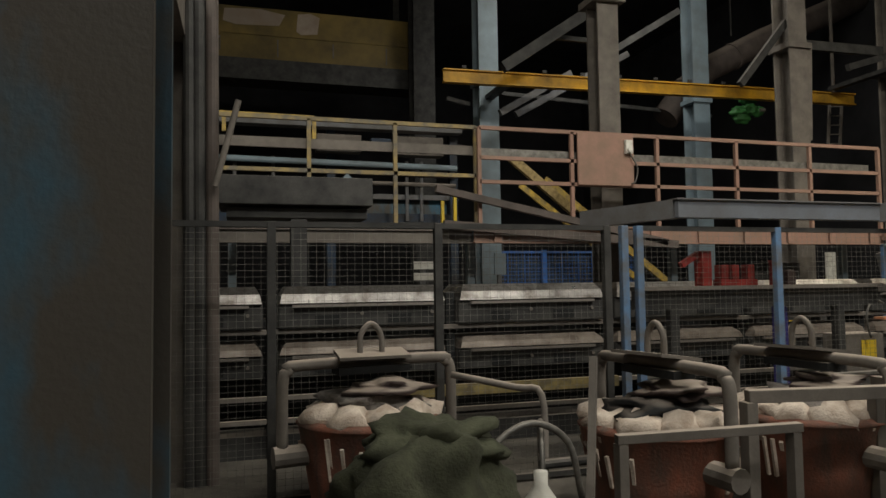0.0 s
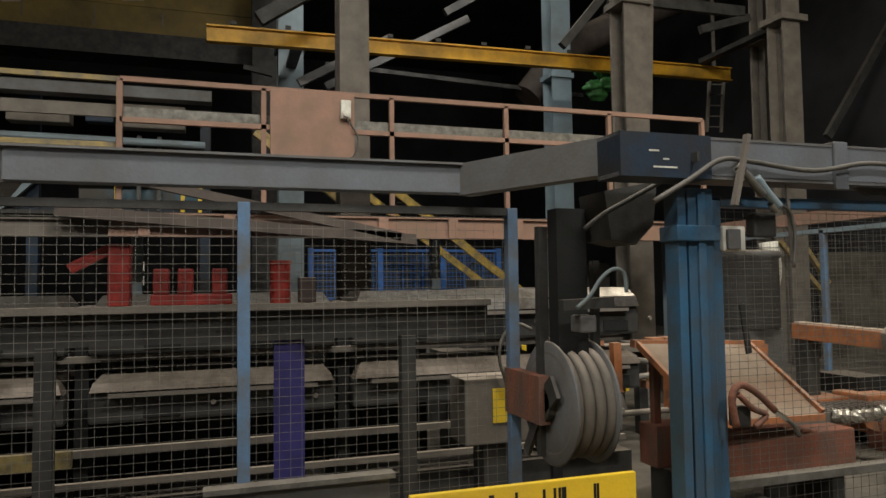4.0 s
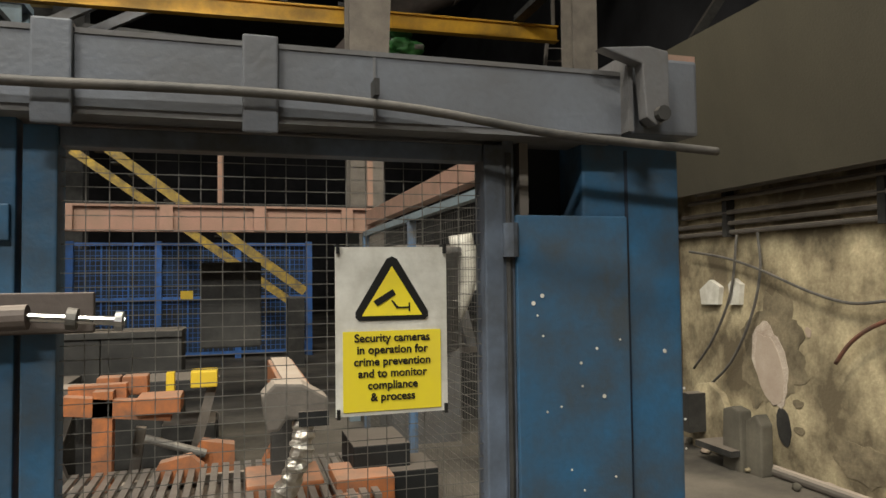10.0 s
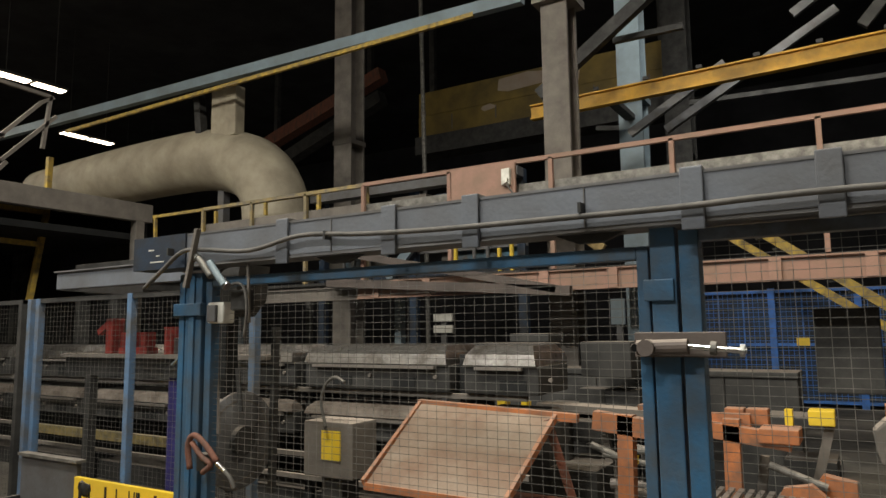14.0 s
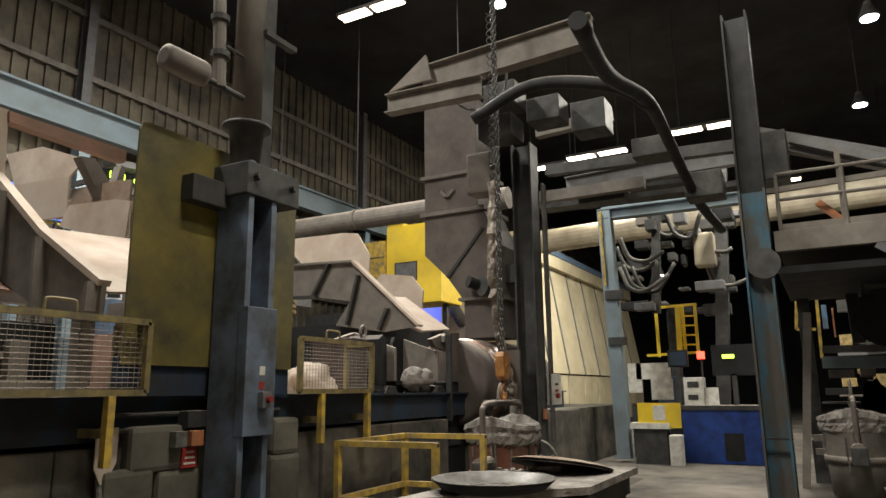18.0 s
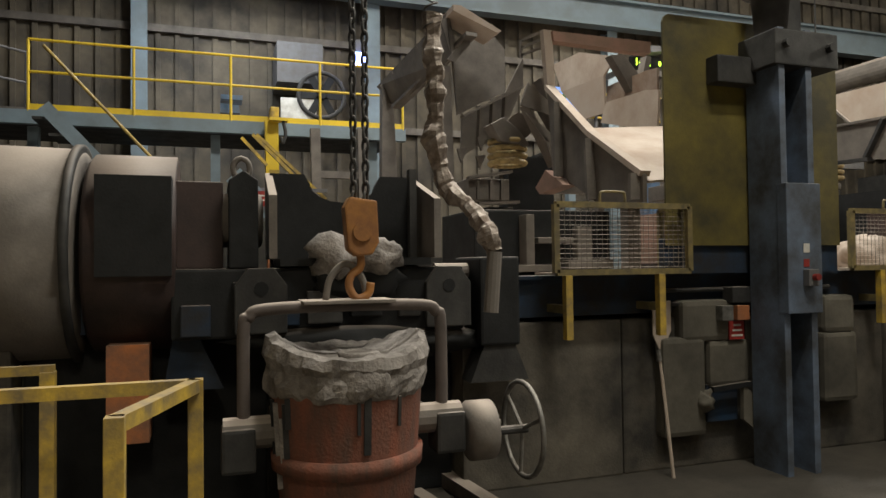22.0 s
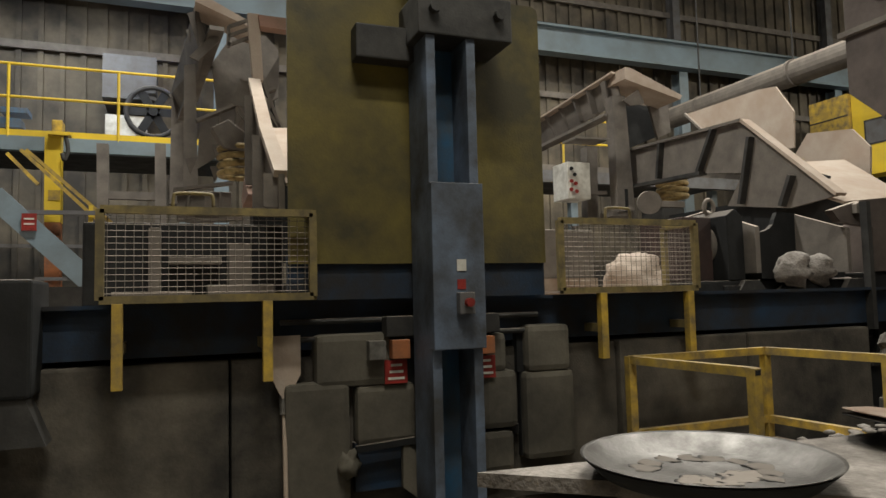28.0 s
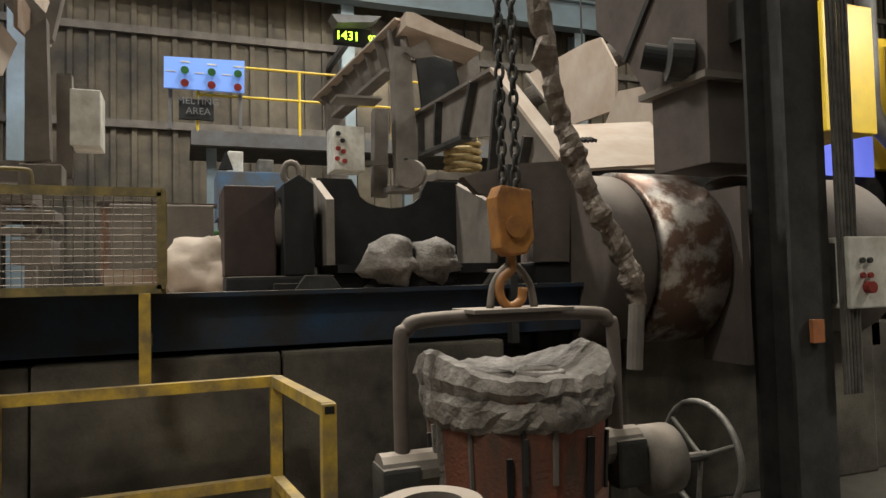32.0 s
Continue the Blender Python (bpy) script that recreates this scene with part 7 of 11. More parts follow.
t = thing("rubble_heap", "broken concrete rubble at the foot of the wall", "rubble", "", (8.5, 2, 0))
for k in range(26):
    y = random.uniform(0.5, 4.2)
    part("rubble", B(lump, (8.66 - random.random() ** 2 * 0.4, y, 0.03), (random.uniform(0.02, 0.07), random.uniform(0.02, 0.08), random.uniform(0.02, 0.06)), k, 0.6, 1), random.choice((CONC, DUST, WALLM)), t)
t = thing("wall_shelf", "dark iron foot bracket on the floor by the wall", "bracket", "", (8.3, 3.544, 0.127))
part("foot", boxes((8.4, 8.7, 3.763, 3.878, 0.179, 0.537)), DARKST, t)
part("plate", boxes((8.3, 8.65, 3.084, 3.544, 0.127, 0.178)), DARKST, t)
t = thing("spray_gun", "red-handled spray gun hanging on the gate post", "tool", "", (1.732, -0.12, 0.856))
part("grip", B(pipe, curve([(1.39, -0.12, 0.924), (1.37, -0.12, 1.032), (1.39, -0.12, 1.091), (1.439, -0.12, 1.099), (1.515, -0.12, 1.054), (1.6, -0.12, 0.98)], 5), 0.016, 8), RUST, t)
part("guard", B(pipe, curve([(1.401, -0.12, 1.064), (1.481, -0.12, 0.996), (1.549, -0.12, 0.964), (1.489, -0.12, 0.914)], 5), 0.014, 8), RUST, t)
part("trigger_block", boxes((1.413, 1.489, -0.1, -0.04, 0.912, 1.006)), DARKST, t, bevel=0.01)
part("nozzle", B(rod, (1.6, -0.12, 0.976), (1.661, -0.12, 0.938), 0.012, 12), SILVER, t)
part("air_hose", B(pipe, curve([(1.661, -0.12, 0.938), (1.705, -0.12, 0.904), (1.732, -0.12, 0.856)], 5), 0.011, 8), RUBBER, t)
t = thing("hose_coupler", "cluster of air couplings and clamps on the head beam", "coupling", "", (1.758, -0.1, 1.618))
part("hanger", B(bar, (1.459, -0.17, 2.206), (1.376, -0.17, 1.89), 0.03, 0.02), DUSTY, t)
part("link", B(pipe, curve([(1.408, -0.15, 2.071), (1.458, -0.15, 2.037), (1.5, -0.15, 1.994), (1.552, -0.15, 1.942)], 5), 0.018, 8), GALV, t)
part("link", B(pipe, curve([(1.526, -0.14, 2.024), (1.569, -0.14, 1.972), (1.622, -0.14, 1.918), (1.648, -0.14, 1.892)], 5), 0.02, 8), PBLUE, t)
part("union", B(rod, (1.419, -0.15, 2.059), (1.446, -0.15, 2.046), 0.024, 12), SILVER, t)
part("union", B(rod, (1.618, -0.13, 1.914), (1.654, -0.13, 1.886), 0.024, 12), SILVER, t)
part("strap", B(bar, (1.754, -0.08, 2.007), (1.77, -0.08, 1.694), 0.015, 0.01), DUSTY, t)
part("whip", B(pipe, curve([(1.65, -0.1, 1.897), (1.705, -0.1, 1.902), (1.751, -0.1, 1.871), (1.772, -0.1, 1.768), (1.758, -0.1, 1.618)], 5), 0.008, 8), RUBBER, t)
part("valve", boxes((1.589, 1.717, -0.05, 0.01, 1.762, 1.875)), DARKST, t, bevel=0.01)
t = thing("junction_box", "grey cast junction box on the gate", "box", "", (1.538, -0.05, 1.696))
part("case", boxes((1.411, 1.538, -0.05, 0.03, 1.696, 1.812)), WHITE, t, bevel=0.01)
part("cover", boxes((1.426, 1.495, -0.07, -0.05, 1.703, 1.796)), STEEL, t, bevel=0.006)
t = thing("hanging_straps", "dusty leather straps hanging inside the gate", "strap", "", (1.429, 0.03, 1.092))
part("strap", B(bar, (1.394, 0.03, 1.475), (1.429, 0.03, 1.092), 0.03, 0.01), DUSTY, t)
part("strap", B(bar, (1.571, 0.03, 1.451), (1.603, 0.03, 1.22), 0.03, 0.01), DARKST, t)
t = thing("hose_reel", "steel hose reel with coiled pale hose", "reel", "", (0.98, 0.42, 0.57))
c = Vector((0.93, 0.54, 0.96))
for s in (-0.11, 0.11):
    part("rim", B(lathe, [(0.10, s - 0.008), (0.30, s - 0.008), (0.31, s), (0.30, s + 0.008), (0.10, s + 0.008)], 36, c, "x"), STEEL, t)
for k in range(4):
    part("coil", B(pipe, [c + Vector((-0.09 + 0.06 * k, 0.25 * math.cos(a / 30 * math.tau), 0.25 * math.sin(a / 30 * math.tau))) for a in range(30)], 0.03, 8, True), DUSTY, t)
part("hub", B(rod, c + Vector((-0.16, 0, 0)), c + Vector((0.16, 0, 0)), 0.09, 18), DARKST, t)
part("arm", B(bar, c + Vector((-0.15, 0, 0)), c + Vector((-0.15, -0.14, 0.10)), 0.02, 0.12), DARKST, t)
part("arm", B(bar, c + Vector((-0.15, 0, 0)), c + Vector((-0.15, 0.20, -0.28)), 0.02, 0.06), DARKST, t)
part("wall_plate", boxes((0.74, 0.80, 0.50, 0.93, 0.86, 1.10)), RUST, t)
t = thing("valve_stand", "black steel post with valves and pipework", "post", "", (1.17, 0.7, 0.621))
part("post", boxes((0.831, 0.996, 0.45, 0.55, 0.716, 1.934)), BLACK, t)
part("arm", B(bar, (0.769, 0.3, 1.456), (1.041, 0.3, 1.466), 0.05, 0.05), DARKST, t)
part("hopper", B(plate, [(1.001, 2.002), (1.299, 2.059), (1.27, 1.84), (1.168, 1.743), (1.034, 1.767)], 0.25, Matrix.Translation((0, 0.4, 0))), DARKST, t)
part("hose", B(pipe, curve([(0.843, 0.2, 1.808), (0.954, 0.2, 1.885), (1.068, 0.2, 1.943), (1.28, 0.2, 2.05)], 5), 0.012, 8), DARKST, t)
part("hose", B(pipe, curve([(0.797, 0.2, 1.446), (0.862, 0.2, 1.497), (0.928, 0.2, 1.581), (0.995, 0.2, 1.623), (1.051, 0.2, 1.601), (1.061, 0.2, 1.513)], 5), 0.01, 8), PBLUE, t)
part("head_box", boxes((0.869, 0.958, 0.3, 0.4, 1.324, 1.405)), STEEL, t, bevel=0.01)
part("rail", B(bar, (0.818, 0.6, 1.852), (0.809, 0.6, 0.688), 0.05, 0.05), DARKST, t)
part("rail", B(bar, (1.185, 0.7, 1.68), (1.17, 0.7, 0.621), 0.04, 0.04), DARKST, t)
t = thing("sheet_tray", "tilted dusty sheet tray in a rust-orange frame", "tray", "", (3.151, 1.1, 0.317))
part("sheet", B(slab, [(1.93, 0.72, 0.745), (2.81, 0.79, 0.715), (2.83, 1.42, 1.095), (1.90, 1.36, 1.14)], 0.012), TRAY, t)
part("frame_bar", B(bar, (1.86, 1.39, 1.15), (2.98, 1.45, 1.10), 0.055, 0.05), ORANGE, t)
part("edge_bar", B(bar, (2.815, 0.78, 0.735), (2.845, 1.43, 1.11), 0.025, 0.04), ORANGE, t)
part("edge_bar", B(bar, (1.915, 0.70, 0.755), (1.885, 1.37, 1.15), 0.025, 0.04), ORANGE, t)
part("front_bar", B(bar, (1.92, 0.71, 0.735), (2.82, 0.78, 0.705), 0.03, 0.04), ORANGE, t)
part("base", boxes((2.0, 3.15, 0.85, 1.05, 0.32, 0.60)), RUST, t, bevel=0.01)
part("rear_base", boxes((2.0, 3.15, 1.35, 1.55, 0.32, 0.60)), RUST, t, bevel=0.01)
for x in (2.05, 3.0):
    part("leg", boxes((x, x + 0.1, 0.9, 1.5, 0, 0.32)), DARKST, t)
    part("prop", B(bar, (x + 0.02 - 0.08 * (x > 2.5), 1.45, 0.58), (x - 0.02 - 0.18 * (x > 2.5), 1.40, 1.09), 0.05, 0.05), RUST, t)
part("post", B(bar, (3.144, 1.9, 1.084), (3.13, 1.9, 0.457), 0.1, 0.1), ORANGE, t)
part("arm", B(bar, (2.927, 1.9, 1.039), (3.405, 1.9, 0.988), 0.1, 0.12), ORANGE, t)
part("post", B(bar, (1.858, 1.6, 1.141), (1.865, 1.6, 0.823), 0.06, 0.06), ORANGE, t)
t = thing("dosing_arm", "rust-orange dosing arm with foil-wrapped hose", "arm", "", (4.67, 2.7, 0))
part("beam", B(bar, (4.66, 2.80, 1.06), (4.69, 1.78, 1.03), 0.15, 0.15), ORANGE, t, bevel=0.008)
part("cover_strip", B(bar, (4.66, 2.78, 1.142), (4.69, 1.80, 1.112), 0.11, 0.015), DUST, t)
part("head_casting", B(plate, [(-0.15, -0.02), (-0.16, 0.07), (-0.10, 0.13), (0.03, 0.12), (0.15, 0.05), (0.15, -0.05), (0.08, -0.07), (-0.04, -0.04), (-0.08, -0.10), (-0.13, -0.10)], 0.18, Matrix.Translation((4.67, 1.69, 1.03))), DUSTY, t, "dusty cast arm head", bevel=0.015)
part("clamp", boxes((4.68, 4.82, 1.58, 1.62, 0.95, 1.02)), BLACK, t)
part("column", boxes((4.60, 4.74, 2.62, 2.78, 0.45, 0.99)), DARKST, t, bevel=0.01)
part("foot", boxes((4.45, 4.90, 2.45, 2.9, 0, 0.45)), ORANGE, t, bevel=0.015)
bm = bmesh.new()
cpts = curve([(4.71, 1.64, 0.97), (4.70, 1.63, 0.85), (4.66, 1.65, 0.72), (4.59, 1.70, 0.56), (4.52, 1.78, 0.46), (4.40, 1.92, 0.40), (4.25, 2.05, 0.40)], 8)
ring0 = None
for i, p in enumerate(cpts):
    tdir = (cpts[min(i + 1, len(cpts) - 1)] - cpts[max(i - 1, 0)]).normalized()
    sd = tdir.cross(Vector((0, 1, 0.1))).normalized()
    up = tdir.cross(sd)
    r = 0.046 + 0.012 * noise.noise(p * 23) + 0.006 * (i % 3)
    ring = [bm.verts.new(p + (r * (1 + 0.35 * noise.noise(p * 31 + Vector((k * 1.7, 0, 0))))) * (math.cos(k / 10 * math.tau) * sd + math.sin(k / 10 * math.tau) * up)) for k in range(10)]
    if ring0:
        for k in range(10):
            bm.faces.new((ring0[k], ring0[(k + 1) % 10], ring[(k + 1) % 10], ring[k]))
    ring0 = ring
part("foil_wrap", bm, SILFOIL, t, "crinkled silver foil")
part("wheel", B(rod, (4.95, 2.2, 0.30), (5.05, 2.26, 0.28), 0.13, 20), ORANGE, t)
part("wheel_hub", B(rod, (4.94, 2.19, 0.30), (5.06, 2.27, 0.28), 0.04, 12), DARKST, t)
part("wheel_stand", boxes((4.94, 5.06, 2.16, 2.30, 0, 0.25)), RUST, t)
t = thing("conveyor_bed", "low chain conveyor bed with orange side plates", "conveyor", "", (5.597, 2.4, -0.052))
part("chain_bed", B(slab, [(3.288, 2.1, 0.417), (4.428, 2.1, 0.383), (4.967, 3.2, 0.234), (3.776, 3.2, 0.251)], 0.03), DARKST, t)
part("side_plate", B(bar, (3.267, 2.1, 0.381), (4.475, 2.1, 0.358), 0.05, 0.1), DUSTY, t)
part("side_plate", B(bar, (3.75, 3.2, 0.277), (4.91, 3.2, 0.289), 0.05, 0.12), DUSTY, t)
part("pivot_plate", B(plate, [(4.023, 0.317), (4.168, 0.535), (4.382, 0.495), (4.387, 0.29)], 0.12, Matrix.Translation((0, 3.4, 0))), ORANGE, t)
part("pivot_plate", B(plate, [(4.531, 0.279), (4.685, 0.554), (4.921, 0.54), (4.853, 0.282)], 0.12, Matrix.Translation((0, 3.4, 0))), ORANGE, t)
part("motor_box", boxes((5.25, 5.597, 2.4, 2.8, -0.052, 0.471)), BLACK, t, bevel=0.01)
for k in range(26):
    x = 3.4 + 0.07 * k
    part("chain_slat", boxes((x, x + 0.04, 2.15, 3.15, 0.40, 0.425)), BRIGHT, t)
t = thing("dust_drum", "grey filter drum with pale side duct", "drum", "", (6.2, 5.2, 0))
part("drum", B(lathe, [(0.38, 0), (0.42, 0.02), (0.42, 0.95), (0.46, 0.97), (0.46, 1.05), (0.2, 1.08)], 28, (6.2, 5.2, 0.9)), STEEL, t)
part("frame_leg", boxes((5.85, 6.55, 4.9, 5.5, 0, 0.9)), STEEL, t)
part("side_duct", B(pipe, curve([(6.7, 5.3, 2.1), (6.75, 5.3, 1.7), (6.65, 5.3, 1.35), (6.45, 5.3, 1.1)], 5), 0.13, 12), WHITE, t)
t = thing("blue_mesh_screens", "bright blue framed safety screens at the back of the cell", "screen", "", (4.3, 13.4, 0))
for x in (1.22, 2.85, 4.41, 5.88):
    part("frame_post", boxes((x - 0.065, x + 0.065, 13.34, 13.46, 0, 2.44)), SCRBLUE, t)
for x0, x1 in ((1.285, 2.785), (2.915, 4.345), (4.475, 5.815)):
    for z in (0.12, 1.27, 2.38):
        part("frame_rail", boxes((x0, x1, 13.36, 13.42, z - 0.03, z + 0.03)), SCRBLUE, t)
    part("wire_mesh", B(wire_mesh, x0, x1, 0.15, 2.35, 13.40, 0.10, 0.10, 0.006), SCRBLUE, t)
    for x in (x0 + 0.5, x0 + 1.0):
        part("stay", boxes((x - 0.015, x + 0.015, 13.41, 13.43, 0.15, 2.35)), SCRBLUE, t)
part("backing", boxes((1.2, 5.9, 13.6, 13.63, 0.1, 2.3)), NAVY, t)
for x in (1.2, 5.8):
    part("foot", boxes((x, x + 0.1, 13.46, 13.7, 0, 0.3)), SCRBLUE, t)
part("yellow_tag", boxes((3.28, 3.52, 13.32, 13.34, 1.25, 1.42)), BRYEL, t)
part("latch", boxes((4.22, 4.34, 13.28, 13.34, 1.15, 1.55)), SCRBLUE, t)
t = thing("yellow_stair_rail", "yellow stair stringers climbing behind the platform", "rail", "", (4, 11.5, 1.3))
part("stringer", B(bar, (2.05, 11.5, 4.1), (5.62, 11.5, 1.40), 0.06, 0.17), YEL, t)
part("stringer", B(bar, (1.55, 11.9, 4.0), (5.36, 11.9, 1.22), 0.06, 0.15), YEL, t)
for k in range(12):
    u = k / 12
    part("tread", boxes((1.95 + 3.5 * u, 2.17 + 3.5 * u, 11.55, 11.85, 3.95 - 2.6 * u, 3.98 - 2.6 * u)), DARKST, t)
part("foot", boxes((5.3, 5.6, 11.4, 12.0, 0, 1.3)), DARKST, t)
t = thing("cell_machine", "dark grimy casting machine with steel pins", "machine", "", (2.469, 3.2, -0.15))
part("body", boxes((1.264, 2.043, 3.2, 3.8, -0.105, 0.79)), DARKST, t)
part("bed", boxes((2.025, 2.469, 3.2, 4, -0.15, 0.433)), DARKST, t)
part("pin", B(rod, (1.214, 2.8, 1.266), (1.443, 2.8, 1.242), 0.05, 12), GALV, t)
part("pin", B(rod, (1.32, 2.8, 1.122), (1.552, 2.8, 1.096), 0.05, 12), GALV, t)
part("pin", B(rod, (1.263, 2.8, 0.847), (1.493, 2.8, 0.817), 0.05, 12), GALV, t)
part("pin", B(rod, (1.435, 2.8, 1.037), (1.67, 2.8, 1.009), 0.05, 12), GALV, t)
part("pin", B(rod, (1.669, 2.8, 0.782), (1.909, 2.8, 0.75), 0.05, 12), GALV, t)
part("yellow_cap", boxes((1.582, 1.669, 3.1, 3.2, 0.887, 0.999)), BRYEL, t)
part("yellow_cap", boxes((1.826, 1.881, 3.1, 3.2, 0.862, 1)), BRYEL, t)
part("slide_block", boxes((1.333, 2.1, 3, 3.4, 1.396, 1.521)), DARKST, t, bevel=0.01)
part("slide_block", boxes((1.348, 1.513, 3.15, 3.55, 1.169, 1.348)), DARKST, t, bevel=0.01)
part("slide_block", boxes((1.729, 1.95, 3.3, 3.7, 1.141, 1.262)), DARKST, t, bevel=0.01)
part("slide_block", boxes((1.558, 1.963, 3.45, 3.85, 1.522, 1.604)), DARKST, t, bevel=0.01)
t = thing("press_row", "row of grimy presses with steel blocks behind the mesh", "machine", "", (4.216, 5.2, -0.427))
part("block", boxes((2.067, 2.571, 4, 4.5, 1.169, 1.514)), DARKST, t, bevel=0.01)
part("block", boxes((2.234, 2.575, 4.2, 4.7, 0.885, 1.044)), DARKST, t, bevel=0.01)
part("block", boxes((2.467, 2.868, 4.4, 4.9, 0.594, 0.862)), DARKST, t, bevel=0.01)
part("block", boxes((1.873, 2.416, 4.6, 5.1, 0.215, 0.428)), DARKST, t, bevel=0.01)
part("block", boxes((1.849, 2.298, 4, 4.5, 0.536, 0.737)), DARKST, t, bevel=0.01)
part("block", boxes((2.576, 3.071, 4.2, 4.7, 0.313, 0.51)), DARKST, t, bevel=0.01)
part("block", boxes((2.231, 2.641, 4.4, 4.9, 1.226, 1.365)), DARKST, t, bevel=0.01)
part("block", boxes((1.806, 2.114, 4.6, 5.1, 0.835, 1.005)), DARKST, t, bevel=0.01)
part("block", boxes((3.709, 4.188, 4, 4.5, 0.78, 0.872)), DARKST, t, bevel=0.01)
part("block", boxes((3.819, 4.229, 4.2, 4.7, 0.347, 0.489)), DARKST, t, bevel=0.01)
part("table", boxes((1.477, 3.129, 4.2, 4.8, 0.808, 0.847)), DARKST, t)
part("base", boxes((0.859, 4.216, 5.2, 5.7, -0.427, 0.306)), BLACK, t)
part("orange_block", boxes((3.76, 4.038, 3.2, 3.5, 0.761, 0.869)), ORANGE, t, bevel=0.01)
part("yellow_block", boxes((4.076, 4.261, 3.6, 3.8, 0.862, 0.981)), BRYEL, t, bevel=0.01)
part("yellow_block", boxes((3.91, 3.965, 3.6, 3.7, 0.829, 0.979)), BRYEL, t)
part("yellow_cap", boxes((2.801, 2.865, 3, 3.1, 0.548, 0.624)), BRYEL, t)
part("yellow_cap", boxes((3.096, 3.159, 3, 3.1, 0.557, 0.632)), BRYEL, t)
part("pin", B(rod, (2.833, 3, 0.66), (3.15, 3, 0.685), 0.03, 12), GALV, t)
part("pin", B(rod, (2.532, 3.4, 0.302), (2.996, 3.4, 0.318), 0.05, 12), BRIGHT, t)
t = thing("cross_beam", "rusty sloping beams between the platform legs", "beam", "", (1.474, 5.36, 2.106))
part("beam", B(bar, (-2.388, 5.36, 2.383), (1.474, 5.36, 2.106), 0.1, 0.12), HOUSEB, t)
part("beam", B(bar, (-2.499, 5.36, 2.897), (1.292, 5.36, 2.136), 0.1, 0.1), HOUSEB, t)
t = thing("valve_cabinet", "pale valve cabinet with yellow warning label", "cabinet", "", (1.189, 1.5, 0.543))
part("case", boxes((0.706, 1.189, 1.5, 1.8, 0.543, 0.958)), DUSTY, t, bevel=0.01)
part("stand", boxes((0.85, 1.05, 1.55, 1.75, 0, 0.56)), DARKST, t)
part("label", boxes((0.893, 1.081, 1.49, 1.495, 0.677, 0.894)), BRYEL, t)
part("hose", B(pipe, curve([(0.975, 1.45, 0.92), (0.925, 1.45, 1.091), (0.957, 1.45, 1.23), (1.053, 1.45, 1.3), (1.153, 1.45, 1.266)], 5), 0.012, 8), GALV, t)
t = thing("transfer_table", "grimy transfer table with orange frame and orange stops", "table", "", (3.396, 3.6, -0.164))
part("beam", B(bar, (1.807, 3.6, 0.918), (3.492, 3.6, 0.88), 0.25, 0.07), DUSTY, t)
part("frame_post", B(bar, (3.558, 3.3, 0.922), (3.551, 3.3, 0.268), 0.12, 0.12), ORANGE, t)
part("frame_bar", B(bar, (3.314, 3.3, 0.841), (3.979, 3.3, 0.764), 0.12, 0.12), ORANGE, t)
part("frame_bar", B(bar, (3.33, 3.4, 0.899), (3.684, 3.4, 0.904), 0.1, 0.1), ORANGE, t)
part("stop_block", boxes((2.757, 2.916, 3.5, 3.65, 0.911, 0.978)), ORANGE, t, bevel=0.01)
part("stop_block", boxes((3.472, 3.622, 3.5, 3.65, 0.895, 0.981)), ORANGE, t, bevel=0.01)
part("stop_block", boxes((3.635, 3.799, 3.5, 3.65, 0.851, 0.983)), ORANGE, t, bevel=0.01)
part("cap", boxes((2.751, 2.834, 3, 3.1, 0.539, 0.614)), ORANGE, t, bevel=0.005)
part("cap", boxes((3.05, 3.124, 3, 3.1, 0.557, 0.632)), ORANGE, t, bevel=0.005)
part("shaft", B(rod, (2.618, 3.3, 0.804), (3.097, 3.3, 0.753), 0.03, 12), GALV, t)
part("shaft", B(rod, (2.638, 3.3, 0.662), (3.078, 3.3, 0.606), 0.03, 12), GALV, t)
part("shaft", B(rod, (2.51, 3.3, 0.57), (3.001, 3.3, 0.496), 0.03, 12), GALV, t)
part("shaft", B(rod, (2.4, 3.3, 0.637), (2.677, 3.3, 0.539), 0.03, 12), GALV, t)
part("shaft", B(rod, (2.661, 3.3, 0.279), (4.194, 3.3, 0.282), 0.03, 12), DUSTY, t)
part("shaft", B(rod, (3.808, 3.3, 0.589), (4.194, 3.3, 0.456), 0.03, 12), GALV, t)
part("shaft", B(rod, (2.806, 3.3, 0.835), (3.315, 3.3, 0.766), 0.03, 12), GALV, t)
part("strut", B(bar, (3.083, 3.7, 0.651), (3.263, 3.7, 0.164), 0.07, 0.07), DUSTY, t)
part("strut", B(bar, (3.261, 3.7, 0.708), (3.085, 3.7, 0.187), 0.07, 0.07), DUSTY, t)
part("strut", B(bar, (2.916, 3.7, 0.639), (2.878, 3.7, 0.204), 0.07, 0.07), DUSTY, t)
part("strut", B(bar, (2.39, 3.7, 0.67), (2.496, 3.7, 0.064), 0.07, 0.07), DUSTY, t)
part("strut", B(bar, (3.735, 3.7, 0.59), (3.691, 3.7, 0.274), 0.07, 0.07), DUSTY, t)
part("strut", B(bar, (4.242, 3.7, 0.936), (4.1, 3.7, 0.383), 0.07, 0.07), DUSTY, t)
part("strut", B(bar, (2.608, 3.7, 0.787), (2.653, 3.7, 0.308), 0.07, 0.07), DARKST, t)
part("bracket", B(plate, [(3.861, 0.354), (3.922, 0.473), (4.109, 0.51), (4.193, 0.433), (4.15, 0.331)], 0.1, Matrix.Translation((0, 3.1, 0))), ORANGE, t)
part("leg", B(bar, (2.028, 3.6, 0.907), (2.05, 3.6, -0.032), 0.1, 0.1), DARKST, t)
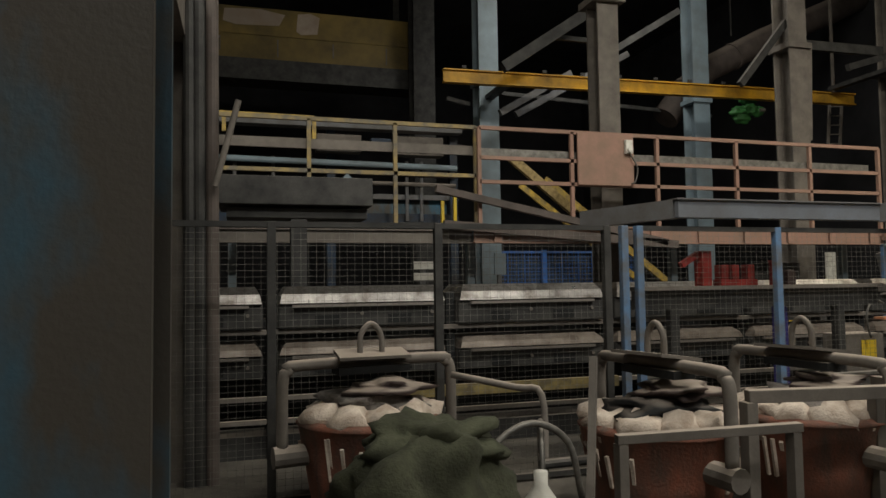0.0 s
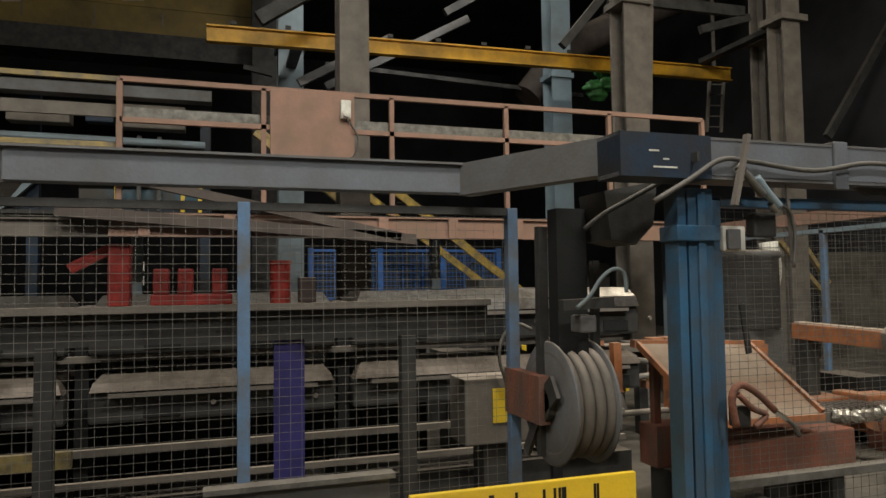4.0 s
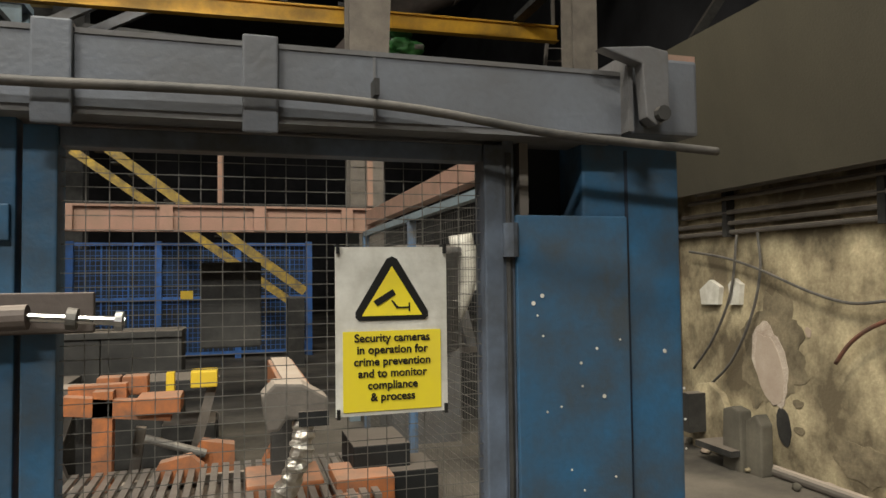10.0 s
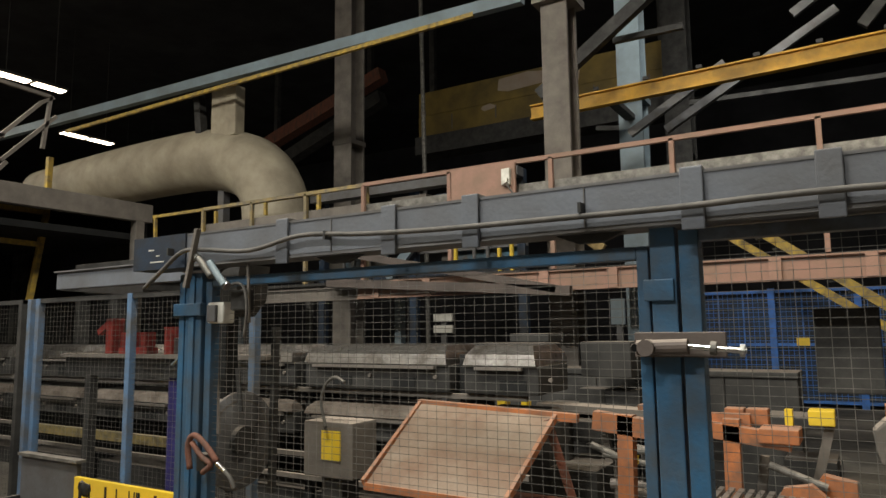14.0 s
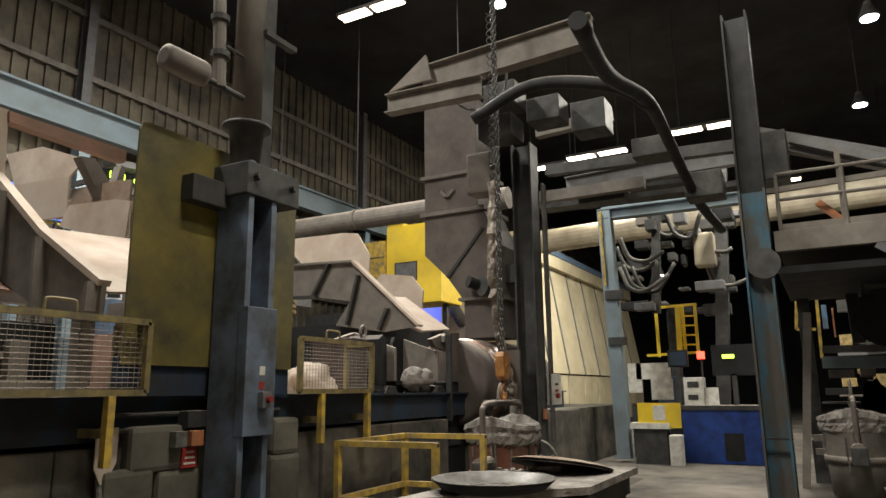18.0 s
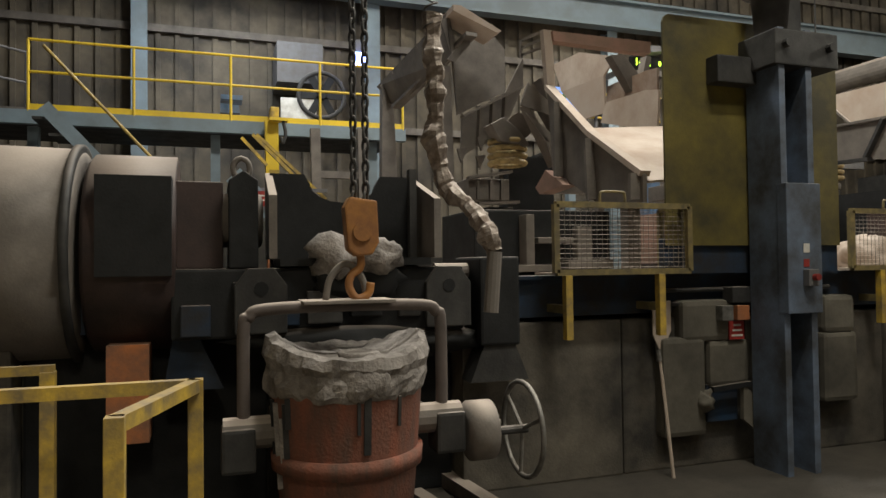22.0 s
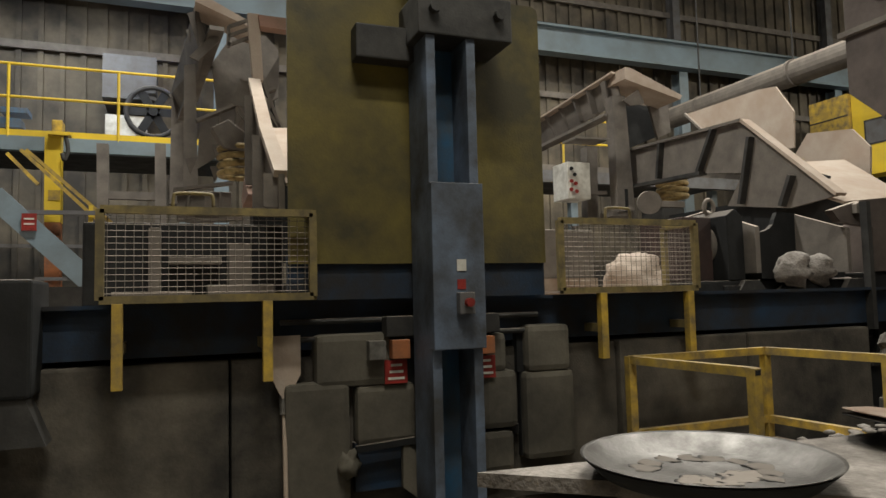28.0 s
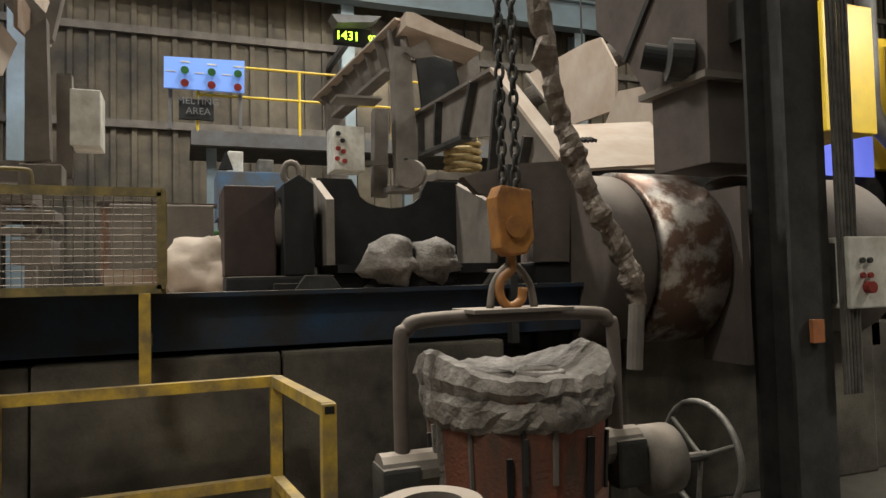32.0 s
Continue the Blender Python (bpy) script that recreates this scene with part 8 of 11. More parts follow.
part("leg", B(bar, (3.385, 3.6, 0.876), (3.396, 3.6, -0.164), 0.1, 0.1), DARKST, t)
t = thing("orange_gearbox", "rust-orange gearbox beside a black ribbed crate", "gearbox", "", (5.442, 2.5, 0.013))
part("case", boxes((4.95, 5.3, 2.3, 2.7, 0.13, 0.48)), ORANGE, t, bevel=0.02)
part("crate", boxes((5.083, 5.442, 2.5, 3, 0.013, 0.614)), BLACK, t, bevel=0.01)
part("crate_rib", B(bar, (5.116, 2.48, 0.439), (5.11, 2.48, 0.07), 0.03, 0.02), DARKST, t)
part("crate_rib", B(bar, (5.187, 2.48, 0.434), (5.181, 2.48, 0.063), 0.03, 0.02), DARKST, t)
part("crate_rib", B(bar, (5.258, 2.48, 0.429), (5.252, 2.48, 0.057), 0.03, 0.02), DARKST, t)
part("crate_rib", B(bar, (5.33, 2.48, 0.423), (5.324, 2.48, 0.05), 0.03, 0.02), DARKST, t)
part("crate_rib", B(bar, (5.403, 2.48, 0.418), (5.396, 2.48, 0.043), 0.03, 0.02), DARKST, t)
t = thing("mould_conveyor", "long two-tier mould conveyor with bright worn tops", "conveyor", "", (-1.5, 2.4, 0))


def mould_cap(x0, x1, z0, z1):
    """A shallow worn lid with sloping sides and dished ends."""
    bm = bmesh.new()
    e = 0.06
    rings = [[(x0, 2.12, z0), (x1, 2.12, z0), (x1, 2.78, z0), (x0, 2.78, z0)], [(x0 + 0.02, 2.14, z0 + 0.55 * (z1 - z0)), (x1 - 0.02, 2.14, z0 + 0.55 * (z1 - z0)), (x1 - 0.02, 2.76, z0 + 0.55 * (z1 - z0)), (x0 + 0.02, 2.76, z0 + 0.55 * (z1 - z0))], [(x0 + e, 2.22, z1), (x1 - e, 2.22, z1), (x1 - e, 2.68, z1), (x0 + e, 2.68, z1)]]
    rings = [[bm.verts.new(p) for p in r] for r in rings]
    for u, w in zip(rings, rings[1:]):
        for k in range(4):
            bm.faces.new((u[k], u[(k + 1) % 4], w[(k + 1) % 4], w[k]))
    bm.faces.new(rings[0][::-1])
    bm.faces.new(rings[-1])
    return bm


for z0, z1, drop in ((1.37, 1.52, 0.22), (0.92, 1.02, 0.20)):
    for k in range(7):
        x0 = -8.18 + 1.66 * k
        x1 = min(x0 + 1.53, 2.42)
        part("mould", boxes((x0, x1, 2.15, 2.75, z0 - drop, z0)), DARKST, t, bevel=0.02)
        part("mould_cap", mould_cap(x0 + 0.01, x1 - 0.01, z0, z1), GLINT if z0 > 1.2 else DULLCAP, t, "worn metal cap", bevel=0.012)
        part("cap_strip", boxes((x0 + 0.12, x1 - 0.12, 2.10, 2.14, z0 - 0.035, z0 - 0.012)), BRIGHT, t)
        for j in (0.32, 0.98):
            if x0 + j + 0.22 < x1:
                part("slot", boxes((x0 + j, x0 + j + 0.22, 2.143, 2.2, z0 - drop + 0.03, z0 - drop + 0.11)), BLACK, t)
                part("bolt", B(rod, (x0 + j + 0.42, 2.15, z0 - 0.1), (x0 + j + 0.42, 2.13, z0 - 0.1), 0.016, 8), DUSTY, t)
part("frame", boxes((-8.4, 2.42, 2.3, 2.7, 0.0, 0.2)), DARKST, t)
for k in range(7):
    part("stanchion", boxes((-8.27 + 1.66 * k, -8.19 + 1.66 * k, 2.25, 2.7, 0.0, 1.45)), BLACK, t)
for z in (0.32, 0.52, 1.1):
    part("guide_bar", boxes((-8.3, 2.3, 2.19, 2.23, z, z + 0.04)), DUSTY, t)
part("back_screen", boxes((-8.3, 0.9, 3.0, 3.05, 0.0, 1.2)), BLACK, t)
part("yellow_rail", boxes((-4.0, -1.6, 2.0, 2.05, 0.5, 0.6)), OLDYEL, t)
t = thing("red_press_head", "red clamp heads on a dusty rail behind the conveyor fence", "machine", "", (-0.7, 1.15, 0))
part("rail", boxes((-1.95, 0.72, 1.06, 1.22, 1.44, 1.475)), DUSTY, t)
part("rail_web", boxes((-1.95, 0.72, 1.12, 1.16, 1.28, 1.44)), DARKST, t)
for x in (-1.6, 0.2):
    part("leg", boxes((x, x + 0.08, 1.10, 1.18, 0, 1.28)), DARKST, t)
part("head", boxes((-1.285, -1.185, 1.08, 1.2, 1.475, 1.785)), RED, t, bevel=0.01)
part("arm", B(bar, (-1.28, 1.14, 1.76), (-1.46, 1.14, 1.66), 0.05, 0.05), RED, t)
part("base", boxes((-1.09, -0.70, 1.08, 1.2, 1.475, 1.53)), RED, t, bevel=0.008)
for x in (-1.08, -0.965, -0.80):
    part("jaw", boxes((x, x + 0.075, 1.09, 1.19, 1.53, 1.66)), RED, t, bevel=0.008)
part("head", B(rod, (-0.455, 1.14, 1.475), (-0.455, 1.14, 1.68), 0.055, 18), RED, t)
part("cap", B(rod, (-0.455, 1.14, 1.68), (-0.455, 1.14, 1.70), 0.06, 18), RED, t)
part("stub", boxes((-0.36, -0.27, 1.09, 1.19, 1.475, 1.61)), MAROON, t, bevel=0.01)
t = thing("press_plinth", "black steel plinth under the press row", "plinth", "", (2.4, 5.1, 0))
for k in range(5):
    part("panel", boxes((0.6 + 0.666 * k, 1.26 + 0.666 * k, 4.85, 5.35, 0, 1.14)), DARKST, t, bevel=0.01)
part("top_plate", boxes((0.6, 3.929, 4.83, 5.36, 1.142, 1.20)), DARKST, t, bevel=0.008)
t = thing("indigo_screen", "indigo welding screen behind the fence post", "screen", "", (-0.328, 1.15, -0.006))
part("curtain", boxes((-0.488, -0.328, 1.15, 1.17, -0.006, 1.434)), SCREENP, t)
t = thing("gauge_rack", "small white instrument panels far behind the fence", "panel", "", (-1.79, 8, 1.605))
part("panel", boxes((-2.179, -1.789, 8, 8.05, 1.806, 1.945)), WHITE, t)
part("panel", boxes((-2.18, -1.79, 8, 8.05, 1.605, 1.737)), WHITE, t)
part("post", boxes((-2.05, -1.95, 8.05, 8.1, 0, 1.9)), STEEL, t)
t = thing("lit_windows", "pale blue lit panel behind the column", "panel", "", (0.583, 10.5, 1.723))
part("pane", boxes((0.314, 0.583, 10.5, 10.55, 1.723, 2.215)), PBLUE, t)
part("post", boxes((0.4, 0.5, 10.55, 10.6, 0, 2.2)), STEEL, t)
t = thing("dark_canopy", "dark steel canopy box beside the walkway", "box", "", (-4.506, 3.3, -0.677))
part("top", boxes((-5.405, -3.814, 3.2, 4.1, 2.374, 2.672)), DARKST, t, bevel=0.01)
part("lower", boxes((-5.325, -3.859, 3.3, 4, 2.242, 2.351)), DARKST, t, bevel=0.01)
part("leg", boxes((-4.671, -4.506, 3.3, 3.5, -0.677, 2.231)), DARKST, t)
part("leg", boxes((-5.517, -5.399, 3.3, 3.45, -0.589, 2.22)), DARKST, t)
t = thing("vertical_pipes", "dark rusty pipes and lever beside the column", "pipe", "", (-5.379, 1.6, -0.102))
part("riser", B(rod, (-5.571, 1.6, 3.801), (-5.544, 1.6, -0.085), 0.05, 12), DARKST, t)
part("riser", B(rod, (-5.499, 1.6, 3.808), (-5.474, 1.6, -0.092), 0.05, 12), DARKST, t)
part("riser", B(rod, (-5.401, 1.6, 3.818), (-5.379, 1.6, -0.102), 0.05, 12), HOUSEB, t)
part("lever", B(rod, (-5.196, 1.5, 2.99), (-5.371, 1.5, 2.304), 0.025, 12), DUSTY, t)
part("insulation", B(lump, (-5.511, 1.7, 2.284), (0.068, 0.08, 0.135), 2.2, 0.35), DUST, t)
t = thing("ochre_girder", "ochre box girder with peeling paint high in the bay", "beam", "", (-4.0, 18, 8.0))
part("upper_web", boxes((-9.0, 0.25, 18.0, 18.4, 9.47, 10.35)), SOOTYEL, t, bevel=0.01)
part("lower_web", boxes((-9.0, 0.25, 17.97, 18.4, 8.66, 9.45)), SOOTYEL, t, bevel=0.01)
part("lower_flange", boxes((-9.0, 0.35, 17.7, 18.7, 7.96, 8.62)), DARKST, t, bevel=0.01)
for x0, x1, z0, z1 in ((-3.5, -2.76, 9.58, 10.3), (-5.75, -3.85, 9.75, 10.3), (-6.4, -5.8, 9.2, 9.44)):
    part("peeled_patch", B(plate, [(x0, z0 + 0.1), (x0 + 0.2 * (x1 - x0), z0), (x1 - 0.1 * (x1 - x0), z0 + 0.06), (x1, z1 - 0.12), (x0 + 0.6 * (x1 - x0), z1), (x0 + 0.05, z1 - 0.06)], 0.02, Matrix.Translation((0, 17.96 if z1 < 9.5 else 17.99, 0))), DUST, t, "bare peeled patch")
for k in range(5):
    part("bolt_row", boxes((-7.6 + 1.75 * k, -7.56 + 1.75 * k, 17.95, 17.97, 8.8 + 0.1 * (k % 2), 9.35)), DUSTY, t)
for x in (-8.6, -0.3):
    part("hanger", boxes((x, x + 0.2, 18.1, 18.3, 10.3, 13.0)), DARKST, t)
t = thing("wall_conduit", "pale galvanised conduit rising behind the platform", "pipe", "", (-6.2, 14, 0))
part("tube", B(rod, (-6.1, 14, 0), (-6.32, 14, 12.9), 0.065, 10), GALV, t)
for z in (3.0, 5.5, 8.0, 10.5):
    part("collar", B(rod, (-6.1 - 0.017 * z, 14, z), (-6.1 - 0.017 * z, 14, z + 0.08), 0.085, 10), DUSTY, t)
t = thing("casting_machine", "dark blue-grey casting machine with pipes behind the platform", "machine", "", (-3.4, 9.4, 0))
for x in (-6.0, -3.5, -1.0):
    part("leg", boxes((x - 0.08, x + 0.08, 9.3, 9.46, 0, 4.75)), NAVY, t)
part("head_beam", boxes((-6.1, -0.9, 9.0, 9.28, 4.56, 4.74)), STEEL, t, bevel=0.01)
part("pipe_run", B(rod, (-6.1, 9.1, 3.92), (-1.0, 9.1, 3.86), 0.06, 10), PBLUE, t)
part("pipe_run", B(rod, (-6.1, 9.2, 3.56), (-1.0, 9.2, 3.52), 0.04, 10), DUSTY, t)
part("pipe_run", B(rod, (-3.2, 9.2, 3.72), (-1.0, 9.2, 3.70), 0.03, 10), MAROON, t)
for q, m_ in (((-3.81, -2.95, 9.0, 9.3, 4.1, 4.43), DUSTY), ((-2.25, -1.3, 9.0, 9.3, 4.08, 4.45), DUSTY), ((-2.75, -2.35, 9.05, 9.3, 4.15, 4.4), NAVY), ((-5.2, -4.5, 9.05, 9.3, 3.2, 3.4), PBLUE)):
    part("valve_box", boxes(q), m_, t, bevel=0.02)
part("brace", B(bar, (-4.0, 9.1, 2.75), (-3.15, 9.1, 3.62), 0.08, 0.2), PBLUE, t)
part("low_frame", boxes((-6.1, -0.9, 9.32, 9.44, 2.75, 2.95)), NAVY, t)
part("low_frame", boxes((-3.4, -0.9, 9.34, 9.42, 3.24, 3.34)), STEEL, t)
part("panel", boxes((-6.1, -4.3, 9.5, 9.55, 2.7, 3.4)), TEAL, t)
part("panel", boxes((-2.9, -1.1, 9.5, 9.55, 2.75, 3.25)), TEAL, t)
for x in (-4.6, -5.3, -1.7, -2.0):
    part("riser", B(rod, (x, 9.25, 2.8), (x, 9.25, 4.0), 0.035, 8), STEEL, t)
for x, y, z in ((-2.29, 9.0, 3.27), (-1.33, 9.0, 3.19), (-1.07, 9.0, 3.42)):
    part("stop_post", boxes((x - 0.03, x + 0.03, y, y + 0.06, 2.75, z)), BRYEL, t, "yellow stop post")
part("stop_sill", boxes((-2.4, -0.9, 8.98, 9.35, 2.70, 2.75)), DARKST, t)
t = thing("roof_brace", "dark diagonal roof braces behind the crane beam", "brace", "", (1.026, 8, 2.902))
part("brace", B(bar, (-0.191, 8.5, 5.811), (2.184, 8.5, 7.435), 0.16, 0.22), DARKST, t)
part("brace", B(bar, (0.704, 11, 5.569), (2.577, 11, 6.658), 0.12, 0.16), STEEL, t)
part("brace", B(bar, (3.765, 11, 7.322), (5.695, 11, 8.526), 0.12, 0.16), DARKST, t)
part("brace", B(bar, (1.043, 9, 6.728), (2.242, 9, 6.71), 0.1, 0.1), DARKST, t)
part("brace", B(bar, (-0.251, 8, 3.906), (1.026, 8, 2.902), 0.1, 0.16), SPRING, t)
part("tie", B(bar, (-0.318, 12, 6.11), (0.269, 12, 6.004), 0.1, 0.1), DARKST, t)
part("brace", B(bar, (11.025, 8.2, 4.459), (12.917, 8.2, 7.046), 0.1, 0.16), DARKST, t)
part("brace", B(bar, (1.307, 11.5, 5.676), (4.474, 11.5, 7.459), 0.12, 0.16), STEEL, t)
part("tie", B(bar, (1.52, 13, 6.634), (8.151, 13, 6.389), 0.1, 0.1), DARKST, t)
t = thing("flue_duct", "brown flue duct with mitred elbows", "duct", "", (4.393, 9.5, 5.331))
part("duct", B(pipe, [(6.614, 13.052, 6.249), (7.338, 13.052, 7.125), (8.113, 13.052, 7.805), (10.107, 13.052, 8.818), (12.451, 13.052, 9.870), (14.266, 13.052, 10.698)], 0.39, 18), HOUSEB, t)
for p, q in (((7.313, 13.052, 7.094), (7.376, 13.052, 7.157)), ((8.964, 13.052, 8.230), (9.053, 13.052, 8.275)), ((11.250, 13.052, 9.322), (11.339, 13.052, 9.361))):
    part("seam_band", B(rod, p, q, 0.42, 18), HOUSEB, t)
part("hanger", B(rod, (9.0, 13.06, 8.9), (9.0, 13.06, 13.0), 0.03, 8), DARKST, t)
t = thing("duct_bracket", "grey steel duct support bracket", "bracket", "", (6.261, 7.7, 4.466))
part("post", B(bar, (6.351, 7.7, 6.554), (6.261, 7.7, 4.466), 0.3, 0.3), DUSTY, t)
part("arm", B(bar, (6.025, 7.7, 6.551), (8.575, 7.7, 6.59), 0.1, 0.2), DARKST, t)
part("strut", B(bar, (5.974, 7.7, 7.013), (4.76, 7.7, 5.582), 0.1, 0.14), DARKST, t)
part("strut", B(bar, (7.596, 7.7, 6.156), (8.7, 7.7, 6.498), 0.1, 0.14), DARKST, t)
t = thing("pendant_lamp", "green plastic hoist pendant hanging by a column", "pendant", "", (6.071, 9.3, 5.108))
part("cover", B(lump, (6.95, 10.4, 5.80), (0.245, 0.12, 0.147), 0, 0.5), GREEN, t)
part("cover", B(lump, (7.25, 10.4, 6.12), (0.249, 0.12, 0.147), 1.7, 0.5), GREEN, t)
part("cover", B(lump, (7.45, 10.4, 5.85), (0.251, 0.12, 0.148), 3.4, 0.5), GREEN, t)
part("cover", B(lump, (7.05, 10.4, 5.66), (0.247, 0.12, 0.148), 5.1, 0.5), GREEN, t)
part("cover", B(lump, (7.3, 10.4, 5.9), (0.249, 0.12, 0.147), 6.8, 0.5), GREEN, t)
part("lead", B(rod, (7.2, 10.4, 6.1), (7.2, 10.02, 6.25), 0.015, 6), RUBBER, t)
part("cap", B(rod, (7.5, 10.3, 5.85), (7.66, 10.3, 5.86), 0.05, 12), GALV, t)
t = thing("ladder", "narrow steel ladder in the rear bay", "ladder", "", (10.353, 11, 5.128))
part("stile", B(bar, (10.491, 11, 6.495), (10.353, 11, 5.128), 0.06, 0.06), DUSTY, t)
part("stile", B(bar, (10.907, 11, 6.527), (10.765, 11, 5.149), 0.06, 0.06), DUSTY, t)
part("rung", B(bar, (10.469, 11, 6.299), (10.87, 11, 6.328), 0.03, 0.03), DUSTY, t)
part("rung", B(bar, (10.46, 11, 6.038), (10.86, 11, 6.065), 0.03, 0.03), DUSTY, t)
part("rung", B(bar, (10.45, 11, 5.779), (10.85, 11, 5.804), 0.03, 0.03), DUSTY, t)
part("rung", B(bar, (10.441, 11, 5.519), (10.84, 11, 5.542), 0.03, 0.03), DUSTY, t)
part("rung", B(bar, (10.431, 11, 5.261), (10.83, 11, 5.282), 0.03, 0.03), DUSTY, t)
part("hanger", boxes((10.6, 10.66, 10.97, 11.03, 6.4, 13.0)), DUSTY, t)
t = thing("support_frame", "grey steel trestle behind the side fence", "frame", "", (7.277, 5.8, -0.174))
part("leg", B(bar, (6.901, 6.5, 2.029), (7.314, 6.5, 0.365), 0.12, 0.12), STEEL, t)
part("leg", B(bar, (7.862, 6.5, 2.026), (7.314, 6.5, 0.365), 0.12, 0.12), STEEL, t)
part("brace", B(bar, (9.026, 7.5, 2.268), (10.016, 7.5, 1.292), 0.08, 0.08), SPRING, t)
part("brace", B(bar, (9.538, 7.5, 2.269), (10.143, 7.5, 1.485), 0.08, 0.08), SPRING, t)
part("bright_door", boxes((8.115, 8.387, 9, 9.05, 1.417, 2.158)), WHITE, t)
part("cabinet", boxes((4.012, 4.656, 6.2, 6.8, 0.897, 1.836)), DARKST, t, bevel=0.02)
part("cabinet", boxes((6.522, 7.277, 5.8, 6.4, -0.174, 0.778)), DARKST, t, bevel=0.02)
t = thing("wall_sheeting", "large grey sloping sheet wall beyond the cell", "panel", "", (13.453, 8, -0.954))
part("sheet", boxes((10.484, 13.453, 8, 8.05, -0.954, 2.099)), CONC, t)
t = thing("yellow_skip", "bright yellow steel skip with grimy drips", "skip", "", (0.5, -0.2, 0))
part("back_plate", boxes((-0.03, 1.02, 0.10, 0.13, 0.28, 0.71)), BRYEL, t, bevel=0.004)
part("side_plate", boxes((-0.03, 0.0, -0.62, 0.10, 0.0, 0.47)), BRYEL, t, bevel=0.004)
part("side_plate", boxes((0.99, 1.02, -0.62, 0.10, 0.0, 0.47)), BRYEL, t, bevel=0.004)
part("front_lip", boxes((0.0, 1.02, -0.66, -0.60, 0.0, 0.44)), BRYEL, t, bevel=0.006)
part("front_post", boxes((-0.03, 0.12, -0.68, -0.6, 0.0, 0.46)), BRYEL, t, bevel=0.006)
part("floor_plate", boxes((0.0, 0.99, -0.6, 0.1, 0.02, 0.05)), BRYEL, t)
for k in range(14):
    x = 0.02 + 0.95 * random.random() ** 1.4
    part("drip", boxes((x, x + 0.012, 0.0975, 0.0995, 0.68 - random.uniform(0.08, 0.34), 0.68)), BLACK, t)
part("grime", B(lump, (0.1, 0.099, 0.64), (0.07, 0.003, 0.05), 2, 0.7, 2), BLACK, t)
t = thing("steel_bin", "grey-blue open steel bin with scratched sides", "bin", "", (-0.4, -0.2, 0))
part("back_plate", boxes((-0.80, -0.10, 0.16, 0.19, 0.2, 0.79)), STEEL, t, bevel=0.004)
part("rim", boxes((-0.82, -0.08, 0.14, 0.21, 0.78, 0.8)), GALV, t)
part("front_plate", boxes((-0.80, -0.08, -0.62, -0.59, 0.0, 0.50)), NAVY, t, bevel=0.004)
part("rim", boxes((-0.82, -0.06, -0.65, -0.57, 0.50, 0.525)), STEEL, t, bevel=0.004)
part("side_plate", boxes((-0.82, -0.79, -0.6, 0.16, 0.0, 0.5)), NAVY, t)
part("side_plate", boxes((-0.10, -0.07, -0.6, 0.16, 0.0, 0.5)), STEEL, t)
t = thing("steel_trestle", "dusty square-tube trestle frame in front of ladles", "trestle", "", (-2, -1.0, 0))
part("top_bar", B(bar, (-2.50, -0.88, 0.88), (-1.50, -1.17, 0.90), 0.07, 0.07), DUSTY, t, bevel=0.006)
part("top_bar", B(bar, (-1.53, -1.13, 0.90), (-1.42, -0.72, 0.89), 0.06, 0.06), DUSTY, t, bevel=0.006)
part("leg", boxes((-2.53, -2.46, -0.92, -0.85, 0, 0.85)), DUSTY, t, bevel=0.004)
part("leg", boxes((-1.56, -1.49, -1.20, -1.13, 0, 0.87)), DUSTY, t, bevel=0.004)
part("leg", boxes((-1.46, -1.39, -0.76, -0.69, 0, 0.86)), DUSTY, t, bevel=0.004)
part("cross_bar", B(bar, (-3.40, -1.03, 0.745), (-2.42, -1.17, 0.765), 0.055, 0.045), DUSTY, t, bevel=0.004)
part("leg", boxes((-3.40, -3.35, -1.06, -1.0, 0, 0.72)), DUSTY, t)
part("leg", boxes((-2.48, -2.43, -1.19, -1.13, 0, 0.74)), DUSTY, t)
# ---- floor ladles beside the fence ----


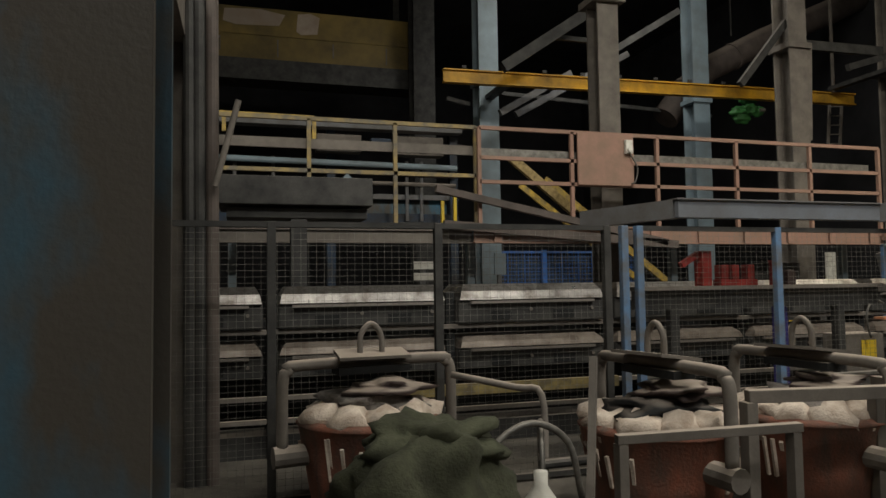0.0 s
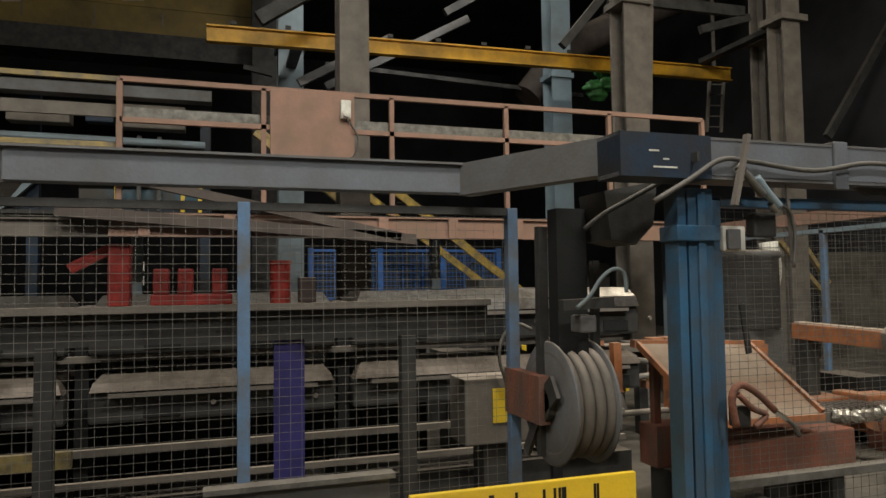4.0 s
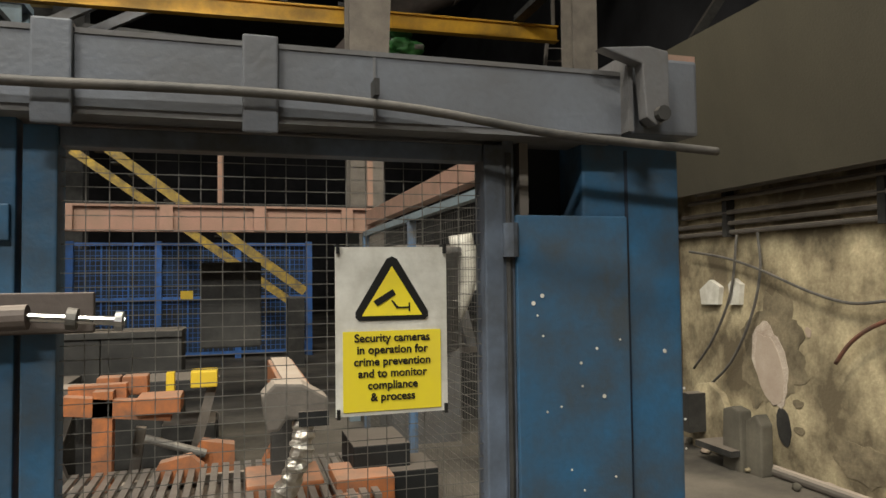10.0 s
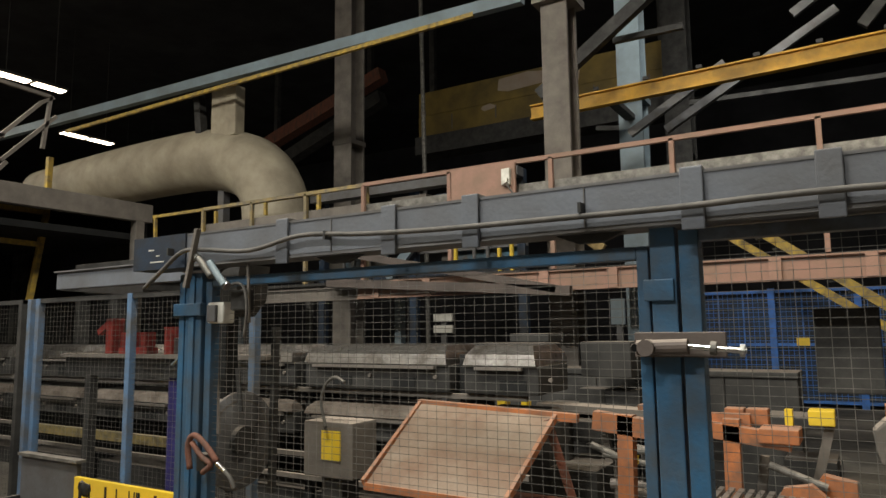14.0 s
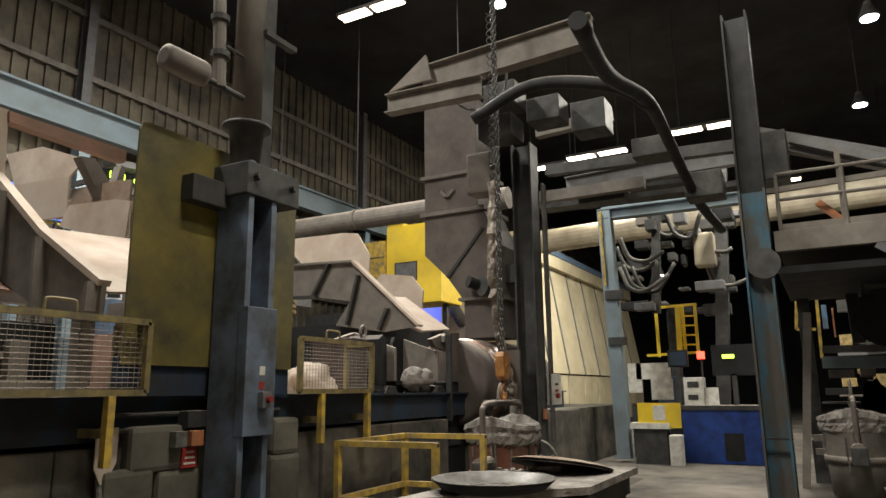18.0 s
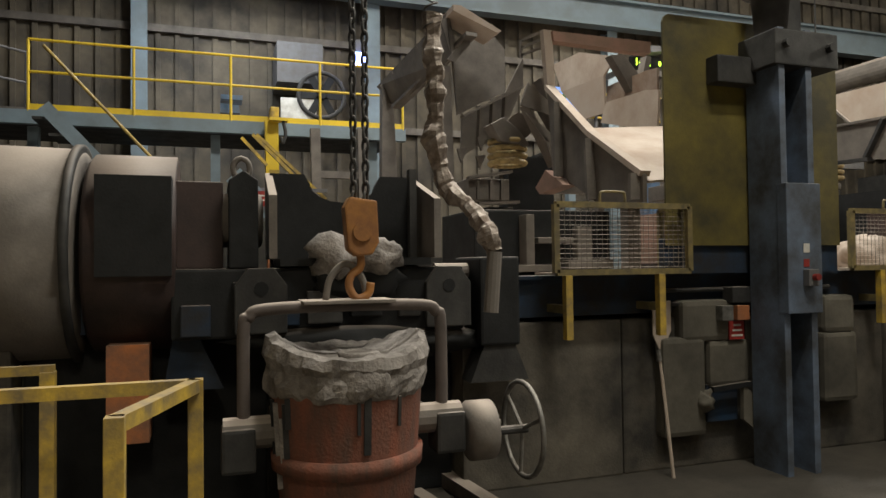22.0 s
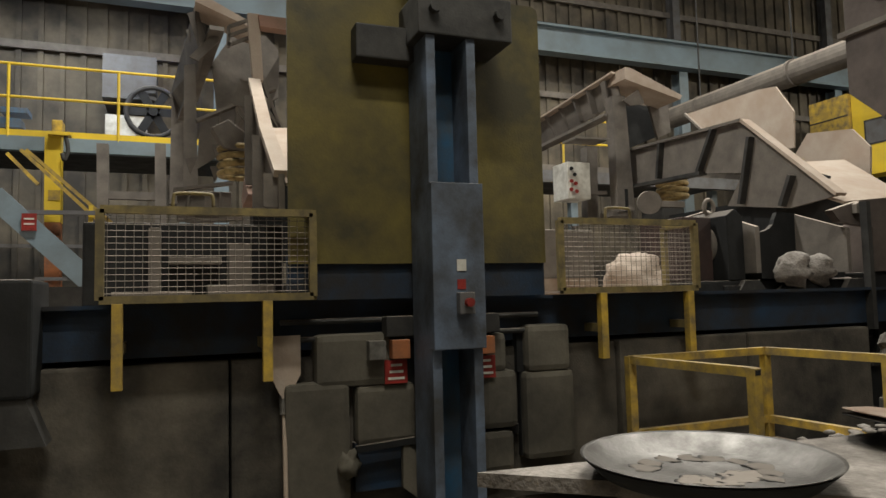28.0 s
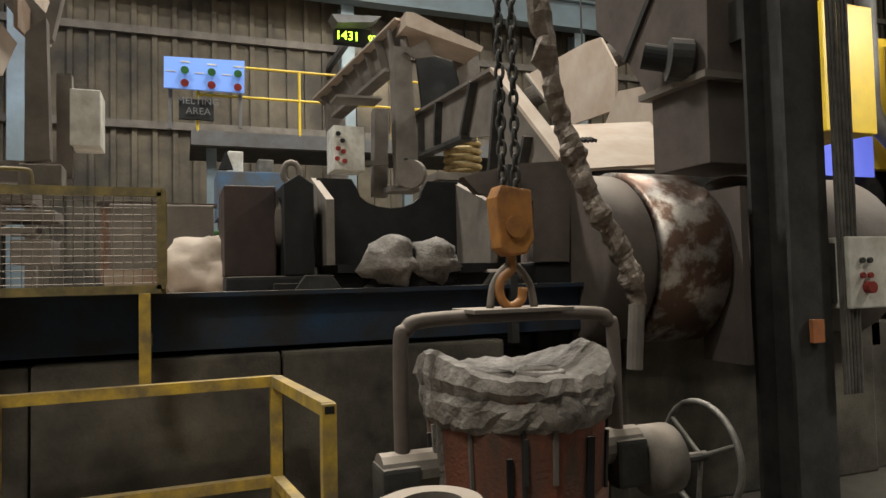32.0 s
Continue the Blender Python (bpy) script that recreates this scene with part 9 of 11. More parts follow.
def floor_ladle(cx, cy, seed, wheel, turn):
    """A wide ladle with fibre lining, tilted bail and slag plate, standing on the floor."""
    l = thing("floor_ladle", "rust-streaked floor ladle with white fibre lining and bail", "ladle", "floor ladles", (cx, cy, 0))
    part("pot", B(lathe, [(0.34, 0.0), (0.38, 0.01), (0.44, 0.35), (0.485, 0.62), (0.50, 0.63), (0.44, 0.66), (0.30, 0.62)], 40, (cx, cy, 0), "z", 0.015, seed), RUST, l)
    for k in range(22):
        a = random.uniform(0, math.tau)
        r = 0.487
        zt = random.uniform(0.5, 0.62)
        part("drip", B(bar, (cx + (r - 0.01) * math.cos(a), cy + (r - 0.01) * math.sin(a), zt), (cx + (r - 0.055) * math.cos(a), cy + (r - 0.055) * math.sin(a), zt - random.uniform(0.08, 0.3)), 0.022, 0.02), FIBRE, l)
    for k in range(9):
        a = k / 9 * math.tau + seed
        part("fibre_lump", B(lump, (cx + 0.33 * math.cos(a), cy + 0.33 * math.sin(a), 0.66), (0.15, 0.14, random.uniform(0.07, 0.12)), seed + k, 0.6, 2), FIBRE, l)
    part("slag_top", B(lump, (cx, cy, 0.74), (0.30, 0.26, 0.09), seed + 4, 0.6), SLAG if seed > 3 else BLACK, l)
    part("slag_plate", B(lump, (cx + 0.1, cy - 0.05, 0.84), (0.24, 0.18, 0.05), seed + 9, 0.8), MAROON, l, "burnt brown slag crust")
    w, h = 0.60, 1.01
    rot = pose(cx, cy, 0, 0, 0, turn)
    pts = [(w, 0, 0.42), (w, 0, h - 0.12), (w - 0.04, 0, h - 0.03), (w - 0.13, 0, h), (0.13 - w, 0, h), (0.04 - w, 0, h - 0.03), (-w, 0, h - 0.12), (-w, 0, 0.42)]
    pts = [rot @ Vector(p) for p in pts]
    bm = bmesh.new()
    pipe(bm, curve(pts, 4), 0.038, 10)
    part("bail", bm, DUSTY, l)
    part("bail_plate", B(slab, [rot @ Vector(p) for p in ((-0.26, -0.13, h + 0.025), (0.24, -0.13, h + 0.02), (0.28, 0.14, h + 0.05), (-0.22, 0.14, h + 0.06))], 0.02), DUSTY, l)
    # Black bar puts the shade below the bail plate into its colour.
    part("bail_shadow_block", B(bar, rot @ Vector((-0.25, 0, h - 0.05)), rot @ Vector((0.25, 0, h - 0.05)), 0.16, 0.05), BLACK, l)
    part("lifting_eye", B(pipe, curve([rot @ Vector(p) for p in ((-0.08, 0, h + 0.04), (-0.07, 0, h + 0.18), (0.0, 0, h + 0.25), (0.07, 0, h + 0.18), (0.08, 0, h + 0.04))], 5), 0.02, 8), DUSTY, l)
    for s in (-1, 1):
        part("trunnion", B(rod, rot @ Vector((s * 0.42, 0, 0.44)), rot @ Vector((s * 0.66, 0, 0.44)), 0.07, 12), DUSTY, l)
    if wheel:
        wx = cx - 0.82
        wh = part("hand_wheel", B(pipe, [(wx + 0.10 * math.cos(k / 26 * math.tau), cy - 0.05 + 0.24 * math.cos(k / 26 * math.tau), 0.46 + 0.25 * math.sin(k / 26 * math.tau)) for k in range(26)], 0.016, 7, True), GALV, l)
        for k in range(3):
            a = k / 3 * math.tau
            part("spoke", B(rod, (wx, cy - 0.05, 0.46), (wx + 0.1 * math.cos(a), cy - 0.05 + 0.24 * math.cos(a), 0.46 + 0.25 * math.sin(a)), 0.012, 6), GALV, wh)
        part("shaft", B(rod, (cx - 0.45, cy, 0.45), (wx, cy - 0.05, 0.46), 0.03, 10), DARKST, l)
    return l


floor_ladle(-2.67, -0.28, 2.4, True, 96)
floor_ladle(-1.55, -0.29, 5.1, False, 96)
floor_ladle(-4.33, 0.55, 8.3, False, 10)
sk = thing("tarpaulin_heap", "olive tarpaulin thrown over a scrap heap", "tarpaulin", at=(-4.35, -0.75, 0))
part("cloth", B(lump, (-4.32, -0.72, 0.42), (0.42, 0.34, 0.42), 6.6, 0.42, 4), CLOTH, sk)
part("fold", B(lump, (-4.22, -0.70, 0.72), (0.34, 0.24, 0.14), 1.6, 0.6, 4), CLOTH, sk)
for k, (x, y, z, s, m) in enumerate(((-4.45, -1.25, 0.25, 0.2, RUST), (-4.2, -1.3, 0.28, 0.22, SLAG), (-4.65, -1.2, 0.12, 0.16, SLAG), (-3.95, -1.15, 0.16, 0.18, DUST), (-3.7, -1.0, 0.12, 0.15, SLAG), (-3.55, -0.7, 0.16, 0.2, DUSTY))):
    sc = thing("scrap_lump", "rough lump of skull metal and refractory", "scrap", "scrap lumps", (x, y, 0))
    part("lump", B(lump, (x, y, z), (s, s * 0.85, z), k * 2.1, 0.55), m, sc)
cn = thing("spray_can", "white spray can with dark band", "can", at=(-3.93, -1.28, 0.3))
part("body", B(lathe, [(0.085, 0.0), (0.085, 0.56), (0.07, 0.60), (0.05, 0.63), (0.03, 0.66), (0.03, 0.72), (0.01, 0.725)], 20, (-3.95, -1.35, 0)), WHITE, cn)
part("band", B(lathe, [(0.0865, 0.46), (0.0865, 0.5), (0.05, 0.5)], 20, (-3.95, -1.35, 0)), BLACK, cn)
pf = thing("pipe_frame", "bent tube frame standing among the ladles", "frame", at=(-3.6, -0.4, 0))
part("tube", B(pipe, curve([(-3.9, 0.1, 0.95), (-3.55, -0.1, 0.88), (-3.42, -0.2, 0.84), (-3.45, -0.3, 0.45), (-3.5, -0.4, 0.0)], 4), 0.022, 8), DUSTY, pf)
part("tube", B(pipe, curve([(-3.95, -0.5, 0.3), (-3.85, -0.5, 0.62), (-3.62, -0.5, 0.74), (-3.4, -0.5, 0.62), (-3.32, -0.5, 0.3)], 5), 0.02, 8), GALV, pf)
lev = thing("tapping_bar", "pale tapping bar leaning on a ladle", "bar", at=(-3.35, -0.7, 0))
part("shaft", B(bar, (-3.5, -0.9, 0.0), (-3.28, -0.6, 1.10), 0.04, 0.05), DUSTY, lev)
# side ladles and stands seen along the aisle
sl_ = ladle(-6.4, -1.67, 0.0, 9.2, True, DUSTY, False)
sl_["label"] = "dusty brown ladle with bolted lid beside a column"
t = thing("aisle_column", "tall worn teal-blue steel column beside the aisle", "column", "aisle columns", (-5.55, -2.62, 0))
part("shaft", B(ibeam, (-5.55, -2.62, 0), (-5.55, -2.62, 4.4), 0.46, 0.36, 0.03), TEAL, t)
# Upper shaft is blackened to offset the strong lamp close to it.
part("upper_shaft", B(ibeam, (-5.55, -2.62, 4.4), (-5.55, -2.62, 7.2), 0.46, 0.36, 0.03), BLACK, t)
part("head_plate", B(rod, (-5.34, -2.55, 3.30), (-5.30, -2.55, 3.30), 0.22, 20), DARKST, t)
part("cable_tie", boxes((-5.37, -5.33, -2.82, -2.42, 0.9, 0.93)), BLACK, t)
t = thing("aisle_column", "grey-blue steel column under the mezzanine", "column", "aisle columns", (-5.5, 0.02, 0))
part("shaft", B(ibeam, (-5.85, 0.02, 0), (-5.85, 0.02, 3.5), 0.26, 0.3, 0.03), TEAL, t)
part("bracket", boxes((-6.02, -5.68, -0.16, 0.2, 2.6, 2.7)), STEEL, t)
t = thing("mezzanine", "dark steel mezzanine across the aisle end", "platform", "", (-7, 0.5, 0))
part("edge_beam", boxes((-5.75, -5.6, -2.4, 4.6, 3.50, 3.80)), DUSTY, t, bevel=0.006)
part("deck", boxes((-9.5, -5.75, -2.4, 4.6, 3.7, 3.78)), BLACK, t)
# Black soffit and backing sheets are added to darken the space below.
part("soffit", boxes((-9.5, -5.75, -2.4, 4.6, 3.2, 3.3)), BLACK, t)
for y in (1.75, 4.3):
    part("leg", boxes((-5.75, -5.6, y, y + 0.15, 0, 3.5)), DUSTY, t)
for x in (-9.4,):
    for y in (-2.3, 0.5, 4.3):
        part("leg", boxes((x, x + 0.2, y, y + 0.2, 0, 3.2)), DARKST, t)
part("knee_brace", B(bar, (-5.65, -0.15, 2.75), (-5.65, -1.15, 3.5), 0.08, 0.14), STEEL, t)
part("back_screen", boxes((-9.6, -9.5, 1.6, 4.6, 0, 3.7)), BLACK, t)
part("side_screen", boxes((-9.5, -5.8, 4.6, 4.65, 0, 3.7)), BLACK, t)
railing("mezzanine_railing", "dusty yellow-brown guard rail on the mezzanine", [(-5.65, -2.3, 3.8), (-5.65, 1.9, 3.8)], 0.85, DUSTY, (1.0, 0.55), 0.028, 0.1, 0.9)
t = thing("safety_gate", "swing-up steel pallet gate on the mezzanine", "gate", "", (-5.6, 2.008, 3.766))
part("tube", B(bar, (-5.6, 1.69, 5.219), (-5.6, 1.571, 3.779), 0.05, 0.05), DUSTY, t)
part("tube", B(bar, (-5.6, 2.803, 5.171), (-5.6, 2.722, 4.362), 0.05, 0.05), DUSTY, t)
part("tube", B(bar, (-5.6, 1.69, 5.219), (-5.6, 2.803, 5.171), 0.05, 0.05), DUSTY, t)
part("tube", B(bar, (-5.6, 1.626, 4.445), (-5.6, 2.192, 4.425), 0.05, 0.05), DUSTY, t)
part("tube", B(bar, (-5.6, 2.008, 3.766), (-5.6, 2.105, 4.384), 0.05, 0.05), DUSTY, t)
part("tube", B(bar, (-5.6, 2.105, 4.384), (-5.6, 2.665, 5.04), 0.05, 0.05), DUSTY, t)
part("tube", B(bar, (-5.6, 2.665, 5.04), (-5.6, 2.844, 5.169), 0.05, 0.05), DUSTY, t)
part("tube", B(bar, (-5.6, 2.159, 4.07), (-5.6, 2.899, 4.894), 0.05, 0.05), DUSTY, t)
part("tube", B(bar, (-5.6, 2.008, 3.766), (-5.6, 2.241, 4.068), 0.05, 0.05), DUSTY, t)
t = thing("step_ladder", "dusty yellow steel step ladder below the mezzanine", "ladder", "", (-6.6, 2.353, 2.104))
part("tube", B(bar, (-6.6, 1.841, 3.887), (-6.6, 1.747, 2.202), 0.08, 0.08), YEL, t)
part("tube", B(bar, (-6.6, 3.373, 3.561), (-6.6, 3.185, 2.184), 0.08, 0.08), YEL, t)
part("tube", B(bar, (-6.6, 1.956, 3.105), (-6.6, 3.322, 3.077), 0.08, 0.08), YEL, t)
part("tube", B(bar, (-6.6, 1.818, 3.6), (-6.6, 3.376, 3.599), 0.08, 0.08), YEL, t)
part("tube", B(bar, (-6.6, 3.384, 4.515), (-6.6, 3.373, 3.561), 0.08, 0.08), YEL, t)
part("crate", boxes((-7.1, -6.6, 1.77, 2.353, 2.104, 2.477)), DUSTY, t, bevel=0.01)
t = thing("overhead_monorail", "dark curved monorail track with hoist trolleys", "track", "", (0, -3.461, 4.641))
part("track", B(pipe, curve([(0, -3.461, 4.641), (-1.5, -3.607, 4.807), (-3, -3.508, 5.05), (-5, -3.586, 5.052), (-7, -3.569, 4.751), (-9, -3.455, 4.646)], 5), 0.085, 10), BLACK, t)
part("track", B(pipe, curve([(-2.5, -5.664, 5.096), (-2.5, -4.819, 5.382), (-2.5, -3.834, 5.146), (-3, -3.507, 5.013)], 5), 0.08, 10), BLACK, t)
part("trolley", boxes((-4.5, -4, -6.324, -5.752, 5.422, 5.781)), DARKST, t, bevel=0.02)
part("motor", boxes((-4.8, -4.4, -6.746, -6.311, 4.7, 5.385)), DUSTY, t, bevel=0.04)
part("cable_loop", B(pipe, curve([(-3.6, -6.468, 6.298), (-3.6, -6.537, 6.044), (-3.6, -6.357, 5.821), (-3.6, -6.021, 5.718), (-3.6, -5.702, 5.912), (-3.6, -5.634, 6.249)], 5), 0.02, 8), GALV, t)
part("trolley_part", boxes((-4.5, -4, -6.222, -5.689, 5.924, 6.308)), DARKST, t, bevel=0.02)
part("trolley_part", boxes((-5.1, -4.6, -5.744, -5.192, 5.799, 6.198)), DARKST, t, bevel=0.02)
part("trolley_part", boxes((-5.7, -5.2, -5.2, -4.627, 5.732, 6.244)), DARKST, t, bevel=0.02)
part("trolley_part", boxes((-6.3, -5.8, -4.38, -3.8, 5.328, 5.651)), DARKST, t, bevel=0.02)
part("trolley_part", boxes((-6.9, -6.4, -3.693, -3.101, 4.683, 5.112)), DARKST, t, bevel=0.02)
part("trolley_part", boxes((-7.5, -7, -5.698, -4.832, 5.009, 5.367)), DARKST, t, bevel=0.02)
t = thing("jib_beam", "heavy grey jib beam over the furnaces", "beam", "", (-3, -5.769, 5.792))
part("web", B(ibeam, (-3.2, -6.839, 6.2), (-3.2, -4.198, 6.325), 0.2, 0.42), DUSTY, t)
part("web", B(ibeam, (-3, -7.343, 5.842), (-3, -5.769, 5.792), 0.2, 0.3), DUSTY, t)
part("gusset", B(plate, [(-7.384, 6.098), (-6.73, 6.556), (-6.621, 6.135), (-7.023, 6.143)], 0.05, pose(-3.1, 0, 0, 0, 0, 90)), DUSTY, t)
t = thing("bridge_beam", "long grey steel bridge beam with cable trays", "beam", "", (-6.5, -0.445, 4.719))
part("web", B(ibeam, (-7.5, -6.073, 5.53), (-7.5, -2.114, 5.659), 0.2, 0.35), STEEL, t)
part("tray", B(bar, (-7.6, -6.778, 5.183), (-7.6, -2.343, 5.085), 0.4, 0.1), DARKST, t)
part("tray", B(bar, (-8, -7.056, 5.598), (-8, -3.239, 5.364), 0.4, 0.1), DARKST, t)
part("brace", B(bar, (-6.5, -2.553, 5.563), (-6.5, -0.445, 4.719), 0.2, 0.3), STEEL, t)
part("box", boxes((-6.6, -6.2, -2.541, -2.118, 4.992, 5.461)), DUSTY, t, bevel=0.02)
t = thing("long_duct", "pale lagged duct with flanged end crossing the hall", "duct", "", (-10, -16, 0))
part("duct", B(rod, (-9.65, -17.9, 6.2), (-9.8, -8.3, 6.2), 0.27, 20), DUSTY, t)
for y in (-15.6, -12.8, -9.6):
    part("seam_band", B(rod, (-9.69, y, 6.2), (-9.69, y + 0.07, 6.2), 0.29, 20), DUSTY, t)
    part("hanger", B(rod, (-9.69, y + 0.03, 6.4), (-9.69, y + 0.03, 13.0), 0.02, 6), DARKST, t)
part("duct", B(rod, (-17, -11, 6.6), (-17, 1.8, 7.0), 0.4, 20), PIPEM, t)
part("flange", B(rod, (-17, 1.8, 7.0), (-17, 2.2, 7.0), 0.55, 20), PIPEM, t)
t = thing("mezzanine_pipe", "large pale lagged pipe with swept elbow above the fence", "duct", "", (-6.729, 8.6, 4.029))
part("pipe_run", B(pipe, curve([(-16.319, 8.6, 5.835), (-13.096, 8.6, 5.936), (-10.408, 8.6, 5.942), (-8.779, 8.6, 5.865), (-7.517, 8.6, 5.491), (-6.887, 8.6, 4.851), (-6.729, 8.6, 4.029)], 5), 0.75, 22), PIPEM, t)
part("support", boxes((-8.6, -8.4, 8.5, 8.7, 0, 5.4)), STEEL, t)
t = thing("overhead_cable_beam", "pale blue overhead rail with yellow conductor strip", "beam", "", (-2.991, 7.8, 3.775))
part("rail", B(bar, (-20.501, 7.6, 7.645), (-0.068, 7.6, 7.26), 0.16, 0.22), PBLUE, t)
part("strip", B(bar, (-13.558, 7.55, 7.115), (-0.994, 7.55, 7.172), 0.07, 0.08), YEL, t)
part("post", B(bar, (-9.009, 8.2, 7.421), (-8.857, 8.2, 6.21), 0.2, 0.2), DARKST, t)
part("motor", boxes((-8.445, -7.62, 8.1, 8.4, 6.219, 7.415)), PIPEM, t, bevel=0.03)
t = thing("walkway_railing", "yellow guard rail on the duct walkway", "railing", "", (-8.286, 7.1, 2.72))
part("tube", B(bar, (-11.529, 7, 4.261), (-4.056, 7, 4.228), 0.06, 0.06), YEL, t)
part("tube", B(bar, (-11.457, 7, 3.302), (-8.188, 7, 3.543), 0.06, 0.06), YEL, t)
part("tube", B(bar, (-11.395, 7, 4.248), (-11.324, 7, 3.294), 0.06, 0.06), YEL, t)
part("tube", B(bar, (-8.859, 7, 4.225), (-8.825, 7, 3.53), 0.06, 0.06), YEL, t)
part("tube", B(bar, (-6.875, 7, 4.171), (-6.866, 7, 3.862), 0.06, 0.06), YEL, t)
part("tube", B(bar, (-4.056, 7, 4.228), (-4.056, 7, 3.847), 0.06, 0.06), YEL, t)
part("tube", B(bar, (-5.441, 7, 4.204), (-5.437, 7, 3.948), 0.06, 0.06), YEL, t)
for x in (-11.2, -8.0, -4.4):
    part("support", boxes((x, x + 0.1, 7.05, 7.15, 0, 2.8)), DARKST, t)
part("kerb", boxes((-10.986, -8.286, 7.1, 7.3, 2.72, 3.567)), DUSTY, t)
t = thing("side_crane_girder", "rusty lattice girder climbing in the dark bay", "girder", "", (-17.120, 18.228, 8.456))
part("girder", B(bar, (-17.500, 18.228, 9.550), (-10.816, 18.228, 11.574), 0.5, 0.5), RUST, t)
for x, z in ((-16.5, 9.9), (-11.5, 11.4)):
    part("hanger", boxes((x, x + 0.2, 18.1, 18.3, z, 13.0)), DARKST, t)
part("girder", B(bar, (-17.120, 18.228, 8.456), (-10.831, 18.228, 10.659), 0.5, 0.5), DARKST, t)
t = thing("portal_frame", "pale green-blue steel portal with yellow edges", "frame", "", (-10.8, -6.091, 0.07))
part("leg", B(bar, (-10.8, -6.232, 5.783), (-10.8, -6.091, 0.07), 0.3, 0.3), PBLUE, t)
part("edge", B(bar, (-10.6, -6.305, 5.762), (-10.6, -6.267, 3.978), 0.05, 0.05), YEL, t)
part("head", B(ibeam, (-10.8, -6.385, 5.703), (-10.8, -3.218, 5.683), 0.3, 0.25), PBLUE, t)
part("collar", boxes((-10.8, -10.6, -6.291, -5.908, 3.636, 3.845)), DARKST, t)
part("collar", boxes((-10.8, -10.6, -6.268, -5.89, 2.583, 2.757)), DARKST, t)
t = thing("work_desk", "blue steel work desk with open cupboard", "desk", "", (-11, -3.237, 0.01))
part("carcass", boxes((-11.9, -11, -4.838, -3.237, 0.01, 1.132)), DBLUE, t, bevel=0.01)
part("opening", boxes((-11.01, -10.99, -4.007, -3.622, 0.084, 0.647)), BLACK, t)
part("top", boxes((-11.92, -10.97, -4.887, -3.182, 1.127, 1.223)), DARKST, t)
t = thing("monitor", "small black monitor with dim screen", "monitor", "", (-11.2, -4.66, 2.069))
part("arm", boxes((-11.3, -11.2, -4.95, -4.85, 0.9, 2.1)), DARKST, t)
part("case", boxes((-11.3, -11.2, -5.097, -4.66, 2.069, 2.447)), BLACK, t)
part("screen", boxes((-11.2, -11.19, -5.054, -4.699, 2.109, 2.406)), NAVY, t)
t = thing("test_machine", "cream bench testing machine", "machine", "", (-11.2, -4.39, 1.15))
part("case", boxes((-11.7, -11.2, -4.795, -4.39, 1.15, 1.833)), WHITE, t, bevel=0.02)
part("panel", boxes((-11.2, -11.19, -4.712, -4.469, 1.607, 1.74)), DARKST, t)
part("slot", boxes((-11.2, -11.19, -4.711, -4.496, 1.346, 1.451)), DARKST, t)
t = thing("paper_sheet", "white paper board on the desk", "paper", "", (-11.3, -4.082, 1.211))
part("sheet", boxes((-11.33, -11.3, -4.431, -4.082, 1.211, 1.606)), WHITE, t)
t = thing("green_display", "black counter with green digits", "display", "", (-11.5, -3.248, 1.864))
part("arm", boxes((-11.6, -11.5, -3.8, -3.7, 0.9, 1.9)), DARKST, t)
part("case", boxes((-11.6, -11.5, -4.198, -3.248, 1.864, 2.546)), BLACK, t)
part("digits", boxes((-11.5, -11.49, -3.964, -3.719, 2.243, 2.326)), LEDG, t)
t = thing("red_beacon", "small red beacon lamp", "lamp", "", (-11.6, -4.363, 2.254))
part("post", boxes((-11.7, -11.65, -4.46, -4.42, 0.8, 2.3)), DARKST, t)
part("lens", boxes((-11.7, -11.6, -4.516, -4.363, 2.254, 2.419)), LEDR, t)
t = thing("yellow_stand", "yellow steel stand with white labels", "stand", "", (-10.3, -4.762, -0.094))
part("board", boxes((-10.55, -10.5, -5.686, -4.777, 0.763, 1.288)), BRYEL, t)
part("label", boxes((-10.5, -10.49, -5.358, -5.097, 0.925, 1.237)), WHITE, t)
part("bin", boxes((-10.9, -10.5, -5.782, -5.09, -0.057, 0.764)), DARKST, t)
part("bag", boxes((-10.6, -10.3, -5.019, -4.762, -0.094, 0.628)), WHITE, t, bevel=0.03)
part("shelf", boxes((-10.85, -10.45, -5.862, -5.023, 0.741, 0.866)), WHITE, t)
t = thing("notice_wall", "pale notice screens by the portal", "screen", "", (-12.2, -5, 1.193))
part("sheet", boxes((-12.04, -12, -6.22, -5.892, 1.505, 2.204)), WHITE, t)
part("sheet", boxes((-12.04, -12, -6.018, -5.211, 1.818, 2.202)), WHITE, t)
part("sheet", boxes((-12.04, -12, -5.682, -5.179, 1.336, 1.822)), WHITE, t)
part("frame", boxes((-12.2, -12.1, -6.2, -5.0, 0, 1.25)), DARKST, t)
part("tank", boxes((-12.6, -12.2, -5.58, -5, 1.193, 1.894)), LBLUE, t, bevel=0.02)
t = thing("round_platform", "yellow round guarded platform", "platform", "", (-13, -4.689, 2.368))
part("hoop", B(bar, (-13, -5.96, 3.631), (-13, -4.643, 3.667), 0.06, 0.06), BRYEL, t)
part("hoop", B(bar, (-13, -5.945, 2.427), (-13, -4.644, 2.471), 0.06, 0.06), BRYEL, t)
part("post", B(bar, (-13, -5.652, 3.671), (-13, -5.64, 2.379), 0.07, 0.07), BRYEL, t)
part("post", B(bar, (-13, -5.101, 3.661), (-13, -5.095, 2.373), 0.07, 0.07), BRYEL, t)
part("post", B(bar, (-13, -4.689, 3.653), (-13, -4.689, 2.368), 0.07, 0.07), BRYEL, t)
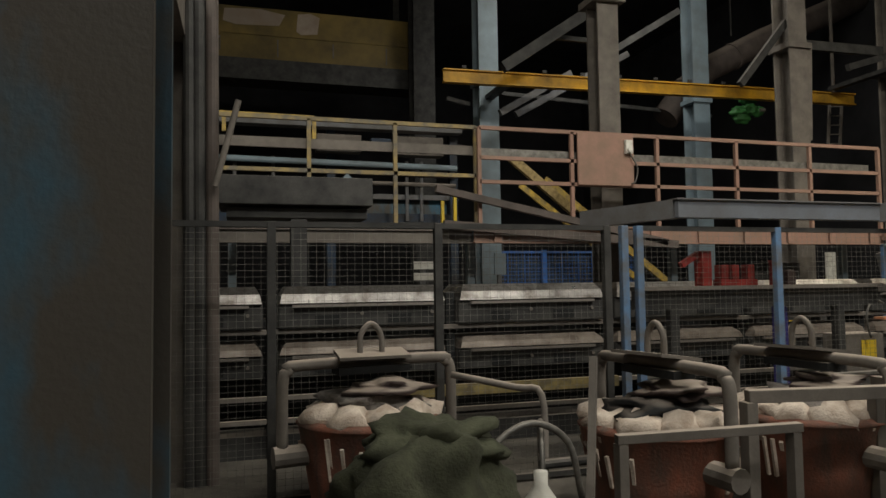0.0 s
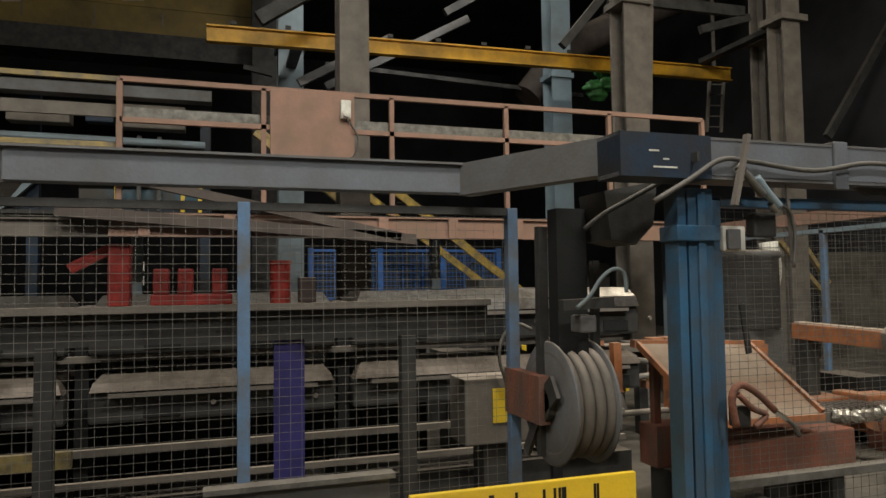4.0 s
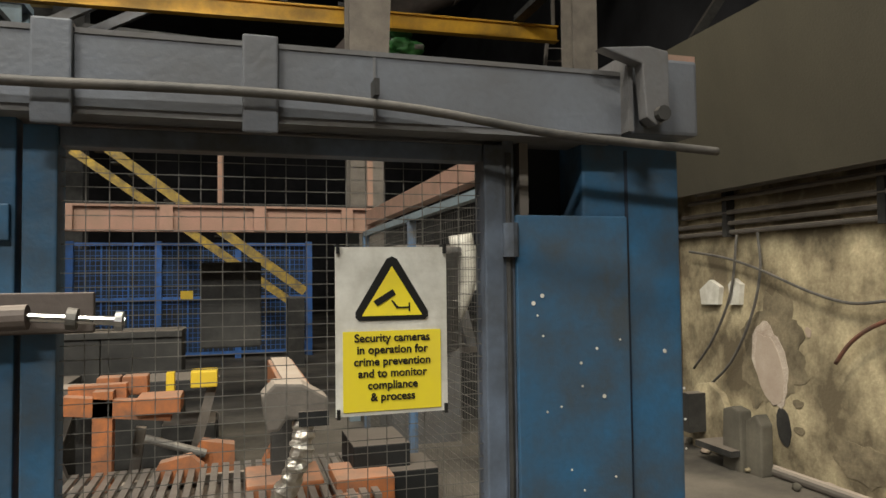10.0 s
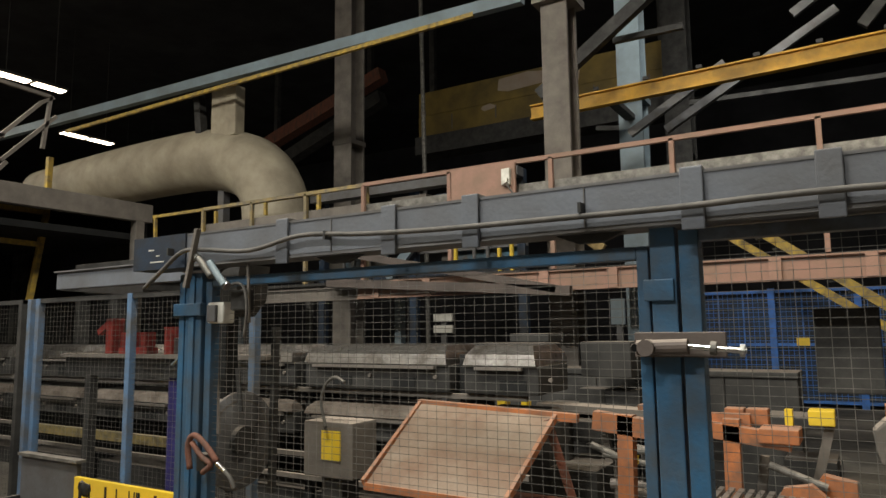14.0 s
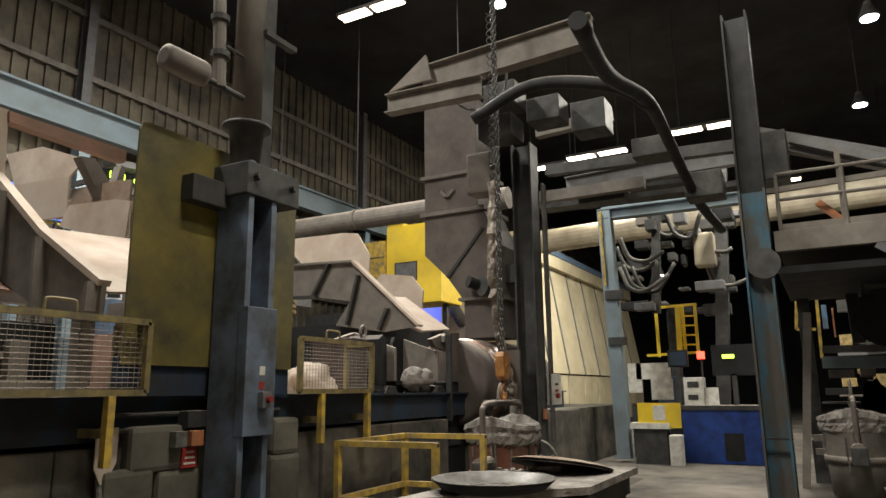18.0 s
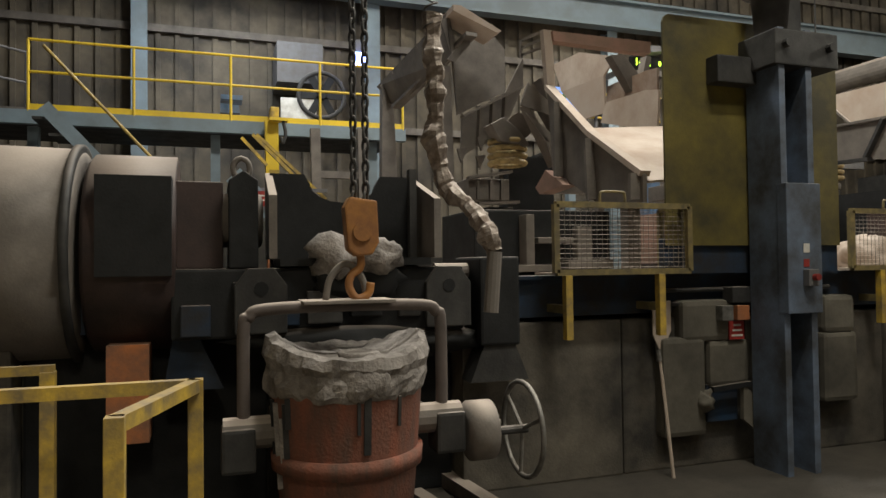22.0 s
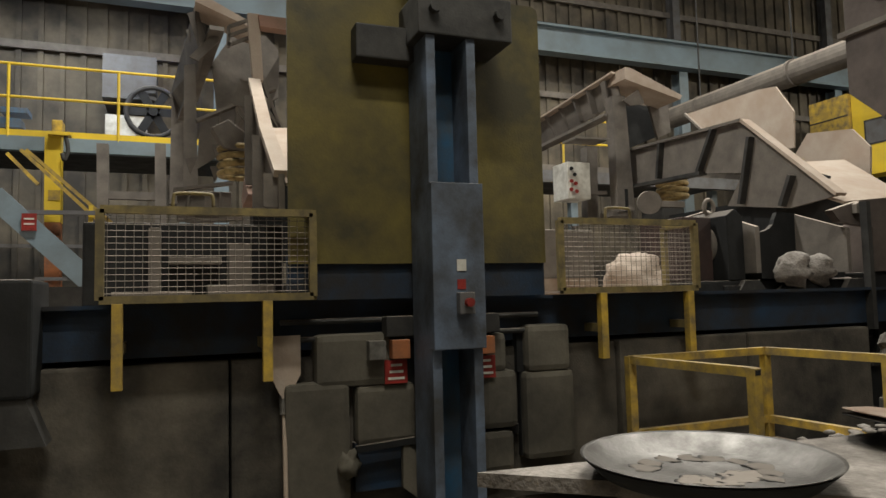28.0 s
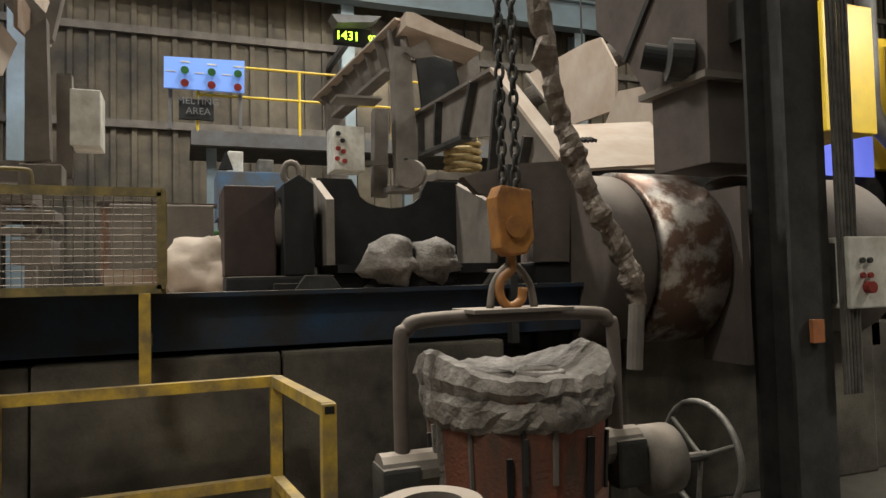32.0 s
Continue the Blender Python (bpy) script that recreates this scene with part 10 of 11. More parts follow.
part("post", B(bar, (-13, -4.994, 3.659), (-13, -4.99, 2.372), 0.07, 0.07), BRYEL, t)
part("stem", B(bar, (-12.8, -5.067, 3.593), (-12.8, -5.092, 2.409), 0.12, 0.12), BRYEL, t)
part("rung", B(bar, (-13, -5.1, 3.388), (-13, -4.659, 3.381), 0.04, 0.04), BRYEL, t)
part("rung", B(bar, (-13, -5.098, 3.148), (-13, -4.659, 3.141), 0.04, 0.04), BRYEL, t)
part("rung", B(bar, (-13, -5.097, 2.908), (-13, -4.659, 2.902), 0.04, 0.04), BRYEL, t)
part("rung", B(bar, (-13, -5.096, 2.669), (-13, -4.659, 2.664), 0.04, 0.04), BRYEL, t)
part("column", boxes((-13.3, -13.05, -5.4, -5.15, 0, 3.7)), DARKST, t)
t = thing("line_machinery", "tangle of pipes and machines at the aisle end", "machine", "", (-16, 1.907, -0.213))
part("cover", boxes((-15.196, -14.896, -1.25, -0.593, 1.264, 1.409)), NAVY, t)
part("guard", boxes((-15.503, -15.203, 0.266, 1.001, 3.481, 3.575)), DUSTY, t)
part("guard", boxes((-15.856, -15.556, -1.418, -0.813, 0.532, 0.886)), DARKST, t)
part("guard", boxes((-13.361, -13.061, -1.604, -1.366, 2.45, 2.76)), SPRING, t)
part("pipe_block", boxes((-16.42, -16.12, 1.212, 1.491, 3.253, 3.65)), DUSTY, t)
part("guard", boxes((-16.452, -16.152, 1.37, 1.975, 2.356, 2.766)), SPRING, t)
part("valve", boxes((-13.69, -13.39, -0.57, 0.059, 1.864, 2.148)), DUSTY, t)
part("guard", boxes((-16.721, -16.421, -1.617, -1.264, 1.598, 1.821)), SPRING, t)
part("cover", boxes((-15.64, -15.34, -0.46, 0.038, 1.381, 1.753)), NAVY, t)
part("pipe_block", boxes((-17.264, -16.964, 0.453, 0.934, 2.519, 2.982)), DUSTY, t)
part("pipe_block", boxes((-15.922, -15.622, 0.564, 0.841, 0.717, 0.957)), SPRING, t)
part("cover", boxes((-13.554, -13.254, 0.111, 0.722, 0.369, 0.552)), DARKST, t)
part("cover", boxes((-14.942, -14.642, 1.167, 1.737, 1.104, 1.214)), DARKST, t)
part("guard", boxes((-13.477, -13.177, -1.577, -1.202, 3.296, 3.571)), DARKST, t)
part("cover", boxes((-16.824, -16.524, 0.433, 0.586, 0.381, 0.663)), NAVY, t)
part("cover", boxes((-13.608, -13.308, -1.145, -0.814, 1.653, 1.742)), DARKST, t)
part("guard", boxes((-15.742, -15.442, 0.284, 0.436, 1.442, 1.619)), DUSTY, t)
part("cover", boxes((-17.135, -16.835, -1.546, -1.381, 0.705, 0.962)), DUSTY, t)
part("guard", boxes((-16.767, -16.467, 1.563, 2.079, 1.978, 2.304)), SPRING, t)
part("cover", boxes((-15.837, -15.537, 0.629, 0.834, 1.134, 1.52)), DARKST, t)
part("cover", boxes((-14.512, -14.212, 0.652, 1.046, 2.507, 2.788)), NAVY, t)
part("cover", boxes((-14.806, -14.506, -0.778, -0.259, 3.372, 3.748)), DARKST, t)
part("cover", boxes((-14.712, -14.412, 0.103, 0.342, 1.161, 1.254)), DARKST, t)
part("pipe_block", boxes((-13.542, -13.242, -0.887, -0.538, 1.077, 1.365)), NAVY, t)
part("guard", boxes((-15.671, -15.371, 0.7, 1.19, 3.543, 3.767)), DUSTY, t)
part("cover", boxes((-16.675, -16.375, -0.767, -0.242, 3.023, 3.203)), DUSTY, t)
part("pipe_block", boxes((-16.035, -15.735, -1.057, -0.531, 2.5, 2.639)), NAVY, t)
part("cover", boxes((-14.611, -14.311, -1.658, -1.043, 2.335, 2.528)), STEEL, t)
part("cover", boxes((-16, -15.7, 0.659, 0.88, 1.908, 2.041)), DUSTY, t)
part("cover", boxes((-15.901, -15.601, -1.249, -0.956, 1.922, 2.04)), SPRING, t)
part("pipe_block", boxes((-15.419, -15.119, 0.136, 0.523, 1.775, 1.969)), DARKST, t)
part("cover", boxes((-16.529, -16.229, -1.359, -0.617, 2.42, 2.599)), DUSTY, t)
part("valve", boxes((-14.468, -14.168, 0.387, 0.825, 3.029, 3.393)), DARKST, t)
part("cover", boxes((-14.968, -14.668, 0.9, 1.262, 0.109, 0.395)), SPRING, t)
part("guard", boxes((-14.098, -13.798, -0.592, -0.092, 1.412, 1.504)), STEEL, t)
part("valve", boxes((-16.282, -15.982, -0.217, 0.423, 0.089, 0.38)), DARKST, t)
part("cover", boxes((-16.746, -16.446, 1.372, 2.034, 0.465, 0.697)), STEEL, t)
part("valve", boxes((-13.441, -13.141, 0.944, 1.302, 1.312, 1.427)), DARKST, t)
part("guard", boxes((-13.497, -13.197, 0.735, 1.288, 0.889, 1.045)), NAVY, t)
part("cover", boxes((-15.952, -15.652, -0.215, 0.021, 0.606, 0.766)), STEEL, t)
part("pipe_block", boxes((-13.802, -13.502, -0.216, 0.274, 1.529, 1.62)), DUSTY, t)
part("cover", boxes((-14.089, -13.789, 1.076, 1.624, 1.505, 1.596)), STEEL, t)
part("valve", boxes((-16.987, -16.687, 0.086, 0.331, 0.238, 0.405)), DUSTY, t)
part("guard", boxes((-16.326, -16.026, 1.316, 1.43, 3.027, 3.367)), DARKST, t)
part("guard", boxes((-15.192, -14.892, -1.159, -0.518, 2.383, 2.727)), DARKST, t)
part("valve", boxes((-13.799, -13.499, 0.658, 0.767, 0.494, 0.58)), DARKST, t)
part("pipe", B(bar, (-14, -1.997, 2.15), (-14, -0.626, 2.136), 0.06, 0.06), YEL, t)
part("pipe", B(bar, (-14, -0.268, 2.057), (-14, 0.631, 2.049), 0.06, 0.06), DUSTY, t)
part("pipe", B(bar, (-14, -0.979, 3.758), (-14, -0.062, 3.679), 0.06, 0.06), PBLUE, t)
part("pipe", B(bar, (-14, -0.763, 1.73), (-14, 0.103, 0.979), 0.06, 0.06), PBLUE, t)
part("pipe", B(bar, (-14, -1.505, 2.742), (-14, -1.505, 2.742), 0.06, 0.06), DUSTY, t)
part("pipe", B(bar, (-14, -0.017, 4.022), (-14, -0.019, 3.959), 0.06, 0.06), DUSTY, t)
part("pipe", B(bar, (-14, -1.516, 3.894), (-14, -0.592, 3.814), 0.06, 0.06), PBLUE, t)
part("pipe", B(bar, (-14, 0.207, 0.979), (-14, 1.531, 0.974), 0.06, 0.06), DUSTY, t)
part("pipe", B(bar, (-14, 0.165, 2.325), (-14, 1.058, 2.255), 0.06, 0.06), YEL, t)
part("pipe", B(bar, (-14, -0.369, 1.07), (-14, 0.519, 1.007), 0.06, 0.06), PBLUE, t)
part("pipe", B(bar, (-14, -0.623, 2.227), (-14, -0.623, 2.227), 0.06, 0.06), YEL, t)
part("pipe", B(bar, (-14, -0.139, 2.954), (-14, 0.766, 2.941), 0.06, 0.06), YEL, t)
part("blue_column", boxes((-12.3, -12, -0.618, -0.386, 0.258, 2.392)), LBLUE, t)
part("yellow_tag", boxes((-11.92, -11.9, -0.321, -0.199, 1.737, 2.006)), BRYEL, t)
part("tan_bin", boxes((-12.9, -12.5, -1.057, -0.713, 1.031, 1.86)), SPRING, t)
part("lower_wall", boxes((-16.3, -16, -2.322, 1.907, -0.213, 0.266)), DARKST, t)
t = thing("duct_fan", "large black round duct fan under the mezzanine", "fan", "", (-7.5, -1.037, 2.641))
part("drum", B(rod, (-7.5, -1.037, 2.641), (-7.9, -0.993, 2.674), 0.45, 28), BLACK, t)
part("hanger", B(bar, (-7.6, -1.289, 3.329), (-7.6, -1.308, 2.809), 0.06, 0.06), DARKST, t)
part("hanger", B(bar, (-7.6, -0.676, 3.316), (-7.6, -0.698, 2.798), 0.06, 0.06), DARKST, t)
part("cowl", B(lump, (-8.6, -0.907, 3.178), (0, 0.3, 0.286), 3, 0.1), PIPEM, t)
t = thing("black_post", "thin black standpipe with cross arms", "post", "", (-8, -0.021, 0.179))
part("post", B(bar, (-8, 0.068, 3.355), (-8, -0.021, 0.179), 0.16, 0.16), BLACK, t)
part("arm", B(bar, (-8, -0.739, 3.318), (-8, 0.017, 2.772), 0.12, 0.12), BLACK, t)
part("arm", B(bar, (-8, 0.017, 2.772), (-8, 0.455, 3.241), 0.1, 0.1), BLACK, t)
# Nothing shines inside; an added lamp out front brightens the panels.
t = thing("lit_enclosure", "long cream panelled enclosure, brightened by an added lamp in front", "enclosure", "", (-24, -11, 0))
for k in range(8):
    x = -17.2 - 2.1 * k
    part("panel", B(slab, [(x, -10.9, 2.2), (x - 2.0, -10.9, 2.2), (x - 2.0, -11.6, 6.5), (x, -11.6, 6.5)], 0.05), CREAM, t)
    part("lower_panel", boxes((x - 2.0, x, -10.95, -10.9, 0.2, 2.15)), CREAM, t)
    part("rib", B(bar, (x + 0.05, -10.85, 2.2), (x + 0.05, -11.55, 6.5), 0.08, 0.08), STEEL, t)
part("roof_strip", boxes((-34, -17.2, -13, -11.3, 6.5, 7.2)), CREAM, t)
part("blue_edge", boxes((-34, -17.2, -11.3, -11.26, 7.0, 7.25)), LBLUE, t)
part("end_wall", boxes((-17.25, -17.2, -14, -11.0, 0, 7.0)), CREAM, t)
part("base", boxes((-34, -17.2, -14, -10.95, 0, 0.2)), DARKST, t)
t = thing("yellow_machine_house", "bright yellow panelled machine house with windows and grey pipe", "enclosure", "", (-15, -15, 0))
for k in range(1, 6):
    part("panel", boxes((-14.0 - 1.1 * k, -12.92 - 1.1 * k, -14.6, -14.0, 4.0, 7.2)), BRYEL, t, bevel=0.02)
part("window", boxes((-15.4, -14.75, -14.0, -13.96, 4.83, 6.1)), CREAM, t)
part("lit_panel", boxes((-16.6, -14.9, -14.0, -13.95, 3.79, 4.75)), SCREEN, t)
part("pipe", B(pipe, curve([(-16.1, -13.6, 9), (-16.1, -13.6, 6.2), (-16.15, -13.6, 5.2), (-16.6, -13.5, 4.6), (-17.2, -13.4, 4.0)], 5), 0.22, 14), STEEL, t)
part("skirt", boxes((-18.4, -12.0, -16.4, -14.3, 0, 4.0)), DARKST, t)
t = thing("stub_column", "soot-dark column with cream control box", "column", "", (-5.1, -6, 0))
part("shaft", B(ibeam, (-5.1, -6.0, 0), (-5.1, -6.0, 5.6), 0.34, 0.34, 0.03), DARKST, t)
part("control_box", boxes((-5.75, -5.35, -5.95, -5.75, 1.36, 1.84)), WHITE, t, bevel=0.01)
part("bracket", boxes((-5.36, -5.2, -5.95, -5.85, 1.4, 1.8)), DARKST, t)
for k in range(4):
    part("button", B(rod, (-5.46 - 0.07 * (k % 2), -5.75, 1.68 - 0.1 * (k // 2)), (-5.46 - 0.07 * (k % 2), -5.73, 1.68 - 0.1 * (k // 2)), 0.02, 10), RED if k > 1 else DARKST, t)
part("stop_button", B(rod, (-5.5, -5.75, 1.5), (-5.5, -5.7, 1.5), 0.04, 14), RED, t)
for k in range(6):
    part("hanging_line", B(rod, (-5.3 - 0.04 * k, -5.8, 5.0), (-5.3 - 0.03 * k, -5.78, 0.8), 0.012, 6), RUBBER, t)
part("orange_tag", boxes((-5.15, -5.05, -5.82, -5.79, 1.15, 1.3)), ORANGE, t)
t = thing("stacked_machinery", "grimy stacked machine frames beyond the aisle column", "machine", "", (-8.5, -1.168, -0.242))
part("base", boxes((-9.1, -8.5, -2.292, -1.168, -0.242, 0.715)), DARKST, t, bevel=0.02)
part("rail", B(bar, (-8.3, -1.97, 2.219), (-8.3, -0.886, 2.208), 0.1, 0.12), STEEL, t)
part("rail", B(bar, (-8.6, -1.995, 2.01), (-8.6, -0.89, 1.993), 0.12, 0.2), PBLUE, t)
part("rail", B(bar, (-8.2, -2.259, 0.759), (-8.2, -1.056, 0.855), 0.12, 0.1), DUSTY, t)
part("rail", B(bar, (-8.2, -2.238, 0.541), (-8.2, -1.09, 0.576), 0.1, 0.1), DUSTY, t)
part("fitting", boxes((-9.1, -8.8, -1.917, -1.52, 1.745, 1.883)), DUSTY, t, bevel=0.01)
part("fitting", boxes((-9.1, -8.8, -1.436, -1.208, 1.755, 1.897)), DUSTY, t, bevel=0.01)
part("fitting", boxes((-9.1, -8.8, -2.069, -1.393, 1.303, 1.339)), STEEL, t, bevel=0.01)
part("fitting", boxes((-9.1, -8.8, -1.997, -1.643, 1.455, 1.572)), STEEL, t, bevel=0.01)
part("fitting", boxes((-9.1, -8.8, -1.88, -1.632, 0.761, 0.957)), DUSTY, t, bevel=0.01)
part("fitting", boxes((-9.1, -8.8, -1.995, -1.885, 0.906, 1.16)), DUSTY, t, bevel=0.01)
part("fitting", boxes((-9.1, -8.8, -1.432, -1.2, 0.721, 0.963)), STEEL, t, bevel=0.01)
part("wrapped_part", B(lump, (-8.4, -1.264, 1.372), (0, 0.2, 0.292), 5.5, 0.4), SPRING, t)
part("flask", boxes((-8.2, -8.1, -2.058, -1.979, 0.576, 0.89)), WHITE, t, bevel=0.02)
part("yellow_frame", B(bar, (-11, -2.332, 3.505), (-11, -2.406, 2.78), 0.06, 0.06), YEL, t)
part("yellow_frame", B(bar, (-11, -1.969, 3.478), (-11, -1.998, 2.174), 0.06, 0.06), YEL, t)
part("yellow_frame", B(bar, (-11, -2.406, 2.78), (-11, -2.045, 2.761), 0.06, 0.06), YEL, t)
part("yellow_frame", B(bar, (-11, -2.355, 3.283), (-11, -2.158, 3.27), 0.06, 0.06), YEL, t)
part("blue_box", boxes((-11.5, -11.2, -1.91, -1.812, 2.795, 3.274)), LBLUE, t)
part("orange_pipe", boxes((-11.5, -11.3, -1.723, -1.689, 2.608, 3.208)), ORANGE, t)
part("post", B(bar, (-7.8, -2.125, 2.812), (-7.8, -2.441, -0.228), 0.12, 0.12), DUSTY, t)
part("post", B(bar, (-9, -1.418, 3.422), (-9, -1.378, 2.345), 0.2, 0.2), DARKST, t)
t = thing("overhead_tangle", "dark tangle of hoists, hoses and conveyor parts overhead", "machine", "", (-13, -4.268, 0.283))
part("hoist_part", boxes((-14.5, -14.1, -4.906, -4.408, 3.559, 3.704)), DARKST, t, bevel=0.02)
part("trolley", boxes((-12.902, -12.502, -6.463, -5.812, 4.622, 4.849)), DARKST, t, bevel=0.02)
part("trolley", boxes((-14.754, -14.354, -4.078, -3.572, 6.132, 6.291)), STEEL, t, bevel=0.02)
part("hoist_part", boxes((-12.297, -11.897, -4.577, -4.316, 5.186, 5.315)), DARKST, t, bevel=0.02)
part("trolley", boxes((-14.657, -14.257, -4.184, -3.686, 5.838, 6.174)), DARKST, t, bevel=0.02)
part("cover", boxes((-13.09, -12.69, -5.625, -5.076, 5.182, 5.304)), DARKST, t, bevel=0.02)
part("hoist_part", boxes((-12.064, -11.664, -4.821, -4.537, 5.513, 5.769)), STEEL, t, bevel=0.02)
part("hoist_part", boxes((-14.109, -13.709, -5.166, -4.905, 4.158, 4.223)), STEEL, t, bevel=0.02)
part("trolley", boxes((-14.586, -14.186, -6.477, -6.346, 3.809, 3.891)), DARKST, t, bevel=0.02)
part("hoist_part", boxes((-14.653, -14.253, -5.993, -5.855, 5.038, 5.117)), DUSTY, t, bevel=0.02)
part("trolley", boxes((-13.16, -12.76, -4.372, -3.715, 5.523, 5.776)), DARKST, t, bevel=0.02)
part("trolley", boxes((-12.418, -12.018, -4.706, -4.526, 4.967, 5.207)), DARKST, t, bevel=0.02)
part("trolley", boxes((-14.456, -14.056, -4.079, -3.918, 6.076, 6.215)), DUSTY, t, bevel=0.02)
part("trolley", boxes((-14.753, -14.353, -5.792, -5.631, 3.877, 3.961)), STEEL, t, bevel=0.02)
part("trolley", boxes((-14.437, -14.037, -5.732, -5.051, 5.725, 5.862)), BLACK, t, bevel=0.02)
part("trolley", boxes((-14.502, -14.102, -4.651, -3.973, 3.489, 3.784)), DARKST, t, bevel=0.02)
part("hoist_part", boxes((-12.496, -12.096, -5.991, -5.516, 3.506, 3.692)), STEEL, t, bevel=0.02)
part("trolley", boxes((-11.902, -11.502, -3.906, -3.483, 5.42, 5.712)), BLACK, t, bevel=0.02)
part("cover", boxes((-14.344, -13.944, -6.302, -5.929, 5.439, 5.658)), BLACK, t, bevel=0.02)
part("hoist_part", boxes((-13.044, -12.644, -5.203, -4.993, 4.784, 4.984)), DARKST, t, bevel=0.02)
part("trolley", boxes((-13.598, -13.198, -4.318, -3.733, 4.175, 4.359)), DARKST, t, bevel=0.02)
part("cover", boxes((-13.019, -12.619, -6.261, -5.898, 4.366, 4.467)), DUSTY, t, bevel=0.02)
part("cover", boxes((-13.978, -13.578, -4.346, -4.112, 4.427, 4.672)), DARKST, t, bevel=0.02)
part("hoist_part", boxes((-14.74, -14.34, -5.648, -5.482, 6.241, 6.549)), BLACK, t, bevel=0.02)
part("hoist_part", boxes((-13.251, -12.851, -6.132, -5.86, 3.627, 3.687)), DARKST, t, bevel=0.02)
part("cover", boxes((-12.322, -11.922, -4.753, -4.651, 4.521, 4.772)), BLACK, t, bevel=0.02)
part("trolley", boxes((-12.788, -12.388, -4.154, -3.921, 4.772, 4.853)), DUSTY, t, bevel=0.02)
part("hoist_part", boxes((-14.193, -13.793, -6.194, -5.603, 6.075, 6.329)), DUSTY, t, bevel=0.02)
part("trolley", boxes((-14.215, -13.815, -5.192, -4.913, 3.556, 3.8)), BLACK, t, bevel=0.02)
part("hoist_part", boxes((-13.487, -13.087, -4.135, -3.696, 3.945, 4.045)), BLACK, t, bevel=0.02)
part("hoist_part", boxes((-12.509, -12.109, -5.593, -5.329, 5.515, 5.794)), DARKST, t, bevel=0.02)
part("trolley", boxes((-12.15, -11.75, -4.457, -3.827, 3.839, 4.06)), STEEL, t, bevel=0.02)
part("trolley", boxes((-14.724, -14.324, -4.534, -3.814, 4.121, 4.294)), DARKST, t, bevel=0.02)
part("trolley", boxes((-13.47, -13.07, -6.58, -5.833, 3.647, 3.853)), BLACK, t, bevel=0.02)
part("hose", B(pipe, curve([(-12.755, -4.314, 4.668), (-12.755, -4.127, 4.158), (-12.755, -3.762, 4.046), (-12.755, -3.339, 4.179)], 5), 0.05, 8), RUBBER, t)
part("hose", B(pipe, curve([(-11.449, -4.944, 5.705), (-11.449, -4.755, 5.199), (-11.449, -4.393, 5.077), (-11.449, -4.142, 5.653)], 5), 0.05, 8), DARKST, t)
part("hose", B(pipe, curve([(-11.907, -5.928, 4.569), (-11.907, -5.721, 4.058), (-11.907, -5.335, 3.946), (-11.907, -4.895, 4.583)], 5), 0.05, 8), DARKST, t)
part("hose", B(pipe, curve([(-12.757, -6.397, 5.483), (-12.757, -6.173, 4.93), (-12.757, -5.758, 4.802), (-12.757, -5.452, 5.141)], 5), 0.05, 8), RUBBER, t)
part("hose", B(pipe, curve([(-12.245, -4.344, 5.422), (-12.245, -4.159, 4.91), (-12.245, -3.798, 4.791), (-12.245, -3.609, 4.866)], 5), 0.05, 8), RUBBER, t)
part("hose", B(pipe, curve([(-11.813, -6.121, 4.622), (-11.813, -5.911, 4.111), (-11.813, -5.522, 3.998), (-11.813, -5.29, 4.623)], 5), 0.05, 8), DARKST, t)
part("hose", B(pipe, curve([(-12.505, -5.596, 6.098), (-12.505, -5.386, 5.551), (-12.505, -4.991, 5.418), (-12.505, -4.741, 6.084)], 5), 0.05, 8), DARKST, t)
part("hose", B(pipe, curve([(-11.94, -6.182, 5.348), (-11.94, -5.969, 4.819), (-11.94, -5.573, 4.696), (-11.94, -5.133, 4.897)], 5), 0.05, 8), DARKST, t)
part("hose", B(pipe, curve([(-11.668, -6.177, 4.548), (-11.668, -5.967, 4.04), (-11.668, -5.58, 3.929), (-11.668, -5.017, 4.271)], 5), 0.05, 8), RUBBER, t)
part("hose", B(pipe, curve([(-12.18, -6.349, 5.171), (-12.18, -6.131, 4.638), (-12.18, -5.729, 4.516), (-12.18, -5.361, 4.722)], 5), 0.05, 8), DARKST, t)
part("cream_housing", boxes((-12.5, -12, -4.453, -3.999, 4.47, 5.279)), PIPEM, t, bevel=0.05)
part("beam", B(bar, (-11, -6.344, 5.884), (-11, -3.377, 5.742), 0.25, 0.25), PBLUE, t)
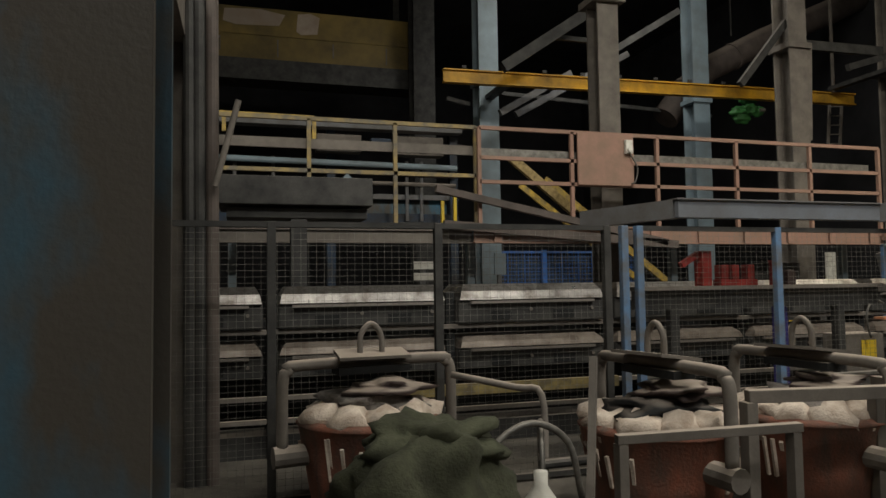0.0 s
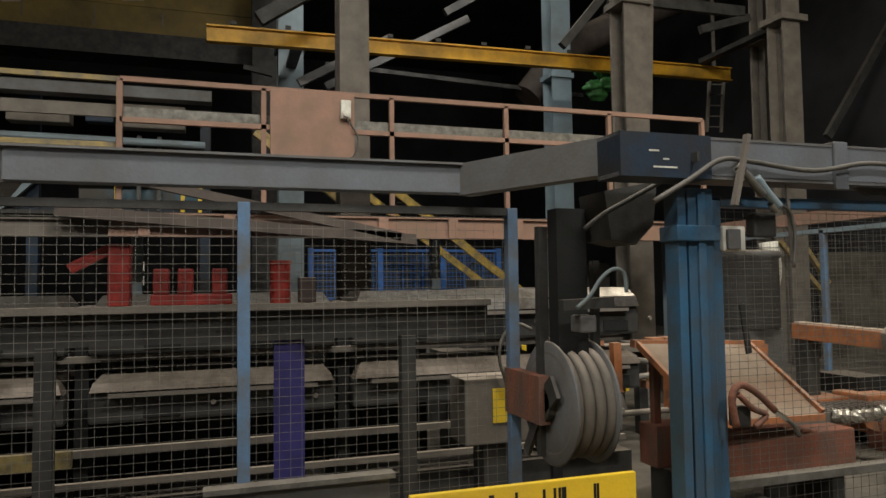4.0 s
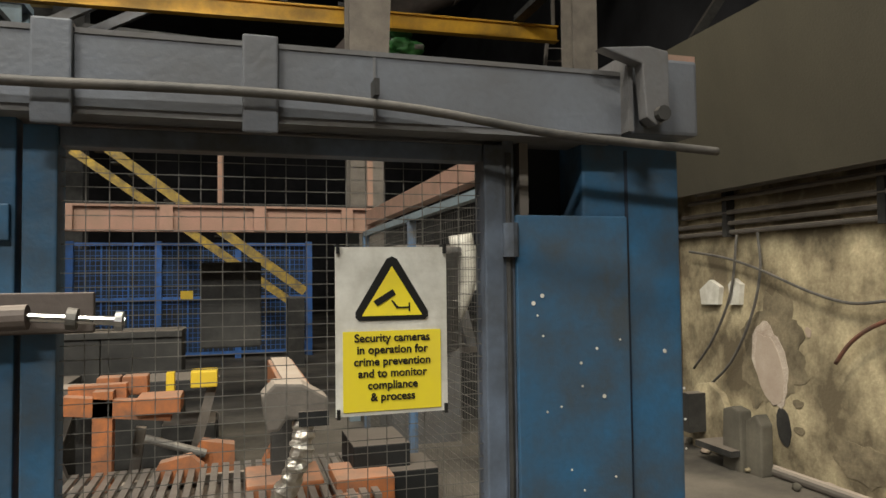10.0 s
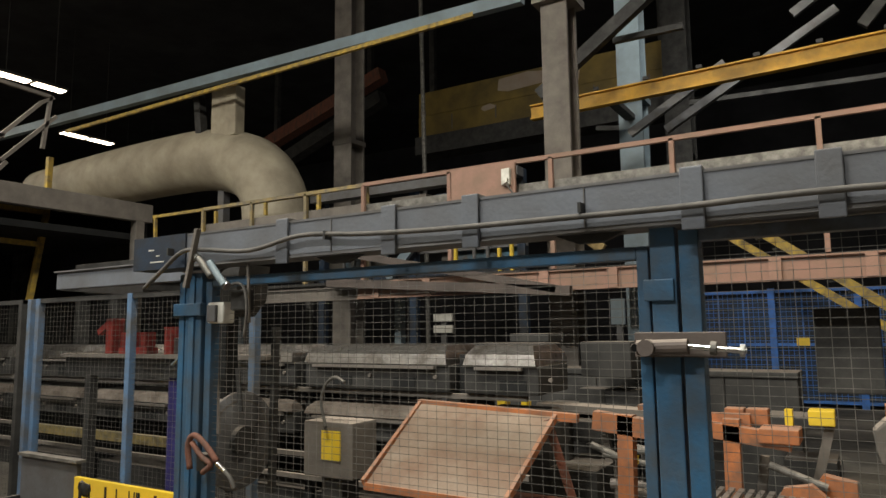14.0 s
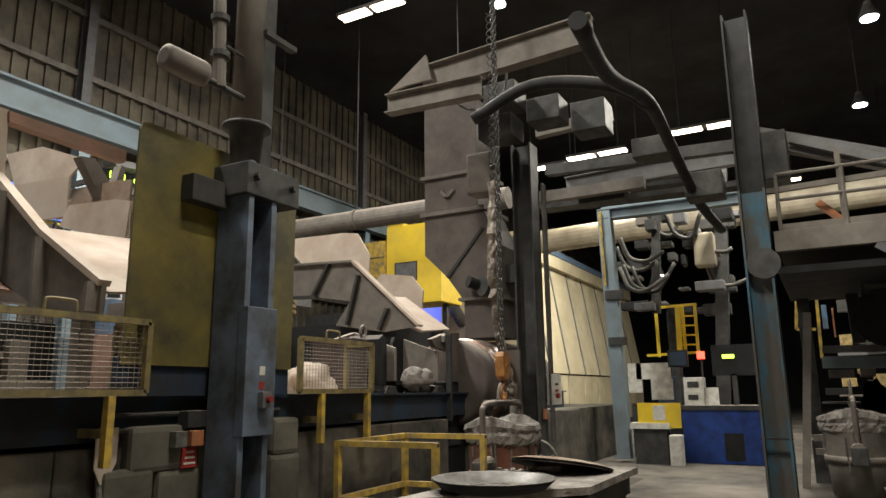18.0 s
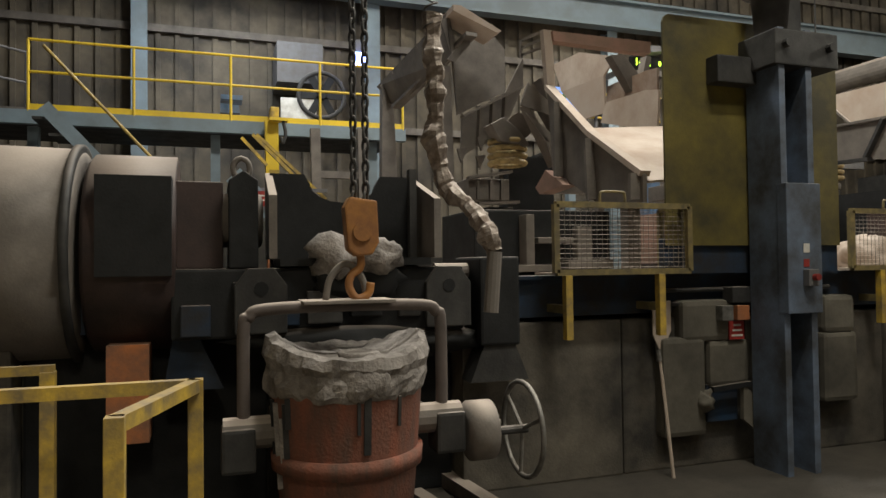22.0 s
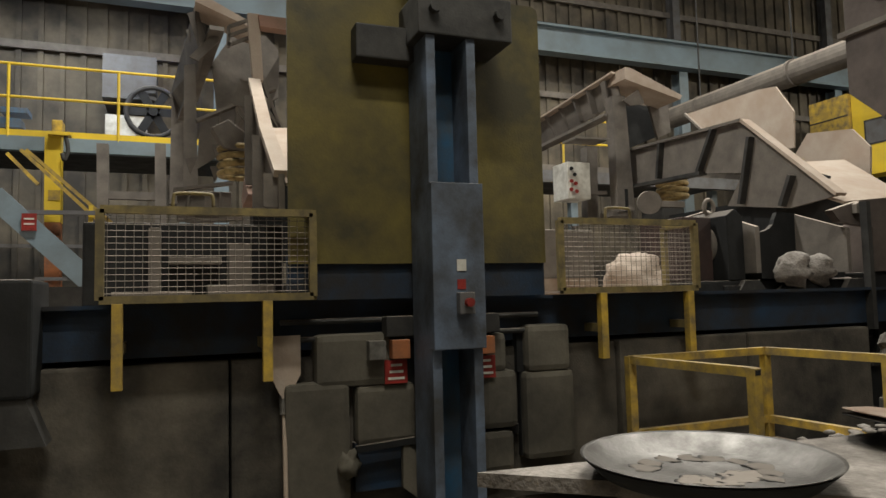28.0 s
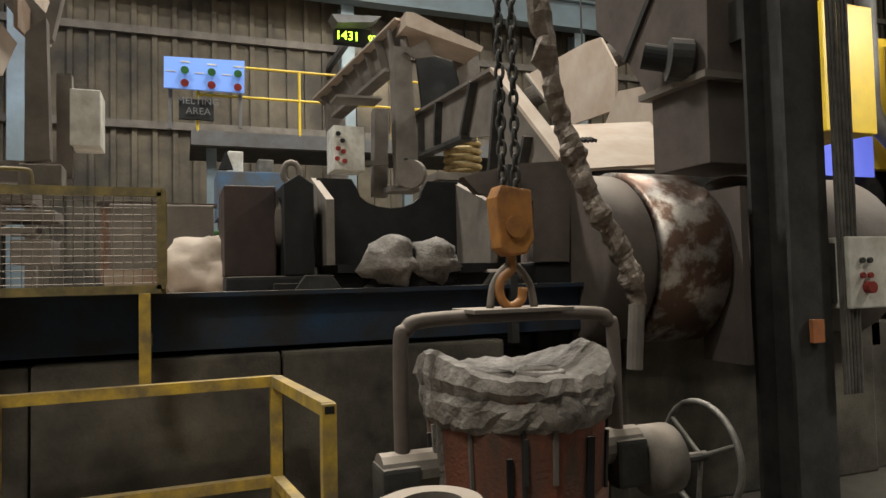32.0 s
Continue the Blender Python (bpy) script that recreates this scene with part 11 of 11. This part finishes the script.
part("hanger", B(bar, (-12.5, -5.271, 7.264), (-12.5, -5.543, 3.448), 0.2, 0.2), DARKST, t)
part("column", B(bar, (-13, -3.751, 7.589), (-13, -4.268, 0.283), 0.3, 0.3), DARKST, t)
part("truss", B(bar, (-6.8, -6.391, 6.477), (-6.8, -4.911, 6.558), 0.18, 0.2), DUSTY, t)
part("truss", B(bar, (-6.8, -6.223, 5.685), (-6.8, -2.921, 5.566), 0.18, 0.2), DARKST, t)
part("truss", B(bar, (-6.8, -6.443, 5.167), (-6.8, -4.411, 5.172), 0.18, 0.2), DUSTY, t)
part("control_box", boxes((-6.5, -6, -2.501, -2.105, 4.697, 5.459)), DARKST, t, bevel=0.02)
part("brace", B(bar, (-6.3, -2.049, 5.38), (-6.3, -0.841, 4.822), 0.1, 0.14), STEEL, t)
part("post", B(bar, (-5.7, -1.486, 4.928), (-5.7, -1.485, 3.847), 0.07, 0.07), DUSTY, t)
part("rail", B(bar, (-5.7, -2.448, 4.429), (-5.7, -0.92, 4.469), 0.06, 0.08), DUSTY, t)
part("brace", B(bar, (-5.9, -1.79, 4.222), (-5.9, -1.479, 3.865), 0.08, 0.1), ORANGE, t)
t = thing("yellow_cabin", "bright yellow sheet-metal burner cabin with grey window", "cabin", "", (-12.6, -13.0, 1.2))
part("body", B(plate, [(-13.44, 6.57), (-11.53, 6.57), (-11.53, 4.15), (-13.44, 4.15)], 1.3, pose(-12.85, 0, 0, 0, 0, 90)), BRYEL, t, bevel=0.02)
part("side_beam", boxes((-12.9, -12.1, -14.5, -13.45, 4.95, 6.15)), YEL, t, bevel=0.015)
part("seam", boxes((-12.1, -12.09, -14.48, -13.46, 5.62, 5.65)), DARKST, t)
part("window", boxes((-12.198, -12.185, -13.1, -12.38, 4.87, 5.38)), STEEL, t)
part("window_frame", boxes((-12.198, -12.190, -13.14, -12.34, 4.83, 5.42)), DARKST, t)
for y in (-13.3, -11.8):
    part("leg", boxes((-12.9, -12.76, y, y + 0.14, 0, 4.2)), DARKST, t)
